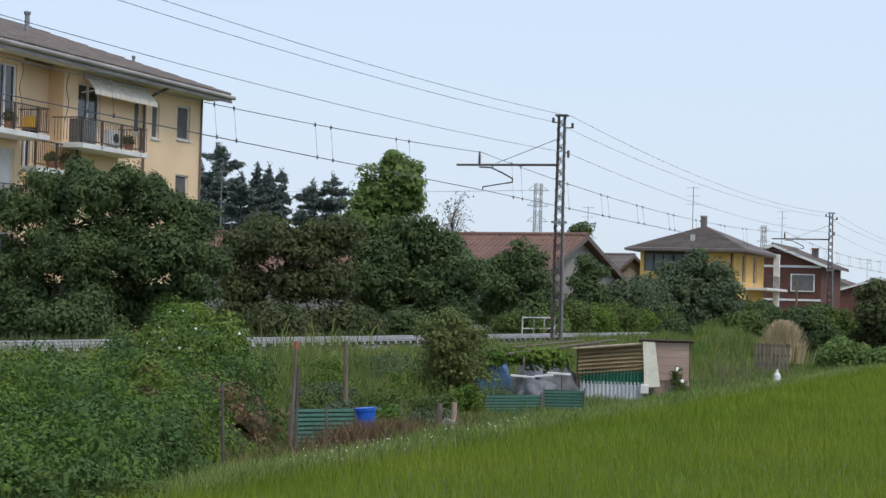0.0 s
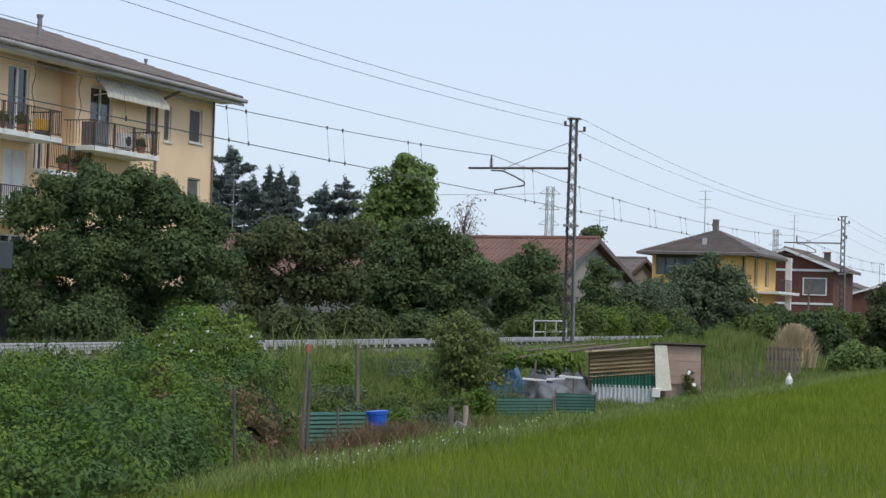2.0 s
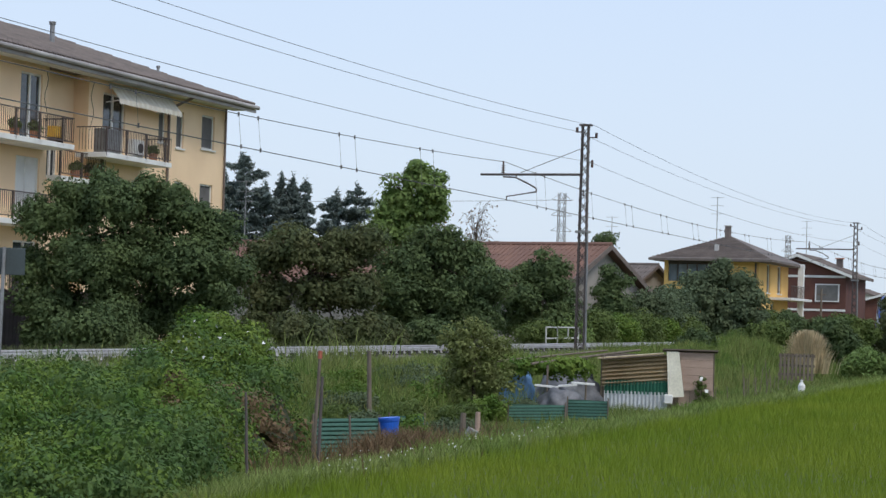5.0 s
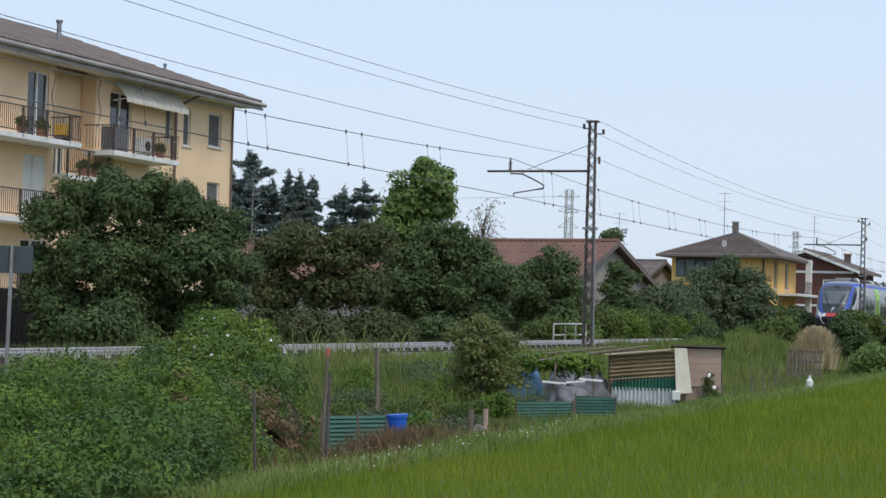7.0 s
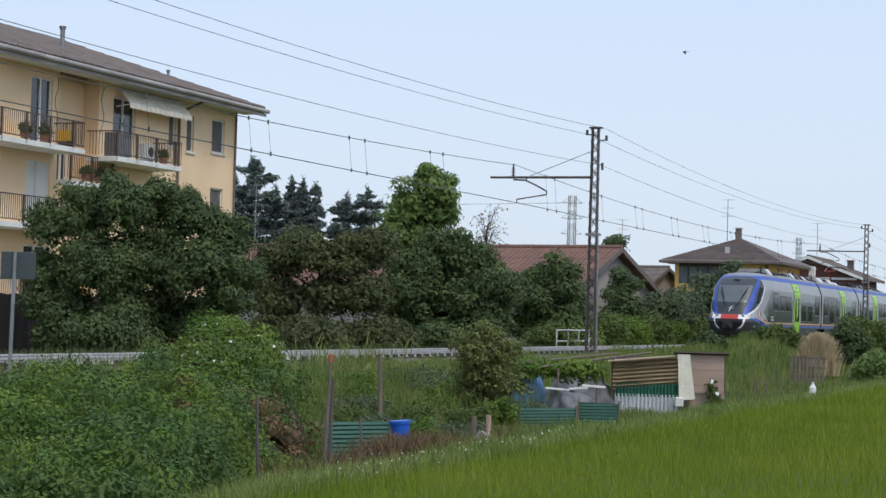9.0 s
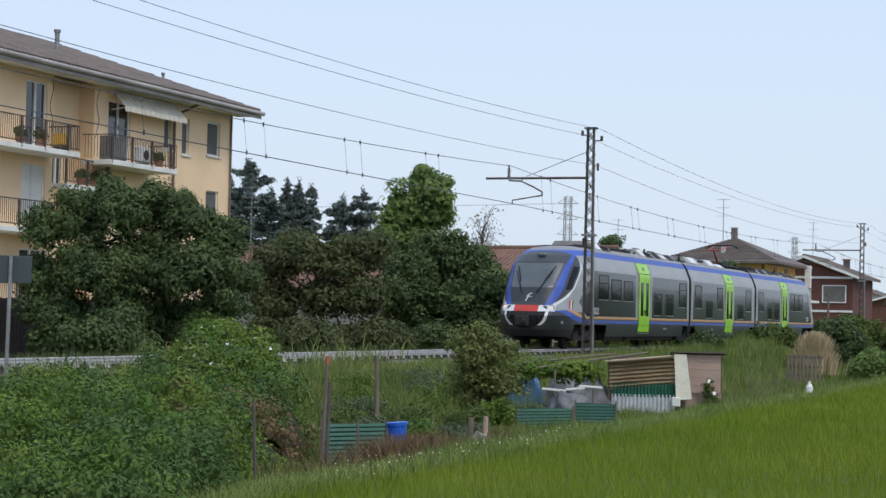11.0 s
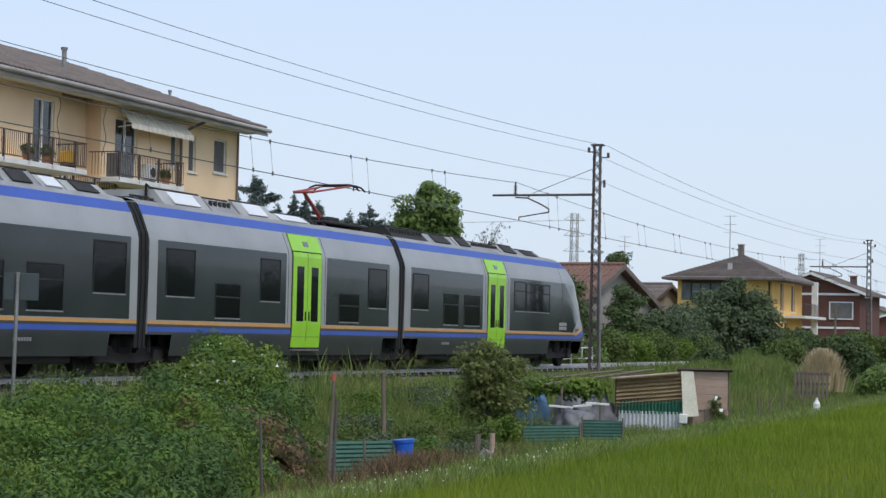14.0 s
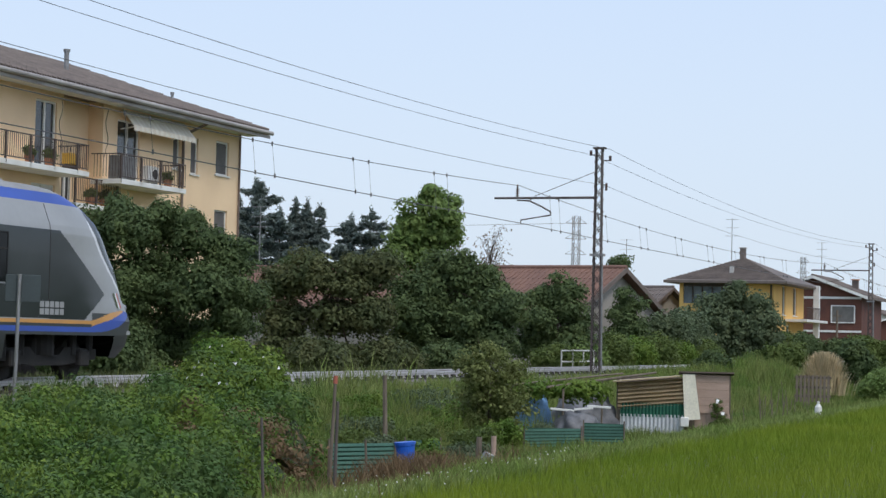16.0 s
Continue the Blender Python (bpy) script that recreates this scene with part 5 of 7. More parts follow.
def build_pantograph(train):
    base = part("pantograph", boxed(29.6, 32.4, -0.7, 0.7, 3.88, 3.95, 0.02), UNDER, train, "raised red-painted single-arm pantograph")
    for x in (29.8, 32.2):
        for y in (-0.55, 0.55):
            part("insulator", rodded((x, y, 3.76), (x, y, 3.96), 0.06), PORCELAIN, base)
    part("lower_arm", rodded((31.0, 0, 3.95), (29.7, 0, 4.70), 0.06, 0.045), PANTO, base)
    part("spring_box", boxed(30.7, 31.4, -0.28, 0.28, 3.952, 4.12, 0.03), UNDER, base)
    bm = bmesh.new()
    for s in (-1, 1):
        rod(bm, (29.7, s * 0.28, 4.70), (31.7, s * 0.42, 5.0), 0.03, 0.025, 6)
    rod(bm, (29.7, -0.3, 4.70), (29.7, 0.3, 4.70), 0.04)
    rod(bm, (30.8, 0, 3.95), (29.95, 0, 4.60), 0.02, sides=6)
    part("upper_arm", bm, PANTO, base)
    bm = bmesh.new()
    for x in (31.5, 31.9):
        pts = [(-0.8, 4.86), (-0.68, 4.97), (-0.5, 5.03), (0.5, 5.03), (0.68, 4.97), (0.8, 4.86)]
        for (a, za), (b, zb) in zip(pts, pts[1:]):
            rod(bm, (x, a, za), (x, b, zb), 0.025, sides=6)
    rod(bm, (31.5, 0, 5.0), (31.9, 0, 5.0), 0.025)
    part("contact_strips", bm, UNDER, base)


def build_train():
    train = empty("train", pose(39.2, TRACK_Y, 0))
    cars = [build_car(train, i, a, b) for i, (a, b) in enumerate(((0, 18.9), (19.34, 32.86), (33.3, T_LEN)))]
    front_gear(train, cars[0], False)
    front_gear(train, cars[2], True)
    for a, b in ((18.9, 19.34), (32.86, 33.3)):
        bm = bmesh.new()
        for k in range(5):
            x = a + (b - a) * k / 5
            out = [(s * (interp(z, WIDE) - 0.005 - 0.025 * (k % 2)), z) for s in (-1, 1) for z in ((0.62, 2.0, 3.0, 3.42, 3.66) if s > 0 else (3.66, 3.42, 3.0, 2.0, 0.62))]
            r0 = [bm.verts.new((x, y, z)) for y, z in out]
            r1 = [bm.verts.new((x + (b - a) / 5, y, z)) for y, z in out]
            bm.faces.new(r0)
            bm.faces.new(r1[::-1])
            for i in range(len(out)):
                bm.faces.new((r0[i], r1[i], r1[(i + 1) % len(out)], r0[(i + 1) % len(out)]))
        bmesh.ops.recalc_face_normals(bm, faces=bm.faces)
        part("gangway", bm, RUBBER, train, "black rubber gangway bellows")
    build_pantograph(train)
    sets = [w for x in BOGIES for w in build_bogie(train, x, True)]
    tagged(train, "silver, blue and lime green three-car electric commuter train", "train")
    return train, sets


TRAIN, WHEELSETS = build_train()

# ---------------------------------------------------------------- planting
def build_plants():
    g = "trackside trees"
    plant("tree", (49.1, 28.9, -0.5), [(-1.3, 2.18, 3.89, 0.78, 0.78, 0.74), (-0.11, 1.68, 4.35, 0.88, 0.88, 0.84), (-0.81, 0.2, 4.44, 0.92, 0.92, 0.87), (1.0, -0.18, 4.47, 0.88, 0.88, 0.84), (0.63, -1.64, 4.16, 0.82, 0.82, 0.78), (1.23, -2.37, 3.66, 0.71, 0.71, 0.68), (-1.0, 2.5, 2.4, 0.71, 0.71, 0.68), (-0.78, 0.91, 2.69, 1.28, 1.28, 1.21), (0.36, -0.32, 2.75, 1.36, 1.36, 1.29), (0.12, -2.16, 2.61, 1.11, 1.11, 1.05), (1.77, -2.51, 2.5, 0.65, 0.65, 0.61), (-0.94, 1.71, 1.17, 0.85, 0.85, 0.81), (-0.42, 0.11, 1.13, 1.02, 1.02, 0.97), (1.17, -0.88, 1.17, 1.02, 1.02, 0.97), (1.03, -2.37, 1.47, 0.77, 0.77, 0.73), (-0.37, 0.63, 5.13, 0.31, 0.31, 0.29), (-1.2, 1.69, 4.73, 0.24, 0.24, 0.23), (0.27, -0.51, 5.1, 0.27, 0.27, 0.26), (-0.05, -0.2, 4.74, 0.31, 0.31, 0.29), (0.59, -1.26, 4.79, 0.31, 0.31, 0.29), (-1.40, 2.30, 1.48, 0.61, 0.61, 0.58), (-1.25, 2.07, 0.57, 0.48, 0.48, 0.45), (-0.64, 1.10, 0.52, 0.51, 0.51, 0.49), (0.21, -0.30, 0.56, 0.51, 0.51, 0.49), (0.94, -1.60, 0.60, 0.48, 0.48, 0.45)],
          2000, 76, 0.111, LEAF_DARK, BARK, 0.16, 11, "dense dark green broadleaf tree beside the railway", "tree", g, spread=0.42)
    plant("tree", (62.7, 28.9, -0.5), [(-0.59, 1.84, 3.26, 0.78, 0.78, 0.74), (-0.65, 0.69, 3.59, 0.74, 0.74, 0.7), (0.09, -0.33, 3.43, 0.78, 0.78, 0.74), (1.01, -1.03, 3.78, 0.72, 0.72, 0.69), (-0.15, 1.78, 1.83, 0.93, 0.93, 0.88), (0.24, 0.15, 2.08, 0.93, 0.93, 0.88), (0.59, -1.27, 2.23, 0.87, 0.87, 0.82), (-0.63, 0.82, 0.72, 0.54, 0.54, 0.51), (-0.04, -0.7, 0.73, 0.54, 0.54, 0.51), (-0.27, 1.12, 4.21, 0.37, 0.37, 0.35), (0.68, -1.61, 4.19, 0.41, 0.41, 0.39), (0.06, -0.65, 4.09, 0.29, 0.29, 0.27), (-0.9, 2.06, 0.89, 0.62, 0.62, 0.59)],
          620, 64, 0.144, LEAF_OLIVE, BARK, 0.12, 12, "ragged dark olive tree with bare twigs showing", "tree", g, spread=0.54, inner=0.4)
    plant("tree", (71.2, 27.7, -0.5), [(0.39, 0.28, 3.77, 1.19, 1.19, 1.13), (-0.32, 1.28, 3.27, 1.09, 1.09, 1.04), (1.03, -0.89, 3.59, 1.09, 1.09, 1.04), (-1.25, 1.61, 2.33, 0.87, 0.87, 0.82), (-0.16, 0.57, 2.15, 1.41, 1.41, 1.34), (0.29, -0.96, 2.19, 1.32, 1.32, 1.26), (0.27, -2.16, 2.68, 0.82, 0.82, 0.78), (0.96, -2.34, 3.15, 0.41, 0.41, 0.39), (-0.07, 1.57, 1.21, 1.05, 1.05, 1.0), (0.27, -0.27, 1.03, 1.19, 1.19, 1.13), (0.42, -1.86, 1.31, 0.78, 0.78, 0.74), (0.0, 0.71, 4.44, 0.55, 0.55, 0.52), (0.18, -0.44, 4.51, 0.59, 0.59, 0.56)],
          1000, 78, 0.148, LEAF_DARK, BARK, 0.15, 13, "round dense dark green tree beside the railway", "tree", g, spread=0.52)
    plant("tree", (75.2, 30.1, -0.5), [(-0.03, 0.11, 7.14, 0.68, 0.68, 0.64), (-0.0, 0.7, 6.49, 0.77, 0.77, 0.74), (-0.18, -0.52, 6.58, 0.77, 0.77, 0.74), (-0.16, 1.19, 5.74, 0.73, 0.73, 0.69), (0.15, 0.27, 5.82, 0.97, 0.97, 0.92), (0.51, -0.53, 5.9, 0.73, 0.73, 0.69), (-0.13, -0.04, 7.69, 0.34, 0.34, 0.32), (-0.27, 1.38, 5.05, 0.68, 0.68, 0.64), (-0.85, 1.65, 4.73, 0.39, 0.39, 0.37), (-0.53, 0.95, 7.1, 0.24, 0.24, 0.23), (0.42, -0.75, 7.3, 0.24, 0.24, 0.23), (0.28, 0.55, 4.85, 0.97, 0.97, 0.92)],
          380, 66, 0.169, LEAF_BRIGHT, BARK, 0.14, 14, "tall fresh light green tree with large leaves", "tree", g, spread=0.45)
    plant("tree", (83.7, 27.2, -0.5), [(0.27, 0.43, 3.19, 0.87, 0.87, 0.82), (0.07, -0.31, 3.86, 0.53, 0.53, 0.5), (-0.06, -0.08, 4.35, 0.26, 0.26, 0.25), (-0.8, 0.74, 2.38, 0.87, 0.87, 0.82), (0.32, -0.54, 2.69, 0.87, 0.87, 0.82), (0.53, -1.04, 1.92, 0.74, 0.74, 0.7), (0.19, 0.77, 1.34, 1.05, 1.05, 1.0), (-0.08, -0.71, 1.12, 1.05, 1.05, 1.0), (-0.51, 1.14, 3.29, 0.32, 0.32, 0.3), (0.31, -0.87, 3.7, 0.26, 0.26, 0.25), (-0.32, 1.7, 1.36, 0.66, 0.66, 0.62)],
          460, 60, 0.158, LEAF_DARK, BARK, 0.1, 15, "dark green pointed shrub tree", "tree", g, spread=0.54)
    plant("tree", (97.2, 27.5, -0.5), [(0.19, 0.26, 3.25, 0.54, 0.54, 0.52), (-0.22, 0.32, 3.99, 0.3, 0.3, 0.29), (0.01, -0.13, 2.35, 0.78, 0.78, 0.74), (0.25, -0.5, 3.51, 0.3, 0.3, 0.29), (-0.2, 0.41, 1.74, 0.78, 0.78, 0.74), (0.18, -0.42, 1.46, 0.75, 0.75, 0.72), (-0.38, 0.71, 2.87, 0.3, 0.3, 0.29)],
          480, 26, 0.166, LEAF_DARK, BARK, 0.1, 16, "narrow dark blue-green cypress-like tree", "tree", g, spread=0.52)
    plant("tree", (102.0, 26.9, -0.5), [(0, 0, 1.8, 1.6, 1.5, 1.5), (2.2, 0, 1.4, 1.5, 1.4, 1.3)],
          700, 20, 0.16, LEAF_BLUE, BARK, 0.1, 26, "low blue-green tree beside the railway", "tree", g, spread=0.58)
    plant("tree", (120.8, 27.9, -0.5), [(0.27, -0.43, 4.38, 0.96, 0.96, 0.91), (0.26, 0.87, 3.73, 1.18, 1.18, 1.13), (0.69, -1.46, 3.97, 1.18, 1.18, 1.13), (-0.14, 2.26, 2.95, 1.11, 1.11, 1.06), (0.72, -2.6, 3.08, 0.89, 0.89, 0.84), (-0.35, -0.05, 2.71, 1.7, 1.7, 1.62), (0.75, -1.68, 2.22, 1.48, 1.48, 1.41), (-0.75, 1.7, 1.74, 1.41, 1.41, 1.34), (0.61, -0.43, 1.26, 1.67, 1.67, 1.58), (-0.87, 2.73, 2.19, 0.59, 0.59, 0.56), (0.86, -2.78, 1.88, 0.81, 0.81, 0.77), (0.12, -1.0, 5.12, 0.44, 0.44, 0.42)],
          600, 60, 0.204, LEAF_BLUE, BARK, 0.14, 17, "wide grey-green willow-like tree", "tree", g, spread=0.70, droop=0.4)
    plant("tree", (106.0, 27.0, -0.5), [(0, 0, 1.7, 1.6, 1.3, 1.5), (1.8, -0.2, 2.0, 1.5, 1.2, 1.5), (-1.8, 0.2, 1.5, 1.5, 1.2, 1.2)],
          900, 20, 0.16, LEAF_BLUE, BARK, 0.1, 27, "low blue-green tree beside the railway", "tree", g, spread=0.58)
    for i, (x, y, w, h, leaf) in enumerate(((46.5, 28.3, 1.8, 0.9, LEAF_DARK), (84, 25.9, 1.5, 1.0, LEAF_BRIGHT), (88, 25.8, 1.7, 1.2, LEAF_MID), (92, 25.8, 1.6, 1.1, LEAF_VINE), (96.5, 25.8, 2.0, 1.3, LEAF_MID), (101, 25.7, 2.0, 1.0, LEAF_VINE),
                                           (106, 25.6, 2.2, 1.1, LEAF_MID), (79.5, 25.9, 1.5, 0.8, LEAF_MID), (57.5, 27.0, 1.5, 0.9, LEAF_OLIVE), (63, 26.8, 1.8, 0.9, LEAF_OLIVE), (68, 26.6, 1.6, 0.8, LEAF_DARK))):
        plant("hedge_bush", (x, y, -0.45), [(0, 0, h * 0.75, w, 0.8, h * 0.8), (w * 0.6, 0, h * 0.5, w * 0.8, 0.7, h * 0.6)],
              460, 24, 0.13, leaf, BARK, 0.03, 40 + i, "leafy green bush behind the railway track", "bush", "trackside bushes", spread=0.49)
    # near side of the line
    n = "garden bushes"
    plant("bush", (35.0, 12.75, -0.98), [(0, 0, 0.95, 0.62, 0.6, 0.8), (-0.25, 0.3, 1.35, 0.45, 0.45, 0.45), (0.35, -0.25, 1.3, 0.5, 0.5, 0.45), (0.1, -0.5, 0.7, 0.5, 0.5, 0.6), (-0.1, 0.1, 1.75, 0.28, 0.28, 0.3), (0.3, -0.1, 1.62, 0.3, 0.3, 0.3), (0, 0, 0.35, 0.6, 0.65, 0.42), (0.1, 0.35, 0.55, 0.5, 0.5, 0.5)],
          620, 24, 0.062, LEAF_OLIVE_LIT, BARK, 0.05, 50, "loose olive green garden bush with small leaves", "bush", n, spread=0.15, inner=0.45)
    for i, (x, y, w, h) in enumerate(((25.6, 10.7, 0.3, 0.4), (27.4, 11.2, 0.4, 0.5), (29.0, 10.9, 0.35, 0.4), (31.0, 11.6, 0.45, 0.55), (33.4, 12.0, 0.4, 0.6), (36.6, 12.3, 0.3, 0.35), (30.0, 13.6, 0.5, 0.4), (34.0, 15.0, 0.6, 0.5), (39.0, 15.5, 0.7, 0.5), (27.0, 13.2, 0.45, 0.4),
                                     (29.5, 14.6, 0.5, 0.35), (32.0, 14.2, 0.55, 0.5), (33.0, 16.2, 0.6, 0.45), (36.5, 16.4, 0.7, 0.5), (28.6, 12.4, 0.4, 0.45), (31.5, 12.9, 0.45, 0.5), (34.4, 13.6, 0.5, 0.55), (40.5, 16.6, 0.8, 0.5), (30.8, 15.8, 0.6, 0.4), (37.5, 14.6, 0.5, 0.6))):
        plant("weed_clump", (x, y, ground_height(x, y)), [(0, 0, h * 0.5, w, w, h * 0.55), (w * 0.5, -w * 0.4, h * 0.7, w * 0.6, w * 0.6, h * 0.45)],
              110, 26, 0.055, (LEAF_MID, LEAF_VINE, LEAF_BLUE)[i % 3], BARK, 0.012, 80 + i, "leafy green weeds growing in the overgrown plot", "weeds", "weeds in the plot", spread=0.16)
    plant("vine_trellis", (38.6, 13.0, -0.2), [(0, 0, 0.12, 0.5, 0.9, 0.22), (0.6, -0.8, 0.12, 0.6, 0.9, 0.2), (0.2, 0.6, 0.1, 0.5, 0.6, 0.25)],
          260, 16, 0.10, LEAF_VINE, BARK, 0.015, 51, "pale green vine leaves over thin poles", "vine", spread=0.2)
    plant("bush", (88.2, 17.9, -0.5), [(-0.0, 0.02, 1.02, 0.7, 0.7, 0.66), (0.15, -0.75, 0.89, 0.64, 0.64, 0.61), (-0.16, 0.79, 0.73, 0.54, 0.54, 0.51), (0.03, -0.12, 0.34, 0.7, 0.7, 0.66)],
          420, 24, 0.148, LEAF_MID, BARK, 0.05, 52, "olive green bush on the railway bank", "bush", "garden bushes", spread=0.32)
    plant("bush", (83.9, 13.5, -0.6), [(0.01, 0.09, 1.4, 0.56, 0.56, 0.53), (-0.01, 0.17, 0.6, 0.56, 0.56, 0.53), (0.07, -0.33, 0.87, 0.56, 0.56, 0.53)],
          420, 24, 0.14, LEAF_DARK, BARK, 0.05, 58, "dark green bush beside the pampas grass", "bush", "garden bushes", spread=0.3)
    plant("tree", (90.9, 13.9, -0.7), [(-0.38, 0.45, 1.65, 0.77, 0.77, 0.73), (0.24, -0.48, 1.42, 0.77, 0.77, 0.73), (-0.06, -0.06, 0.65, 0.82, 0.82, 0.78), (0.08, 0.76, 0.62, 0.6, 0.6, 0.57)],
          520, 24, 0.151, LEAF_MID, BARK, 0.06, 54, "young green tree at the field edge", "tree", "field edge trees", spread=0.33)
    plant("tree", (94.2, 12.2, -0.7), [(0.13, 0.17, 2.89, 0.79, 0.79, 0.75), (-0.02, -0.42, 1.8, 1.08, 1.08, 1.02), (0.27, 0.77, 0.99, 0.85, 0.85, 0.81), (0.31, -1.04, 2.65, 1.13, 1.13, 1.08), (0.43, -0.52, 0.7, 0.99, 0.99, 0.94), (-0.17, 0.51, 1.91, 0.62, 0.62, 0.59)],
          800, 26, 0.156, LEAF_OLIVE, BARK, 0.06, 55, "olive green tree at the field edge", "tree", "field edge trees", spread=0.37)
    plant("bush", (77.2, 11.3, -0.85), [(0.03, -0.0, 0.25, 0.84, 0.84, 0.8), (-0.29, 0.62, 0.15, 0.42, 0.42, 0.4), (0.46, -0.73, 0.22, 0.56, 0.56, 0.53), (-0.01, -1.57, 0.15, 0.56, 0.56, 0.53)],
          560, 24, 0.116, LEAF_BRIGHT, BARK, 0.04, 56, "low rounded bright green bush at the field edge", "bush", "garden bushes", spread=0.26)
    plant("bush", (72.0, 17.1, -0.1), [(-0.16, -0.08, 0.4, 0.49, 0.49, 0.46), (-0.3, 0.28, 0.23, 0.35, 0.35, 0.34), (-0.0, -0.54, 0.26, 0.35, 0.35, 0.34)],
          260, 24, 0.11, LEAF_DARK, BARK, 0.04, 53, "low dark green shrub on the railway bank", "bush", "garden bushes", spread=0.22)
    plant("bush", (123.5, 25.1, -0.5), [(-0.03, 0.0, 1.34, 0.98, 0.98, 0.93), (0.22, -1.26, 0.93, 0.83, 0.83, 0.79), (-0.26, 1.15, 0.86, 0.75, 0.75, 0.71), (0.04, -0.34, 1.91, 0.45, 0.45, 0.43)],
          420, 30, 0.2, LEAF_MID, BARK, 0.05, 71, "olive green bush behind the railway track", "bush", "trackside bushes", spread=0.5)
    plant("bush", (131.9, 23.5, -0.5), [(-0.18, 1.11, 1.79, 0.72, 0.72, 0.68), (-0.04, 0.33, 1.34, 0.68, 0.68, 0.65), (0.15, -0.7, 1.37, 0.72, 0.72, 0.68), (0.34, -1.84, 1.4, 0.72, 0.72, 0.68), (0.54, -3.1, 1.28, 0.8, 0.8, 0.76)],
          420, 30, 0.2, LEAF_DARK, BARK, 0.05, 72, "dark green bush behind the railway near the houses", "bush", "trackside bushes", spread=0.45)
    plant("tree", (128.0, 24.9, -0.5), [(0, 0, 1.3, 1.6, 0.9, 1.2), (3.5, 0, 1.0, 1.8, 0.9, 1.0), (-3, 0, 1.0, 1.8, 0.9, 1.0)],
          700, 18, 0.18, LEAF_DARK, BARK, 0.06, 57, "dark green lineside shrub near the houses", "tree", g, spread=0.4)
    conifer((133.4, 68.5, -0.5), 13.8, 4.6, 61, "large dark blue-green cedar with ragged spreading boughs", 15, NEEDLE_HAZED, False, 1)
    conifer((132.5, 65.9, -0.5), 11.4, 4.2, 62, "large dark blue-green cedar with ragged spreading boughs", 13, NEEDLE_HAZED, False, 1)
    conifer((134.6, 70.6, -0.5), 12.4, 3.6, 68, "large dark blue-green cedar with ragged spreading boughs", 13, NEEDLE_HAZED, False, 1)
    conifer((134.8, 65.7, -0.5), 12.2, 2.0, 63, "slim dark spruce tree behind the houses", 24, NEEDLE_HAZED, True, 1)
    conifer((135.3, 64.9, -0.5), 12.0, 1.9, 64, "slim dark spruce tree behind the houses", 24, NEEDLE_HAZED, True, 1)
    conifer((135.7, 64.0, -0.5), 11.8, 2.1, 69, "slim dark spruce tree behind the houses", 22, NEEDLE_HAZED, True, 1)
    conifer((133.4, 59.3, -0.5), 11.2, 3.5, 65, "dark open cedar with two tops and flat boughs", 12, NEEDLE_HAZED, False, 2)
    conifer((136.4, 62.5, -0.5), 8.7, 2.6, 59, "dark open cedar with flat boughs", 10, NEEDLE_HAZED, False, 1)
    plant("tree", (128, 57.5, -0.5), [(0, 0, 5.5, 2.2, 2.2, 1.8), (-3, 3, 5.8, 2.5, 2.2, 1.8)], 600, 18, 0.25, LEAF_DARK, BARK, 0.2, 66, "dark green tree behind the red roof", "tree", "far trees", spread=0.6)
    plant("tree", (128, 37.0, -0.5), [(0, 0, 7.0, 0.9, 0.9, 0.7)], 60, 14, 0.22, LEAF_DARK, BARK, 0.1, 67, "small dark treetop above the red roof", "tree", "far trees", spread=0.4)
    # bare, half-dead tree
    rng = np.random.default_rng(70)
    ob = empty("bare_tree", pose(112.6, 42.2, -0.5))
    for o in (-1.1, 1.5):
        bm = rodded((0, o, 0), (0.1, o, 7.2), 0.1, 0.03, 6)
        tips = []
        for k in range(46):
            z = rng.uniform(5.4, 7.6)
            a = rng.uniform(0, 6.283)
            e = Vector((0.9 * math.cos(a) * rng.uniform(0.3, 1), o + 0.9 * math.sin(a) * rng.uniform(0.3, 1), z + rng.uniform(0.4, 1.3)))
            rod(bm, (0.05, o, z - 0.6), e, 0.02, 0.008, 4)
            for q in range(3):
                f = e + Vector((rng.normal() * 0.3, rng.normal() * 0.3, -rng.uniform(0.1, 0.7)))
                rod(bm, e, f, 0.008, 0.005, 3)
                tips.append(f)
        part("trunk", bm, BARK, ob)
        pos = np.array([t[:] for t in tips]) + rng.normal(size=(len(tips), 3)) * 0.05
        quads("crown", leaves_at(rng, np.repeat(pos, 2, 0), unit(rng.normal(size=(2 * len(pos), 3))), 0.16), LEAF_DRY, ob)
    tagged(ob, "half-dead bare tree with few brown leaves", "tree", "far trees")


def build_board_fence():
    ob = empty("board_fence", pose(0, 33.0, -0.6))
    share = None
    for k in range(112):
        if share is None:
            b = part("board", boxed(0, 0.19, 0, 0.025, 0, 1.95, 0.004), FENCE_BROWN, ob)
            share = b.data
        else:
            b = new("board", share)
            b.parent = ob
        b.location = (36.0 + 0.2 * k, 0, 0.02 * math.sin(k * 1.7))
    for z in (0.4, 1.5):
        part("rail", boxed(36.0, 58.4, 0.026, 0.07, z, z + 0.09), FENCE_BROWN, ob)
    tagged(ob, "tall dark brown board fence in front of the apartment block", "fence")


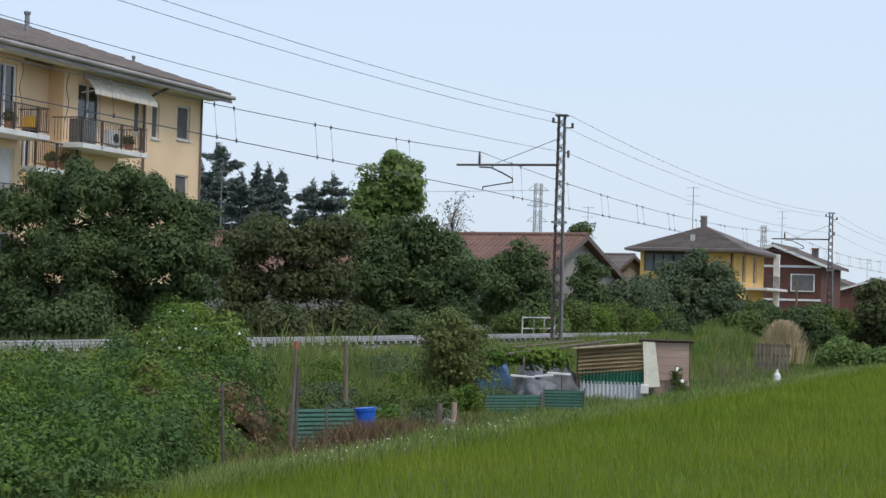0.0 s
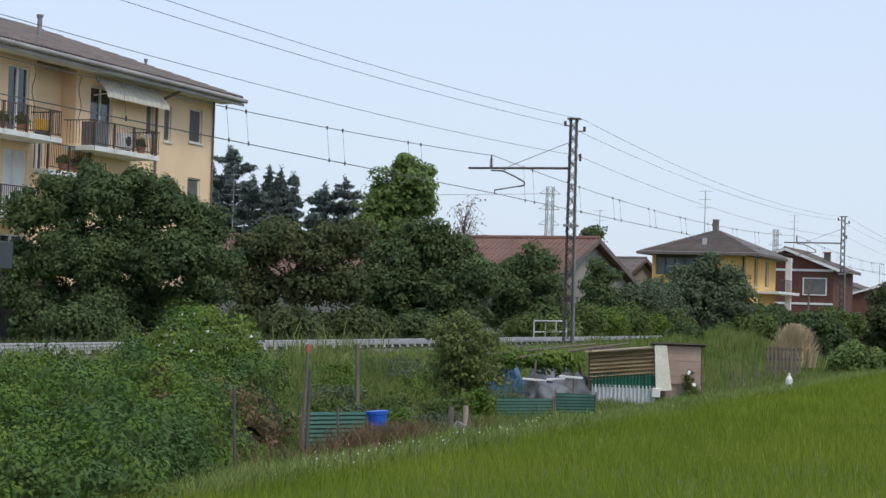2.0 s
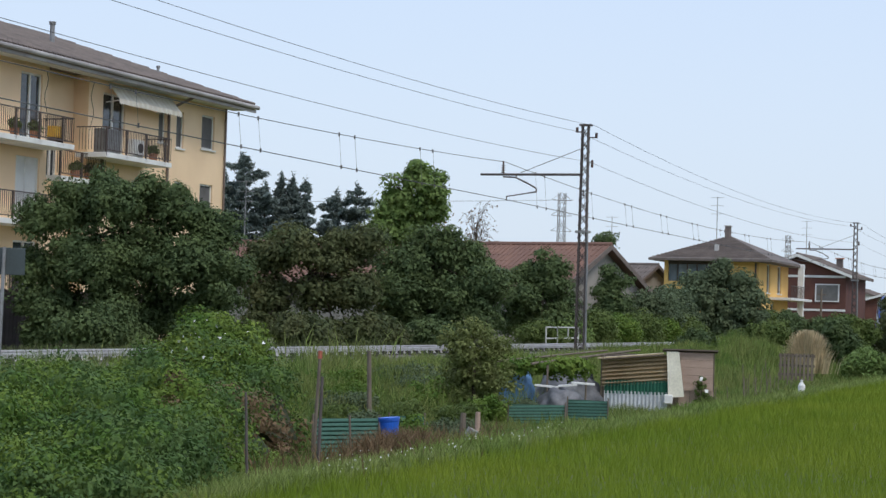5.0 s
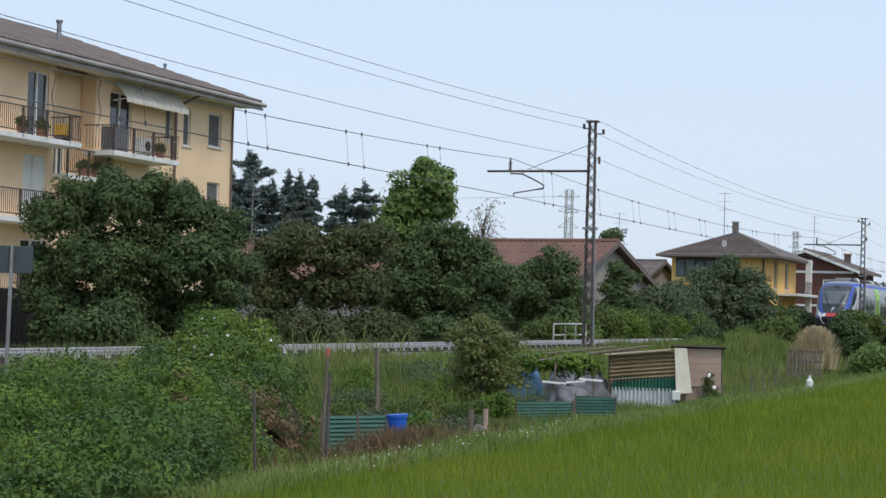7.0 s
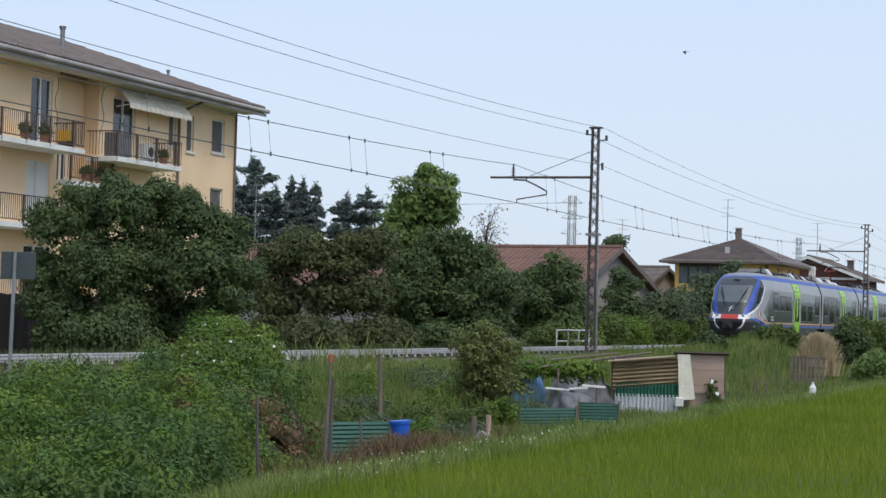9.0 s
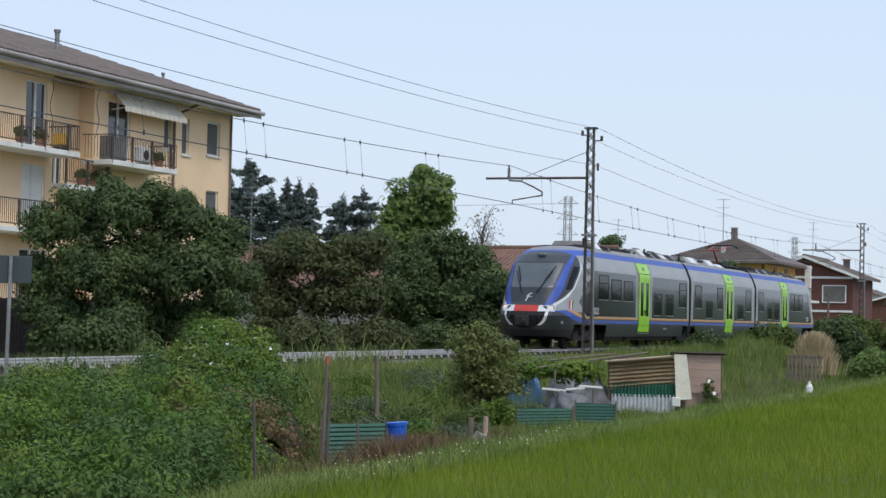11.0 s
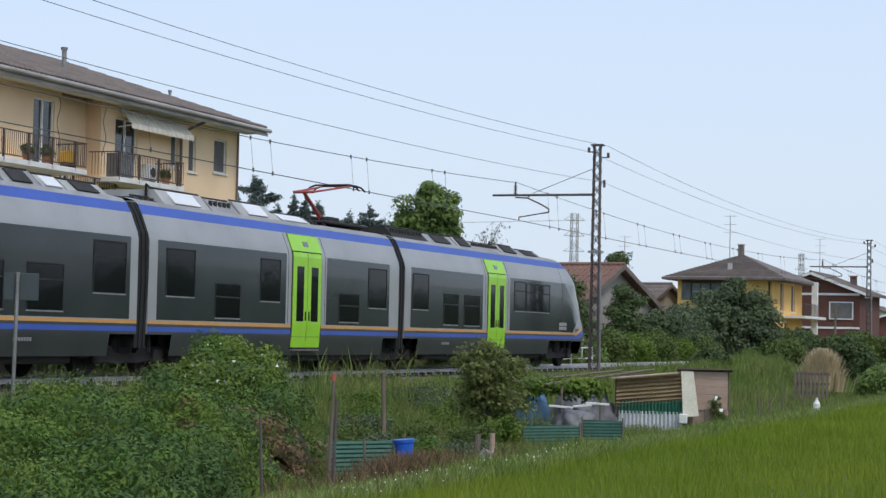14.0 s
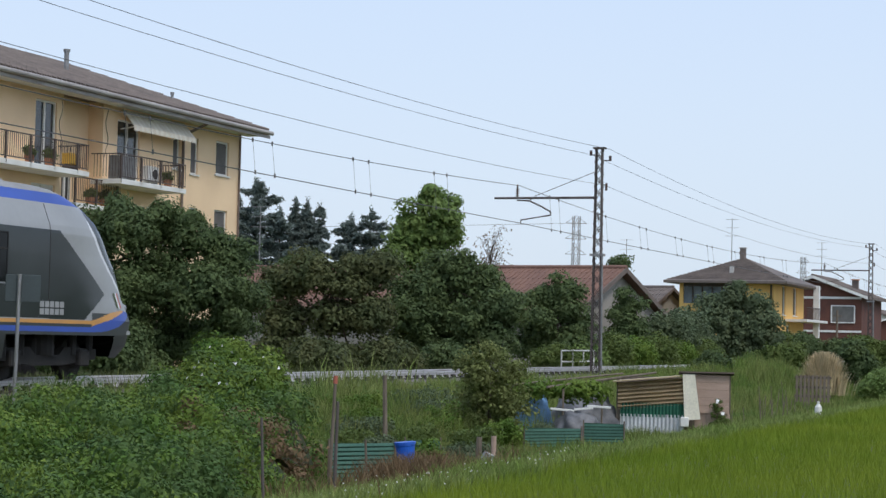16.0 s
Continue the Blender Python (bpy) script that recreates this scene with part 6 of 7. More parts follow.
def thicket_top(x, y):
    """Height of the bramble cover over the bank."""
    r = math.hypot(x, y)
    z = interp(r, ((13, -0.72), (17, -0.48), (22, -0.30), (30, -0.12), (37, 0.02)))
    z += 0.24 * noise.noise(Vector((x * 0.9, y * 0.9, 3))) + 0.62 * abs(noise.noise(Vector((x * 1.5, y * 1.9, 5)))) + 0.2 * abs(noise.noise(Vector((x * 3.7, y * 3.7, 8)))) - 0.14
    z += 0.78 * math.exp(-(((x - 26.6) / 1.3) ** 2 + ((y - 14.3) / 0.42) ** 2))
    z += 0.42 * math.exp(-(((x - 27.0) / 1.8) ** 2 + ((y - 13.35) / 0.8) ** 2))
    z += 0.30 * math.exp(-(((x - 25.2) / 1.2) ** 2 + ((y - 12.0) / 0.6) ** 2))
    return z


def in_thicket(x, y):
    """Cover fades to the ground at the patch's ragged edge: 0 outside, 1 well inside."""
    b = math.degrees(math.atan2(y, x))
    r = math.hypot(x, y)
    wob = 0.7 * noise.noise(Vector((x * 0.6, y * 0.6, 9)))
    edge = interp(r, ((13.5, 30.0), (16, 29.2), (19.5, 27.4), (22, 26.6), (25, 25.0), (28, 24.9), (30, 25.6), (33, 27.0), (37, 29.5))) + wob
    notch = 1 - 0.95 * math.exp(-((r - 20.6) / 1.3) ** 2 - ((b - 26.9) / 1.0) ** 2)
    return notch * min(max((b - edge) / 1.2, 0), 1) * min(max((y - 7.5) / 0.6, 0), 1) * min(max((17.6 - y) / 1.2, 0), 1)


def build_thicket():
    rng = np.random.default_rng(80)
    ob = empty("bramble_thicket", pose(0, 0, 0))
    # sheet below the leaves, coloured near-black as the shade in their gaps
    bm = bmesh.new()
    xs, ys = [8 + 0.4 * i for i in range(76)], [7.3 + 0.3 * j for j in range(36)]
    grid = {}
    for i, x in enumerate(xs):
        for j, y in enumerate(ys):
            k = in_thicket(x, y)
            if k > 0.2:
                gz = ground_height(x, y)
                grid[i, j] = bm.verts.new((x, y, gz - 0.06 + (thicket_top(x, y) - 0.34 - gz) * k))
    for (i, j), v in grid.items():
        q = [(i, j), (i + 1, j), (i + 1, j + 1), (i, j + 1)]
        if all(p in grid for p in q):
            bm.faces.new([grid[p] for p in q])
    part("gap_shade_sheet", bm, mat("bramble_gap_shade", (0.028, 0.04, 0.014), (0.045, 0.038, 0.02), rough=1, scale=2, fine=20, bump=0.8), ob, "near-black sheet painted as the shade between bramble leaves")
    spots = {"foliage": ([], LEAF_VINE, 0.045), "dark_foliage": ([], LEAF_VINE_DARK, 0.046), "dry_foliage": ([], LEAF_DRY, 0.055), "flowers": ([], WHITE, 0.04)}
    n = 0
    while n < 3700:
        r = 12.5 * (38 / 12.5) ** rng.random()
        b = radians(rng.uniform(23.5, 44))
        x, y = r * math.cos(b), r * math.sin(b)
        if n % 6 == 0:
            x, y = 26.7 + rng.normal() * 1.0, 13.8 + rng.normal() * 0.6
            r = math.hypot(x, y)
        k = in_thicket(x, y)
        if k < 0.05:
            continue
        n += 1
        gz = ground_height(x, y)
        z = gz + (thicket_top(x, y) - gz) * k - 0.42 * rng.random() ** 1.3 + (0.1 * rng.random() if rng.random() < 0.25 else 0)
        patchy = noise.noise(Vector((x * 0.8, y * 0.8, 17)))
        dry = math.exp(-(((x - 23.6) / 2.0) ** 2 + ((y - 11.15) / 0.45) ** 2)) + 0.7 * math.exp(-(((x - 24.3) / 0.9) ** 2 + ((y - 12.4) / 0.3) ** 2))
        kind = "foliage" if patchy + rng.normal() * 0.22 > -0.02 else "dark_foliage"
        if rng.random() < 0.006 + 0.75 * dry:
            kind = "dry_foliage"
        spots[kind][0].append((x, y, z, 0.19 * (0.6 + r / 45) * rng.uniform(0.6, 1.6)))
    for _ in range(40):
        x, y = 26.3 + rng.normal() * 0.7, 13.9 + rng.normal() * 0.4
        if in_thicket(x, y) > 0.5:
            spots["flowers"][0].append((x, y, thicket_top(x, y) + 0.2, 0))
    for name, (pos, m, size) in spots.items():
        pos = np.array(pos)
        rr = np.hypot(pos[:, 0], pos[:, 1])
        rep = 1 if name == "flowers" else 95
        v = unit(rng.normal(size=(len(pos) * rep, 3)) + np.array([0, 0, 0.4]))
        p2 = np.repeat(pos[:, :3], rep, 0) + v * (np.repeat(pos[:, 3], rep) * rng.uniform(0.7, 1.15, len(v)))[:, None] * np.array([1, 1, 0.75])
        nrm = unit(v + rng.normal(size=v.shape) * 0.24 + np.array([0, 0, 0.15]))
        quads(name, leaves_at(rng, p2, nrm, size * (0.75 + np.repeat(rr, rep) / 60), 0.95 if name == "flowers" else 0.8, 0.2, True), m, ob, per=3)["kind"] = "stuff"
    tagged(ob, "sprawling green bramble and bindweed thicket with white flowers", "bush")
    # tall stalks standing out of the thicket and the track edge
    x = np.concatenate([rng.uniform(28, 37, 70), rng.uniform(39, 46, 80)])
    y = np.concatenate([16.5 + rng.uniform(0, 1.5, 70), 18.6 + rng.uniform(0, 0.5, 80)])
    blades("tall_reeds", rng, x, y, 1.0, 0.012, GRASS_TALL, "tall dry grass stalks beside the track", 0.4)


build_plants()
build_board_fence()
build_thicket()


def build_backdrop():
    """Dark wood on the far side of the field, behind the camera: what the train's glass mirrors."""
    bm = bmesh.new()
    pts = [(-260 + 7 * i, -95 - 18 * math.sin(i * 0.21)) for i in range(200)]
    lo = [bm.verts.new((x, y, -0.9)) for x, y in pts]
    hi = [bm.verts.new((x, y + 3 * noise.noise(Vector((x * 0.1, 0, 0))), 9 + 5 * noise.noise(Vector((x * 0.05, 3, 0))) + 3 * noise.noise(Vector((x * 0.21, 7, 0))))) for x, y in pts]
    for i in range(len(pts) - 1):
        bm.faces.new((lo[i], lo[i + 1], hi[i + 1], hi[i]))
    tagged(part("backdrop", bm, LEAF_DARK), "dark green wood far across the rice field", "backdrop", kind="structure")


build_backdrop()

# ---------------------------------------------------------------- allotment
WOOD = mat("weathered_wood", (0.20, 0.16, 0.12), (0.12, 0.095, 0.075), rough=0.95, scale=3, fine=30, bump=0.5, stretch=(6, 6, 0.7))
PLANK = mat("pinkish_board", (0.46, 0.33, 0.26), (0.37, 0.26, 0.2), rough=0.9, scale=2, fine=30, bump=0.3, stretch=(0.7, 4, 4))
CREAM = mat("cream_board", (0.84, 0.79, 0.64), (0.74, 0.69, 0.55), rough=0.85, scale=2, fine=20, bump=0.2)
TAN_SHEET = mat("tan_corrugated", (0.54, 0.43, 0.27), (0.42, 0.32, 0.19), rough=0.7, metal=0.2, scale=1.5, fine=20)
GREEN_SHEET = mat("green_corrugated", (0.06, 0.26, 0.17), (0.045, 0.19, 0.12), rough=0.6, scale=1.5, fine=20)
WHITE_SHEET = mat("white_corrugated", (0.86, 0.88, 0.88), (0.76, 0.78, 0.78), rough=0.6, scale=1.5, fine=20)
NET = mat("shade_net", (0.05, 0.125, 0.085), (0.04, 0.09, 0.06), rough=0.9, scale=3, fine=60)
TEAL_PLASTIC = mat("teal_plastic", (0.13, 0.29, 0.22), (0.09, 0.21, 0.16), rough=0.5, scale=2, fine=20, thin=0.15)
BLUE_PLASTIC = mat("blue_plastic", (0.02, 0.12, 0.55), (0.018, 0.095, 0.45), rough=0.4, scale=2, fine=20, bump=0.05)
TARP = mat("blue_tarpaulin", (0.20, 0.38, 0.66), (0.13, 0.27, 0.50), rough=0.6, scale=4, fine=25, bump=0.4)
TARP_GREY = mat("grey_tarpaulin", (0.17, 0.17, 0.175), (0.08, 0.08, 0.085), rough=0.6, scale=4, fine=25, bump=0.4)
RED_TIP = mat("faded_red", (0.45, 0.13, 0.08), (0.38, 0.11, 0.07), rough=0.8)


def corrugated(u0, u1, z0, z1, along=True, pitch=0.076, depth=0.018, lean=0.0, t=0.003):
    """A corrugated sheet in the local x, z plane; along: the ridges run level."""
    bm = bmesh.new()
    n = int((z1 - z0 if along else u1 - u0) / pitch * 4)
    rows = []
    for i in range(n + 1):
        f = i / n
        d = depth * math.sin(i * math.pi / 2)
        for off in (0,):
            if along:
                z = z0 + (z1 - z0) * f
                rows.append([bm.verts.new((u, d + lean * (z - z0), z)) for u in (u0, u1)])
            else:
                u = u0 + (u1 - u0) * f
                rows.append([bm.verts.new((u, d + lean * (z - z0), z)) for z in (z0, z1)])
    for a, b in zip(rows, rows[1:]):
        bm.faces.new((a[0], a[1], b[1], b[0]))
    bmesh.ops.solidify(bm, geom=list(bm.faces), thickness=t)
    return bm


def build_shed():
    ob = empty("garden_shed", pose(41.94, 12.12, -1.18, 0, 0, -75.5))
    # local x to the far end, y away from the field
    bm = corrugated(0.0, 1.54, 0.74, 1.36, lean=-0.03, pitch=0.088, depth=0.024)
    for v in bm.verts:
        v.co.z += 0.10 * (v.co.x - 0.9)
    part("tan_sheet", bm, TAN_SHEET, ob, "rusty tan corrugated sheet fixed at a rake")
    part("green_sheet", corrugated(0.06, 1.52, 0.50, 0.82, along=False), GREEN_SHEET, ob, "green corrugated sheet")
    part("white_sheet", corrugated(0.06, 1.50, -0.05, 0.56, along=False, pitch=0.09), WHITE_SHEET, ob, "pale corrugated sheet")
    part("board", prism(bmesh.new(), [(1.52, 0.45), (1.88, 0.48), (1.74, 1.5), (1.46, 1.5)], -0.09, -0.06), CREAM, ob, "leaning cream-painted board")
    for k in range(5):
        part("plank", boxed(1.62, 2.52, -0.02, 0.012, 0.62 + 0.175 * k, 0.79 + 0.175 * k, 0.006), PLANK, ob)
    for k in range(3):
        part("plank", boxed(1.74 + 0.27 * k, 2.0 + 0.27 * k, 0.03, 0.055, -0.05, 0.615, 0.006), PLANK, ob)
    for x, h in ((0.0, 1.4), (1.56, 1.5), (2.52, 1.5)):
        part("post", boxed(x - 0.035, x + 0.035, 0.06, 0.13, -0.2, h), WOOD, ob)
    part("roof", beam(bmesh.new(), (2.0, 0.55, 1.49), (2.0, -0.12, 1.55), 1.25, 0.03), mat("roofing_felt", (0.16, 0.12, 0.10), (0.10, 0.08, 0.07), rough=0.95), ob, "thin brown roofing sheet")
    part("roof", beam(bmesh.new(), (-0.12, 0.2, 1.29), (1.4, 0.2, 1.45), 0.72, 0.025), TAN_SHEET, ob, "thin rusty roofing sheet")
    part("side_sheet", boxed(0.0, 0.03, 0.13, 1.2, -0.05, 1.35), WOOD, ob)
    part("back_sheet", boxed(0.03, 2.5, 1.2, 1.23, -0.05, 1.4), WOOD, ob)
    part("stone_block", boxed(1.42, 1.62, -0.14, -0.03, 0.3, 0.52, 0.02), WHITE, ob)
    rng = np.random.default_rng(31)
    cl = empty("climbing_plant", ob.matrix_world @ pose(2.3, -0.14, 0))
    part("stems", rod(rodded((0, 0, -0.1), (-0.05, 0, 0.95), 0.012, 0.006, 5), (0, 0, 0.2), (0.1, 0.02, 0.7), 0.01, 0.005, 5), BARK, cl)
    quads("foliage", clumpy(rng, [(-0.05, 0, 0.72, 0.13, 0.08, 0.24), (0.02, 0, 0.45, 0.17, 0.08, 0.2), (0.1, 0, 0.2, 0.2, 0.1, 0.2)], 60, 30, 0.05, spread=0.09), LEAF_MID, cl, per=3)
    quads("flowers", leaves_at(rng, np.array([[-0.08, -0.12, 0.9], [-0.03, -0.12, 0.86], [0.04, -0.14, 0.6]]), np.array([[0, -1, 0.3]] * 3), np.full(3, 0.09), 1.0), WHITE, cl)
    tagged(cl, "climbing plant with white blossoms against a shed", "climbing plant")
    tagged(ob, "makeshift garden shed of corrugated sheets and boards", "shed")
    for a, b, r, name in (((38.2, 12.6, 0.02), (41.8, 11.2, 0.34), 0.03, 0), ((38.4, 12.3, 0.0), (38.4, 12.3, -1.0), 0.025, 1), ((40.1, 11.95, 0.15), (40.1, 11.95, -1.0), 0.025, 1), ((37.9, 13.3, 0.05), (41.9, 12.0, 0.30), 0.025, 0), ((37.9, 13.3, 0.06), (37.9, 13.3, -1.0), 0.025, 1)):
        tagged(part("trellis_pole", rodded(a, b, r, r * 0.8, 7), WOOD), "thin weathered wooden pole of a vine trellis", "pole", "trellis poles")


def facing(x, y, z):
    """A pose whose local x runs across the line of sight from the field."""
    return pose(x, y, z, 0, 0, math.degrees(math.atan2(y, x)) - 90)


def stake(at, h, r, m, lean=0.0, tip=None, label="weathered wooden stake stuck in the ground", cat="stake"):
    ob = empty("stake", facing(*at))
    part("shaft", rodded((0, 0, -0.2), (lean, 0, h), r, r * 0.8, 8), m, ob)
    if tip:
        part("tip", rodded((lean * 0.95, 0, h * 0.95), (lean * 1.02, 0, h * 1.02), r * 1.15, r * 1.1, 8), tip, ob, "faded red tip")
    tagged(ob, label, cat, "garden stakes")
    return ob


def build_allotment():
    build_shed()
    stake((20.05, 9.18, -0.8), 1.05, 0.022, IRON, 0.02, None, "rusty iron rod stuck in the grass")
    stake((23.3, 10.75, -1.06), 1.5, 0.026, WOOD, 0.06, RED_TIP, "grey wooden fence post with a faded red top")
    stake((30.4, 12.95, -1.06), 1.4, 0.045, WOOD, -0.05, None, "old grey split wooden fence post")
    stake((18.6, 9.35, -0.85), 0.95, 0.018, IRON, -0.05, None, "thin rusty rod beside the brambles")
    stake((28.2, 10.42, -1.0), 0.46, 0.055, WOOD, 0.01, None, "short pale wooden stump")
    stake((28.3, 10.2, -1.0), 0.48, 0.05, PLANK, 0.0, None, "short reddish wooden stump")
    stake((24.6, 10.75, -1.0), 0.55, 0.02, WOOD, -0.04, None, "thin weathered stick by the green sheet")
    rng = random.Random(8)
    for k in range(26):
        f = k / 26
        x, y = 46 + 22 * f + rng.uniform(-0.5, 0.5), 9.9 + 2.6 * f + rng.uniform(-0.5, 0.5)
        stake((x, y, ground_height(x, y)), rng.uniform(0.5, 1.05), 0.011, WOOD, rng.uniform(-0.12, 0.12), None, "thin bean stake in the vegetable plot")
    # barrel on its stand of weeds
    ob = empty("plastic_barrel", facing(24.05, 9.9, -1.08) @ pose(0, 0, 0, 0, -5, 0) @ Matrix.Diagonal((0.57, 0.57, 0.88, 1)))
    bm = bmesh.new()
    prof = [(0.02, -0.001), (0.14, 0.0), (0.155, 0.04), (0.175, 0.25), (0.205, 0.5), (0.235, 0.68), (0.25, 0.7), (0.25, 0.74), (0.2, 0.75)]
    for (r0, z0), (r1, z1) in zip(prof, prof[1:]):
        bmesh.ops.create_cone(bm, cap_ends=False, segments=24, radius1=r0, radius2=r1, depth=z1 - z0, matrix=Matrix.Translation((0, 0, (z0 + z1) / 2)))
    bmesh.ops.create_circle(bm, cap_ends=True, segments=24, radius=0.2, matrix=Matrix.Translation((0, 0, 0.66)))
    bmesh.ops.remove_doubles(bm, verts=bm.verts, dist=0.004)
    part("barrel", bm, BLUE_PLASTIC, ob)
    part("rim", rodded((0, 0, 0.72), (0, 0, 0.755), 0.262, sides=24), BLUE_PLASTIC, ob)
    tagged(ob, "blue plastic water barrel among dry weeds", "barrel")
    # low plastic sheet fences
    for at, w, h, dx in (((24.72, 10.9, -1.07), 0.95, 0.56, 0.0), ((36.2, 11.8, -1.32), 1.15, 0.58, 0.0), ((36.5, 10.82, -1.32), 0.85, 0.7, -0.1), ((29.5, 11.9, -1.05), 0.6, 0.34, 0.0)):
        ob = empty("sheet_fence", facing(*at) @ pose(0, 0, 0, 0, 0, -18 if dx < 0 else 8))
        for k in range(int(h / 0.062)):
            part("slat", beam(bmesh.new(), (-w / 2, 0.006 * math.sin(k * 2.1), 0.03 + 0.062 * k), (w / 2, 0.006 * math.sin(k * 1.3 + 1), 0.03 + 0.062 * k + 0.03 * w), 0.012, 0.04), TEAL_PLASTIC, ob)
        part("backing_net", boxed(-w / 2, w / 2, 0.022, 0.03, 0, h), NET, ob, "dark green shading net")
        for x in (-w / 2, w / 2):
            part("stake", rodded((x, -0.03, -0.2), (x, -0.03, h + 0.06), 0.015, sides=6), WOOD, ob)
        tagged(ob, "low green slatted plastic garden fence", "fence", "sheet fences")
    # covered heaps
    for at, w, h, m, lab, sd in (((39.35, 13.3, -0.9), 0.4, 0.86, TARP, "blue tarpaulin draped over a garden heap", 1), ((41.9, 12.9, -0.95), 0.75, 0.95, TARP_GREY, "dark grey plastic sheet draped over a heap", 2), ((38.3, 11.95, -1.0), 0.5, 0.55, TARP_GREY, "dark covered rubbish heap in the garden", 3)):
        bm = bmesh.new()
        bmesh.ops.create_icosphere(bm, subdivisions=4, radius=1)
        for v in bm.verts:
            q = noise.noise(v.co * 2.3 + Vector((sd * 7, 0, 0))) * 0.25 + noise.noise(v.co * 6 + Vector((sd, 3, 0))) * 0.08
            v.co = Vector((v.co.x * w * (1 + q), v.co.y * w * (1 + q), max(v.co.z, -0.05) * h * (1 + q)))
        for f in bm.faces:
            f.smooth = True
        ob = part("draped_tarpaulin", bm, m)
        ob.matrix_world = facing(*at)
        tagged(ob, lab, "tarpaulin")
    for k, (dx, dz, a, w) in enumerate(((-0.35, 0.42, 4, 0.5), (0.1, 0.45, -6, 0.4), (0.42, 0.5, 3, 0.5))):
        ob = part("white_board", boxed(-w / 2, w / 2, -0.05, 0.05, -0.02, 0.025, 0.006), WHITE)
        ob.matrix_world = facing(38.25, 11.9, -0.98 + dz + 0.12) @ pose(dx, 0, 0, 0, a, 0)
        tagged(ob, "pale board lying on a covered heap", "board", "loose boards")
    # bucket-like white object by the stumps
    ob = part("metal_tray", boxed(-0.1, 0.1, -0.03, 0.03, 0, 0.16, 0.012), GALV)
    ob.matrix_world = facing(28.15, 10.3, -0.98) @ pose(0.02, 0, 0.05, 0, 25, 0)
    tagged(ob, "dented grey metal tray leaning on a stump", "tray")
    ob = empty("white_canister", facing(49.2, 8.85, -0.85))
    part("body", rod(rodded((0, 0, 0), (0, 0, 0.3), 0.09, sides=16), (0, 0, 0.3), (0, 0, 0.4), 0.09, 0.03, 16), WHITE, ob)
    part("cap", rodded((0, 0, 0.4), (0, 0, 0.45), 0.035, sides=12), WHITE, ob)
    tagged(ob, "white plastic canister on the field edge", "canister")
    # pallet gate by the pampas grass
    ob = empty("pallet_gate", facing(63.9, 11.7, -0.85))
    for k in range(9):
        part("slat", boxed(-0.55 + 0.13 * k, -0.47 + 0.13 * k, -0.02, 0.02, 0, 0.9), WOOD, ob)
    for z in (0.15, 0.45, 0.78):
        part("rail", boxed(-0.58, 0.62, 0.022, 0.05, z, z + 0.08), WOOD, ob)
    tagged(ob, "grey slatted pallet used as a gate", "gate")
    ob = empty("pampas_grass", pose(74.0, 13.1, -0.85))
    rng2 = np.random.default_rng(90)
    n = 2600
    a, rr = rng2.uniform(0, 6.283, n), np.abs(rng2.normal(size=n)) * 0.36
    base = np.stack([rr * np.cos(a), rr * np.sin(a), np.zeros(n)], 1)
    h = (rng2.uniform(0.95, 1.72, n) * (1 - 0.45 * np.minimum(rr / 0.8, 1) ** 2))[:, None]
    out = np.stack([np.cos(a), np.sin(a), np.zeros(n)], 1) * (0.25 + rr[:, None]) * h * 0.32
    mid = base + out * 0.45 + np.array([0, 0, 1]) * h * 0.72
    tip = base + out + np.array([0, 0, 1]) * h
    s = np.stack([-np.sin(a), np.cos(a), np.zeros(n)], 1) * 0.022
    quads("blades", np.stack([base - s, base + s, mid + s, mid - s, mid - s, mid + s, tip + s * 0.4, tip - s * 0.4], 1).reshape(-1, 3), STRAW, ob)
    tagged(ob, "round clump of straw-coloured pampas grass", "grass")
    # sign seen from behind, beside the track
    ob = empty("track_sign", facing(27.0, 18.3, -0.5))
    part("pole", rodded((0, 0, -0.2), (0.03, 0, 2.42), 0.032, sides=10), GALV, ob)
    part("panel", boxed(-0.2, 0.38, 0.035, 0.055, 1.95, 2.41, 0.008), mat("sign_back", (0.05, 0.066, 0.068), (0.04, 0.052, 0.054), rough=0.6), ob, "grey-green sign panel seen from behind")
    part("bracket", boxed(-0.15, 0.3, 0.056, 0.08, 2.15, 2.2), GALV, ob)
    tagged(ob, "grey trackside sign on a pole seen from behind", "sign")
    ob = empty("railing_frame", pose(78.0, 25.1, -0.45, 0, 0, 0))
    for x in (0, 1.6, 3.2, 4.8):
        part("upright", rodded((x, 0, 0), (x, 0, 1.05), 0.035, sides=8), CONCRETE, ob)
    for z in (0.55, 1.03):
        part("rail", rodded((0, 0, z), (4.8, 0, z), 0.035, sides=8), CONCRETE, ob)
    tagged(ob, "white tubular safety railing beside the track", "railing")
    ob = empty("utility_pole", pose(150.0, 25.6, -0.5))
    part("pole", rodded((0, 0, -0.1), (0, 0, 4.4), 0.1, 0.08, 10), WOOD, ob)
    part("crossbar", boxed(-0.05, 0.05, -0.35, 0.35, 3.9, 4.0), WOOD, ob)
    tagged(ob, "dark wooden utility pole beside the track", "pole")
    # dry weeds and wild flowers
    x = np.concatenate([23.7 + rng2.normal(size=1700) * 0.5, rng2.uniform(19, 27, 700), 22.6 + rng2.normal(size=900) * 0.35])
    y = np.concatenate([9.75 + rng2.normal(size=1700) * 0.25, 9.6 + rng2.normal(size=700) * 0.6, 9.35 + rng2.normal(size=900) * 0.22])
    blades("dry_weeds", rng2, x, y, 0.44, 0.007, LEAF_DRY, "dry reddish-brown weeds in the plot", 0.6)
    n = 160
    x = rng2.uniform(18, 30, n)
    y = 8.5 + rng2.normal(size=n) * 0.25 + (x - 18) * 0.03
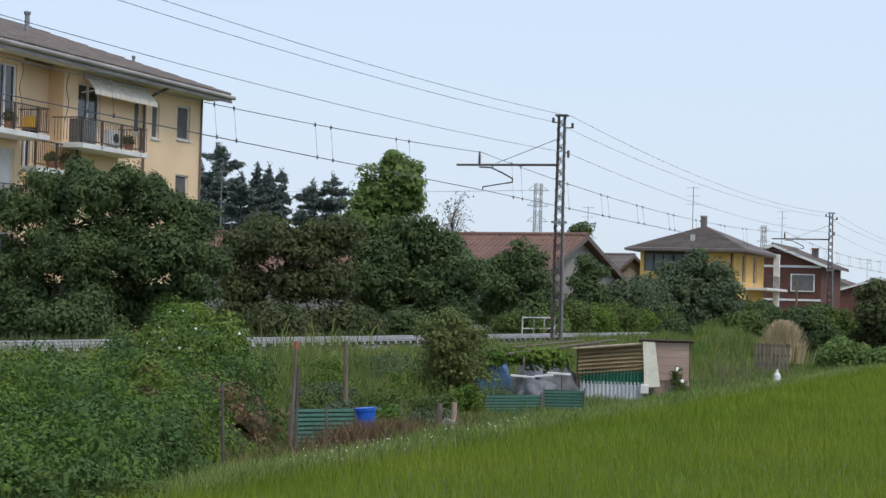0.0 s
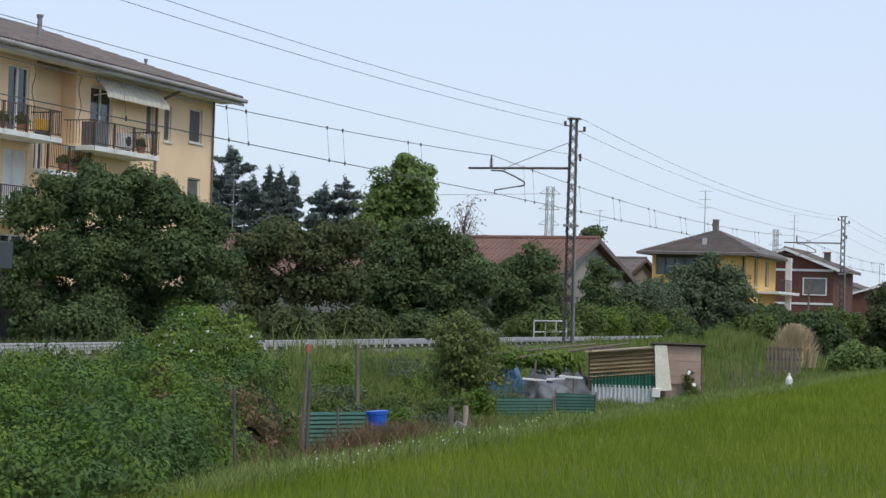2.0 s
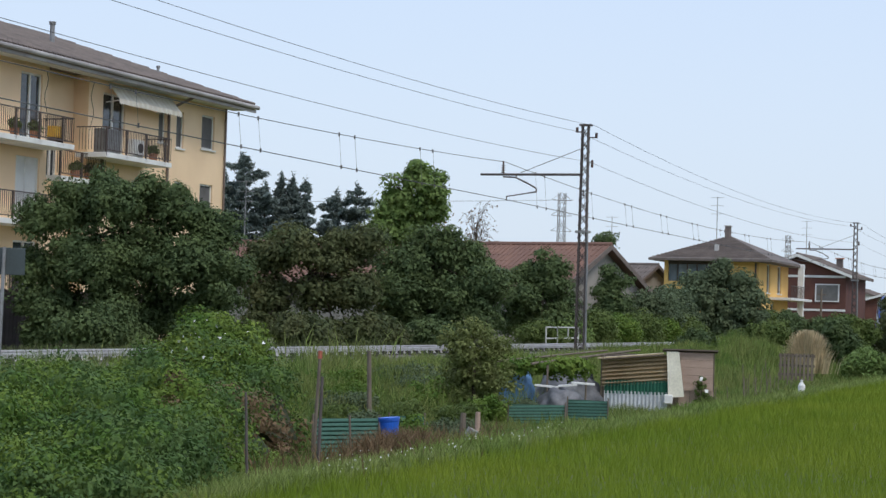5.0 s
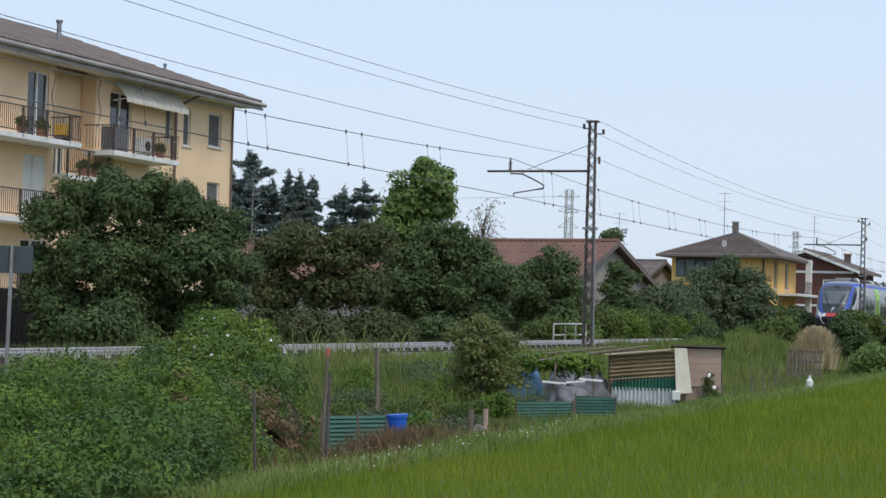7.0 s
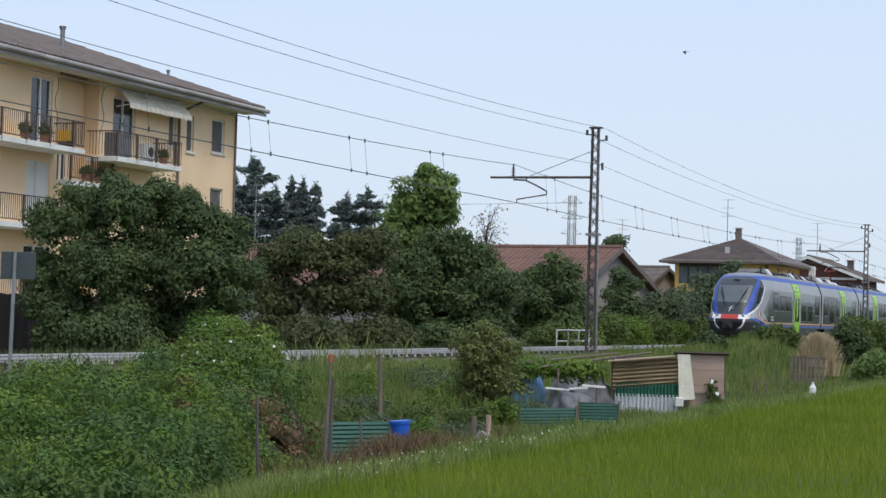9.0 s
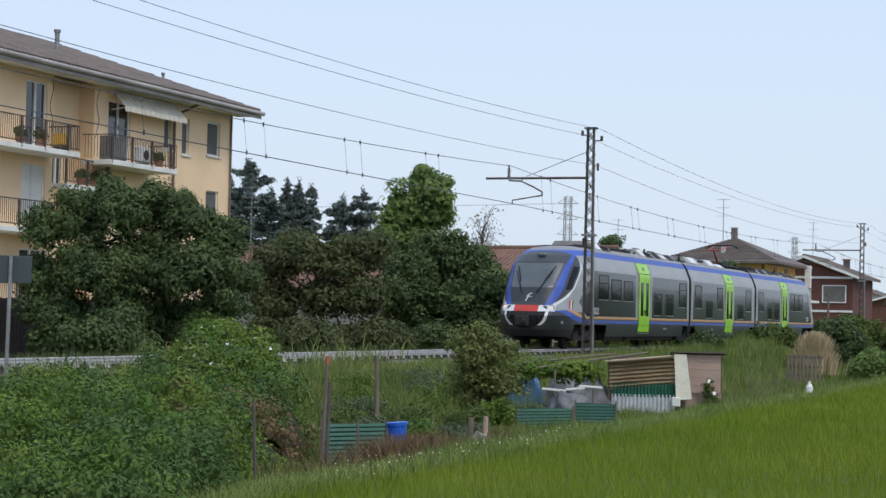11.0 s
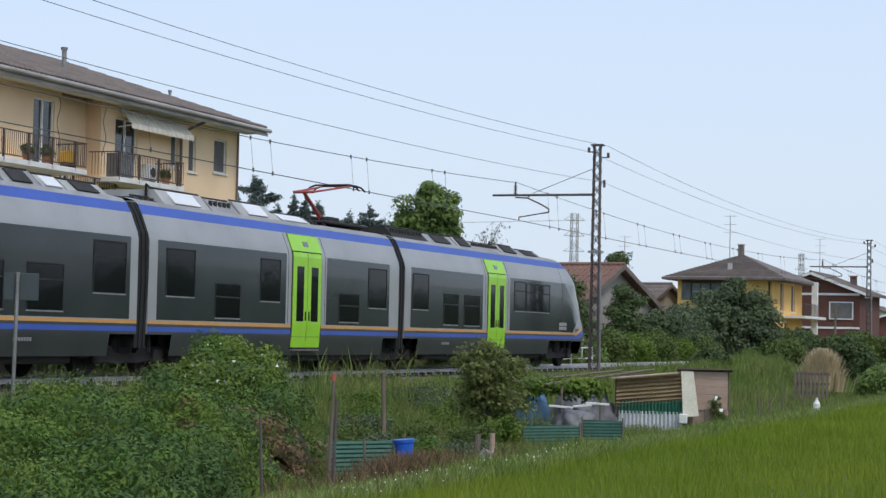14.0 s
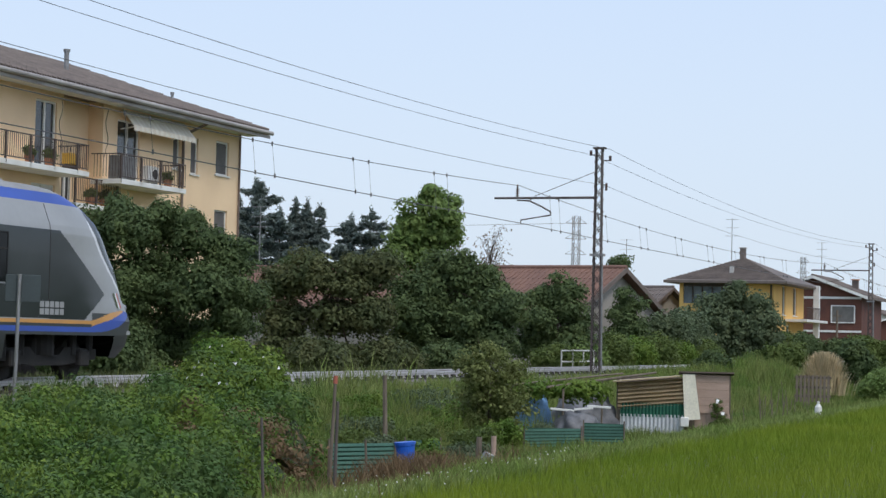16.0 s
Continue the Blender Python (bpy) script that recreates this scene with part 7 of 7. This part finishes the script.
    z = np.array([ground_height(p, q) for p, q in zip(x, y)]) + rng2.uniform(0.12, 0.26, n)
    pos = np.stack([x, y, z], 1)
    fl = quads("wild_flowers", leaves_at(rng2, pos, unit(rng2.normal(size=(n, 3)) * 0.4 + np.array([-0.6, -0.3, 0.6])), 0.02, 1.0), WHITE)
    tagged(fl, "tiny white wild flowers in the verge", "flowers", kind="stuff")


build_allotment()


# ---------------------------------------------------------------- bird
def build_bird():
    ob = empty("bird", pose(94.7, 7.4, 12.4))
    bm = bmesh.new()
    bmesh.ops.create_uvsphere(bm, u_segments=12, v_segments=8, radius=1)
    for v in bm.verts:
        v.co = Vector((v.co.x * 0.035, v.co.y * 0.11, v.co.z * 0.035))
    dark = mat("dark_feathers", (0.035, 0.033, 0.035), (0.02, 0.02, 0.022), rough=0.8, bump=0)
    part("body", bm, dark, ob)
    part("tail", prism(bmesh.new(), [(-0.03, -0.006), (0.03, -0.006), (0.03, 0.006), (-0.03, 0.006)], -0.2, -0.09), dark, ob)
    wings = []
    for s in (-1, 1):
        bm = bmesh.new()
        top = [bm.verts.new((s * x, y, 0.006)) for x, y in ((0.02, 0.05), (0.12, 0.07), (0.21, -0.02), (0.1, -0.03), (0.02, -0.04))]
        low = [bm.verts.new((v.co.x, v.co.y, -0.004)) for v in top]
        bm.faces.new(top)
        bm.faces.new(low[::-1])
        for i in range(5):
            bm.faces.new((top[i], low[i], low[(i + 1) % 5], top[(i + 1) % 5]))
        bmesh.ops.recalc_face_normals(bm, faces=bm.faces)
        wings.append((part("wing", bm, dark, ob), s))
    tagged(ob, "small dark bird flying over the houses", "bird")
    return ob, wings


BIRD, WINGS = build_bird()


SPEED = 16.0


def motions():
    walk(TRAIN, [(t, pose(39.2 - SPEED * (t - 12.5), TRACK_Y, 0)) for t in (0.0, 4.0, 8.0, 12.0, 16.0)])
    turn = math.degrees(SPEED / 0.42)
    for axle, x in WHEELSETS:
        walk(axle, [(k / FPS, pose(x, 0, 0.422, 0, -turn * k / FPS, 0)) for k in range(16 * FPS + 1)])
    walk(BIRD, [(0.0, pose(94.7, 7.4, 12.4)), (6.9, pose(94.4, 11.0, 12.3)), (7.5, pose(93.7, 15.6, 11.4)), (8.0, pose(93.5, 16.9, 10.5)),
                (8.5, pose(93.1, 19.1, 12.3)), (9.0, pose(92.1, 23.3, 14.6)), (9.6, pose(90.2, 29.7, 18.8)), (16.0, pose(82.1, 47.9, 34.8))])
    for wing, s in WINGS:
        walk(wing, [(0.1 * k, pose(0, 0, 0, 0, s * 28 * (-1) ** k, 0)) for k in range(161)])


motions()
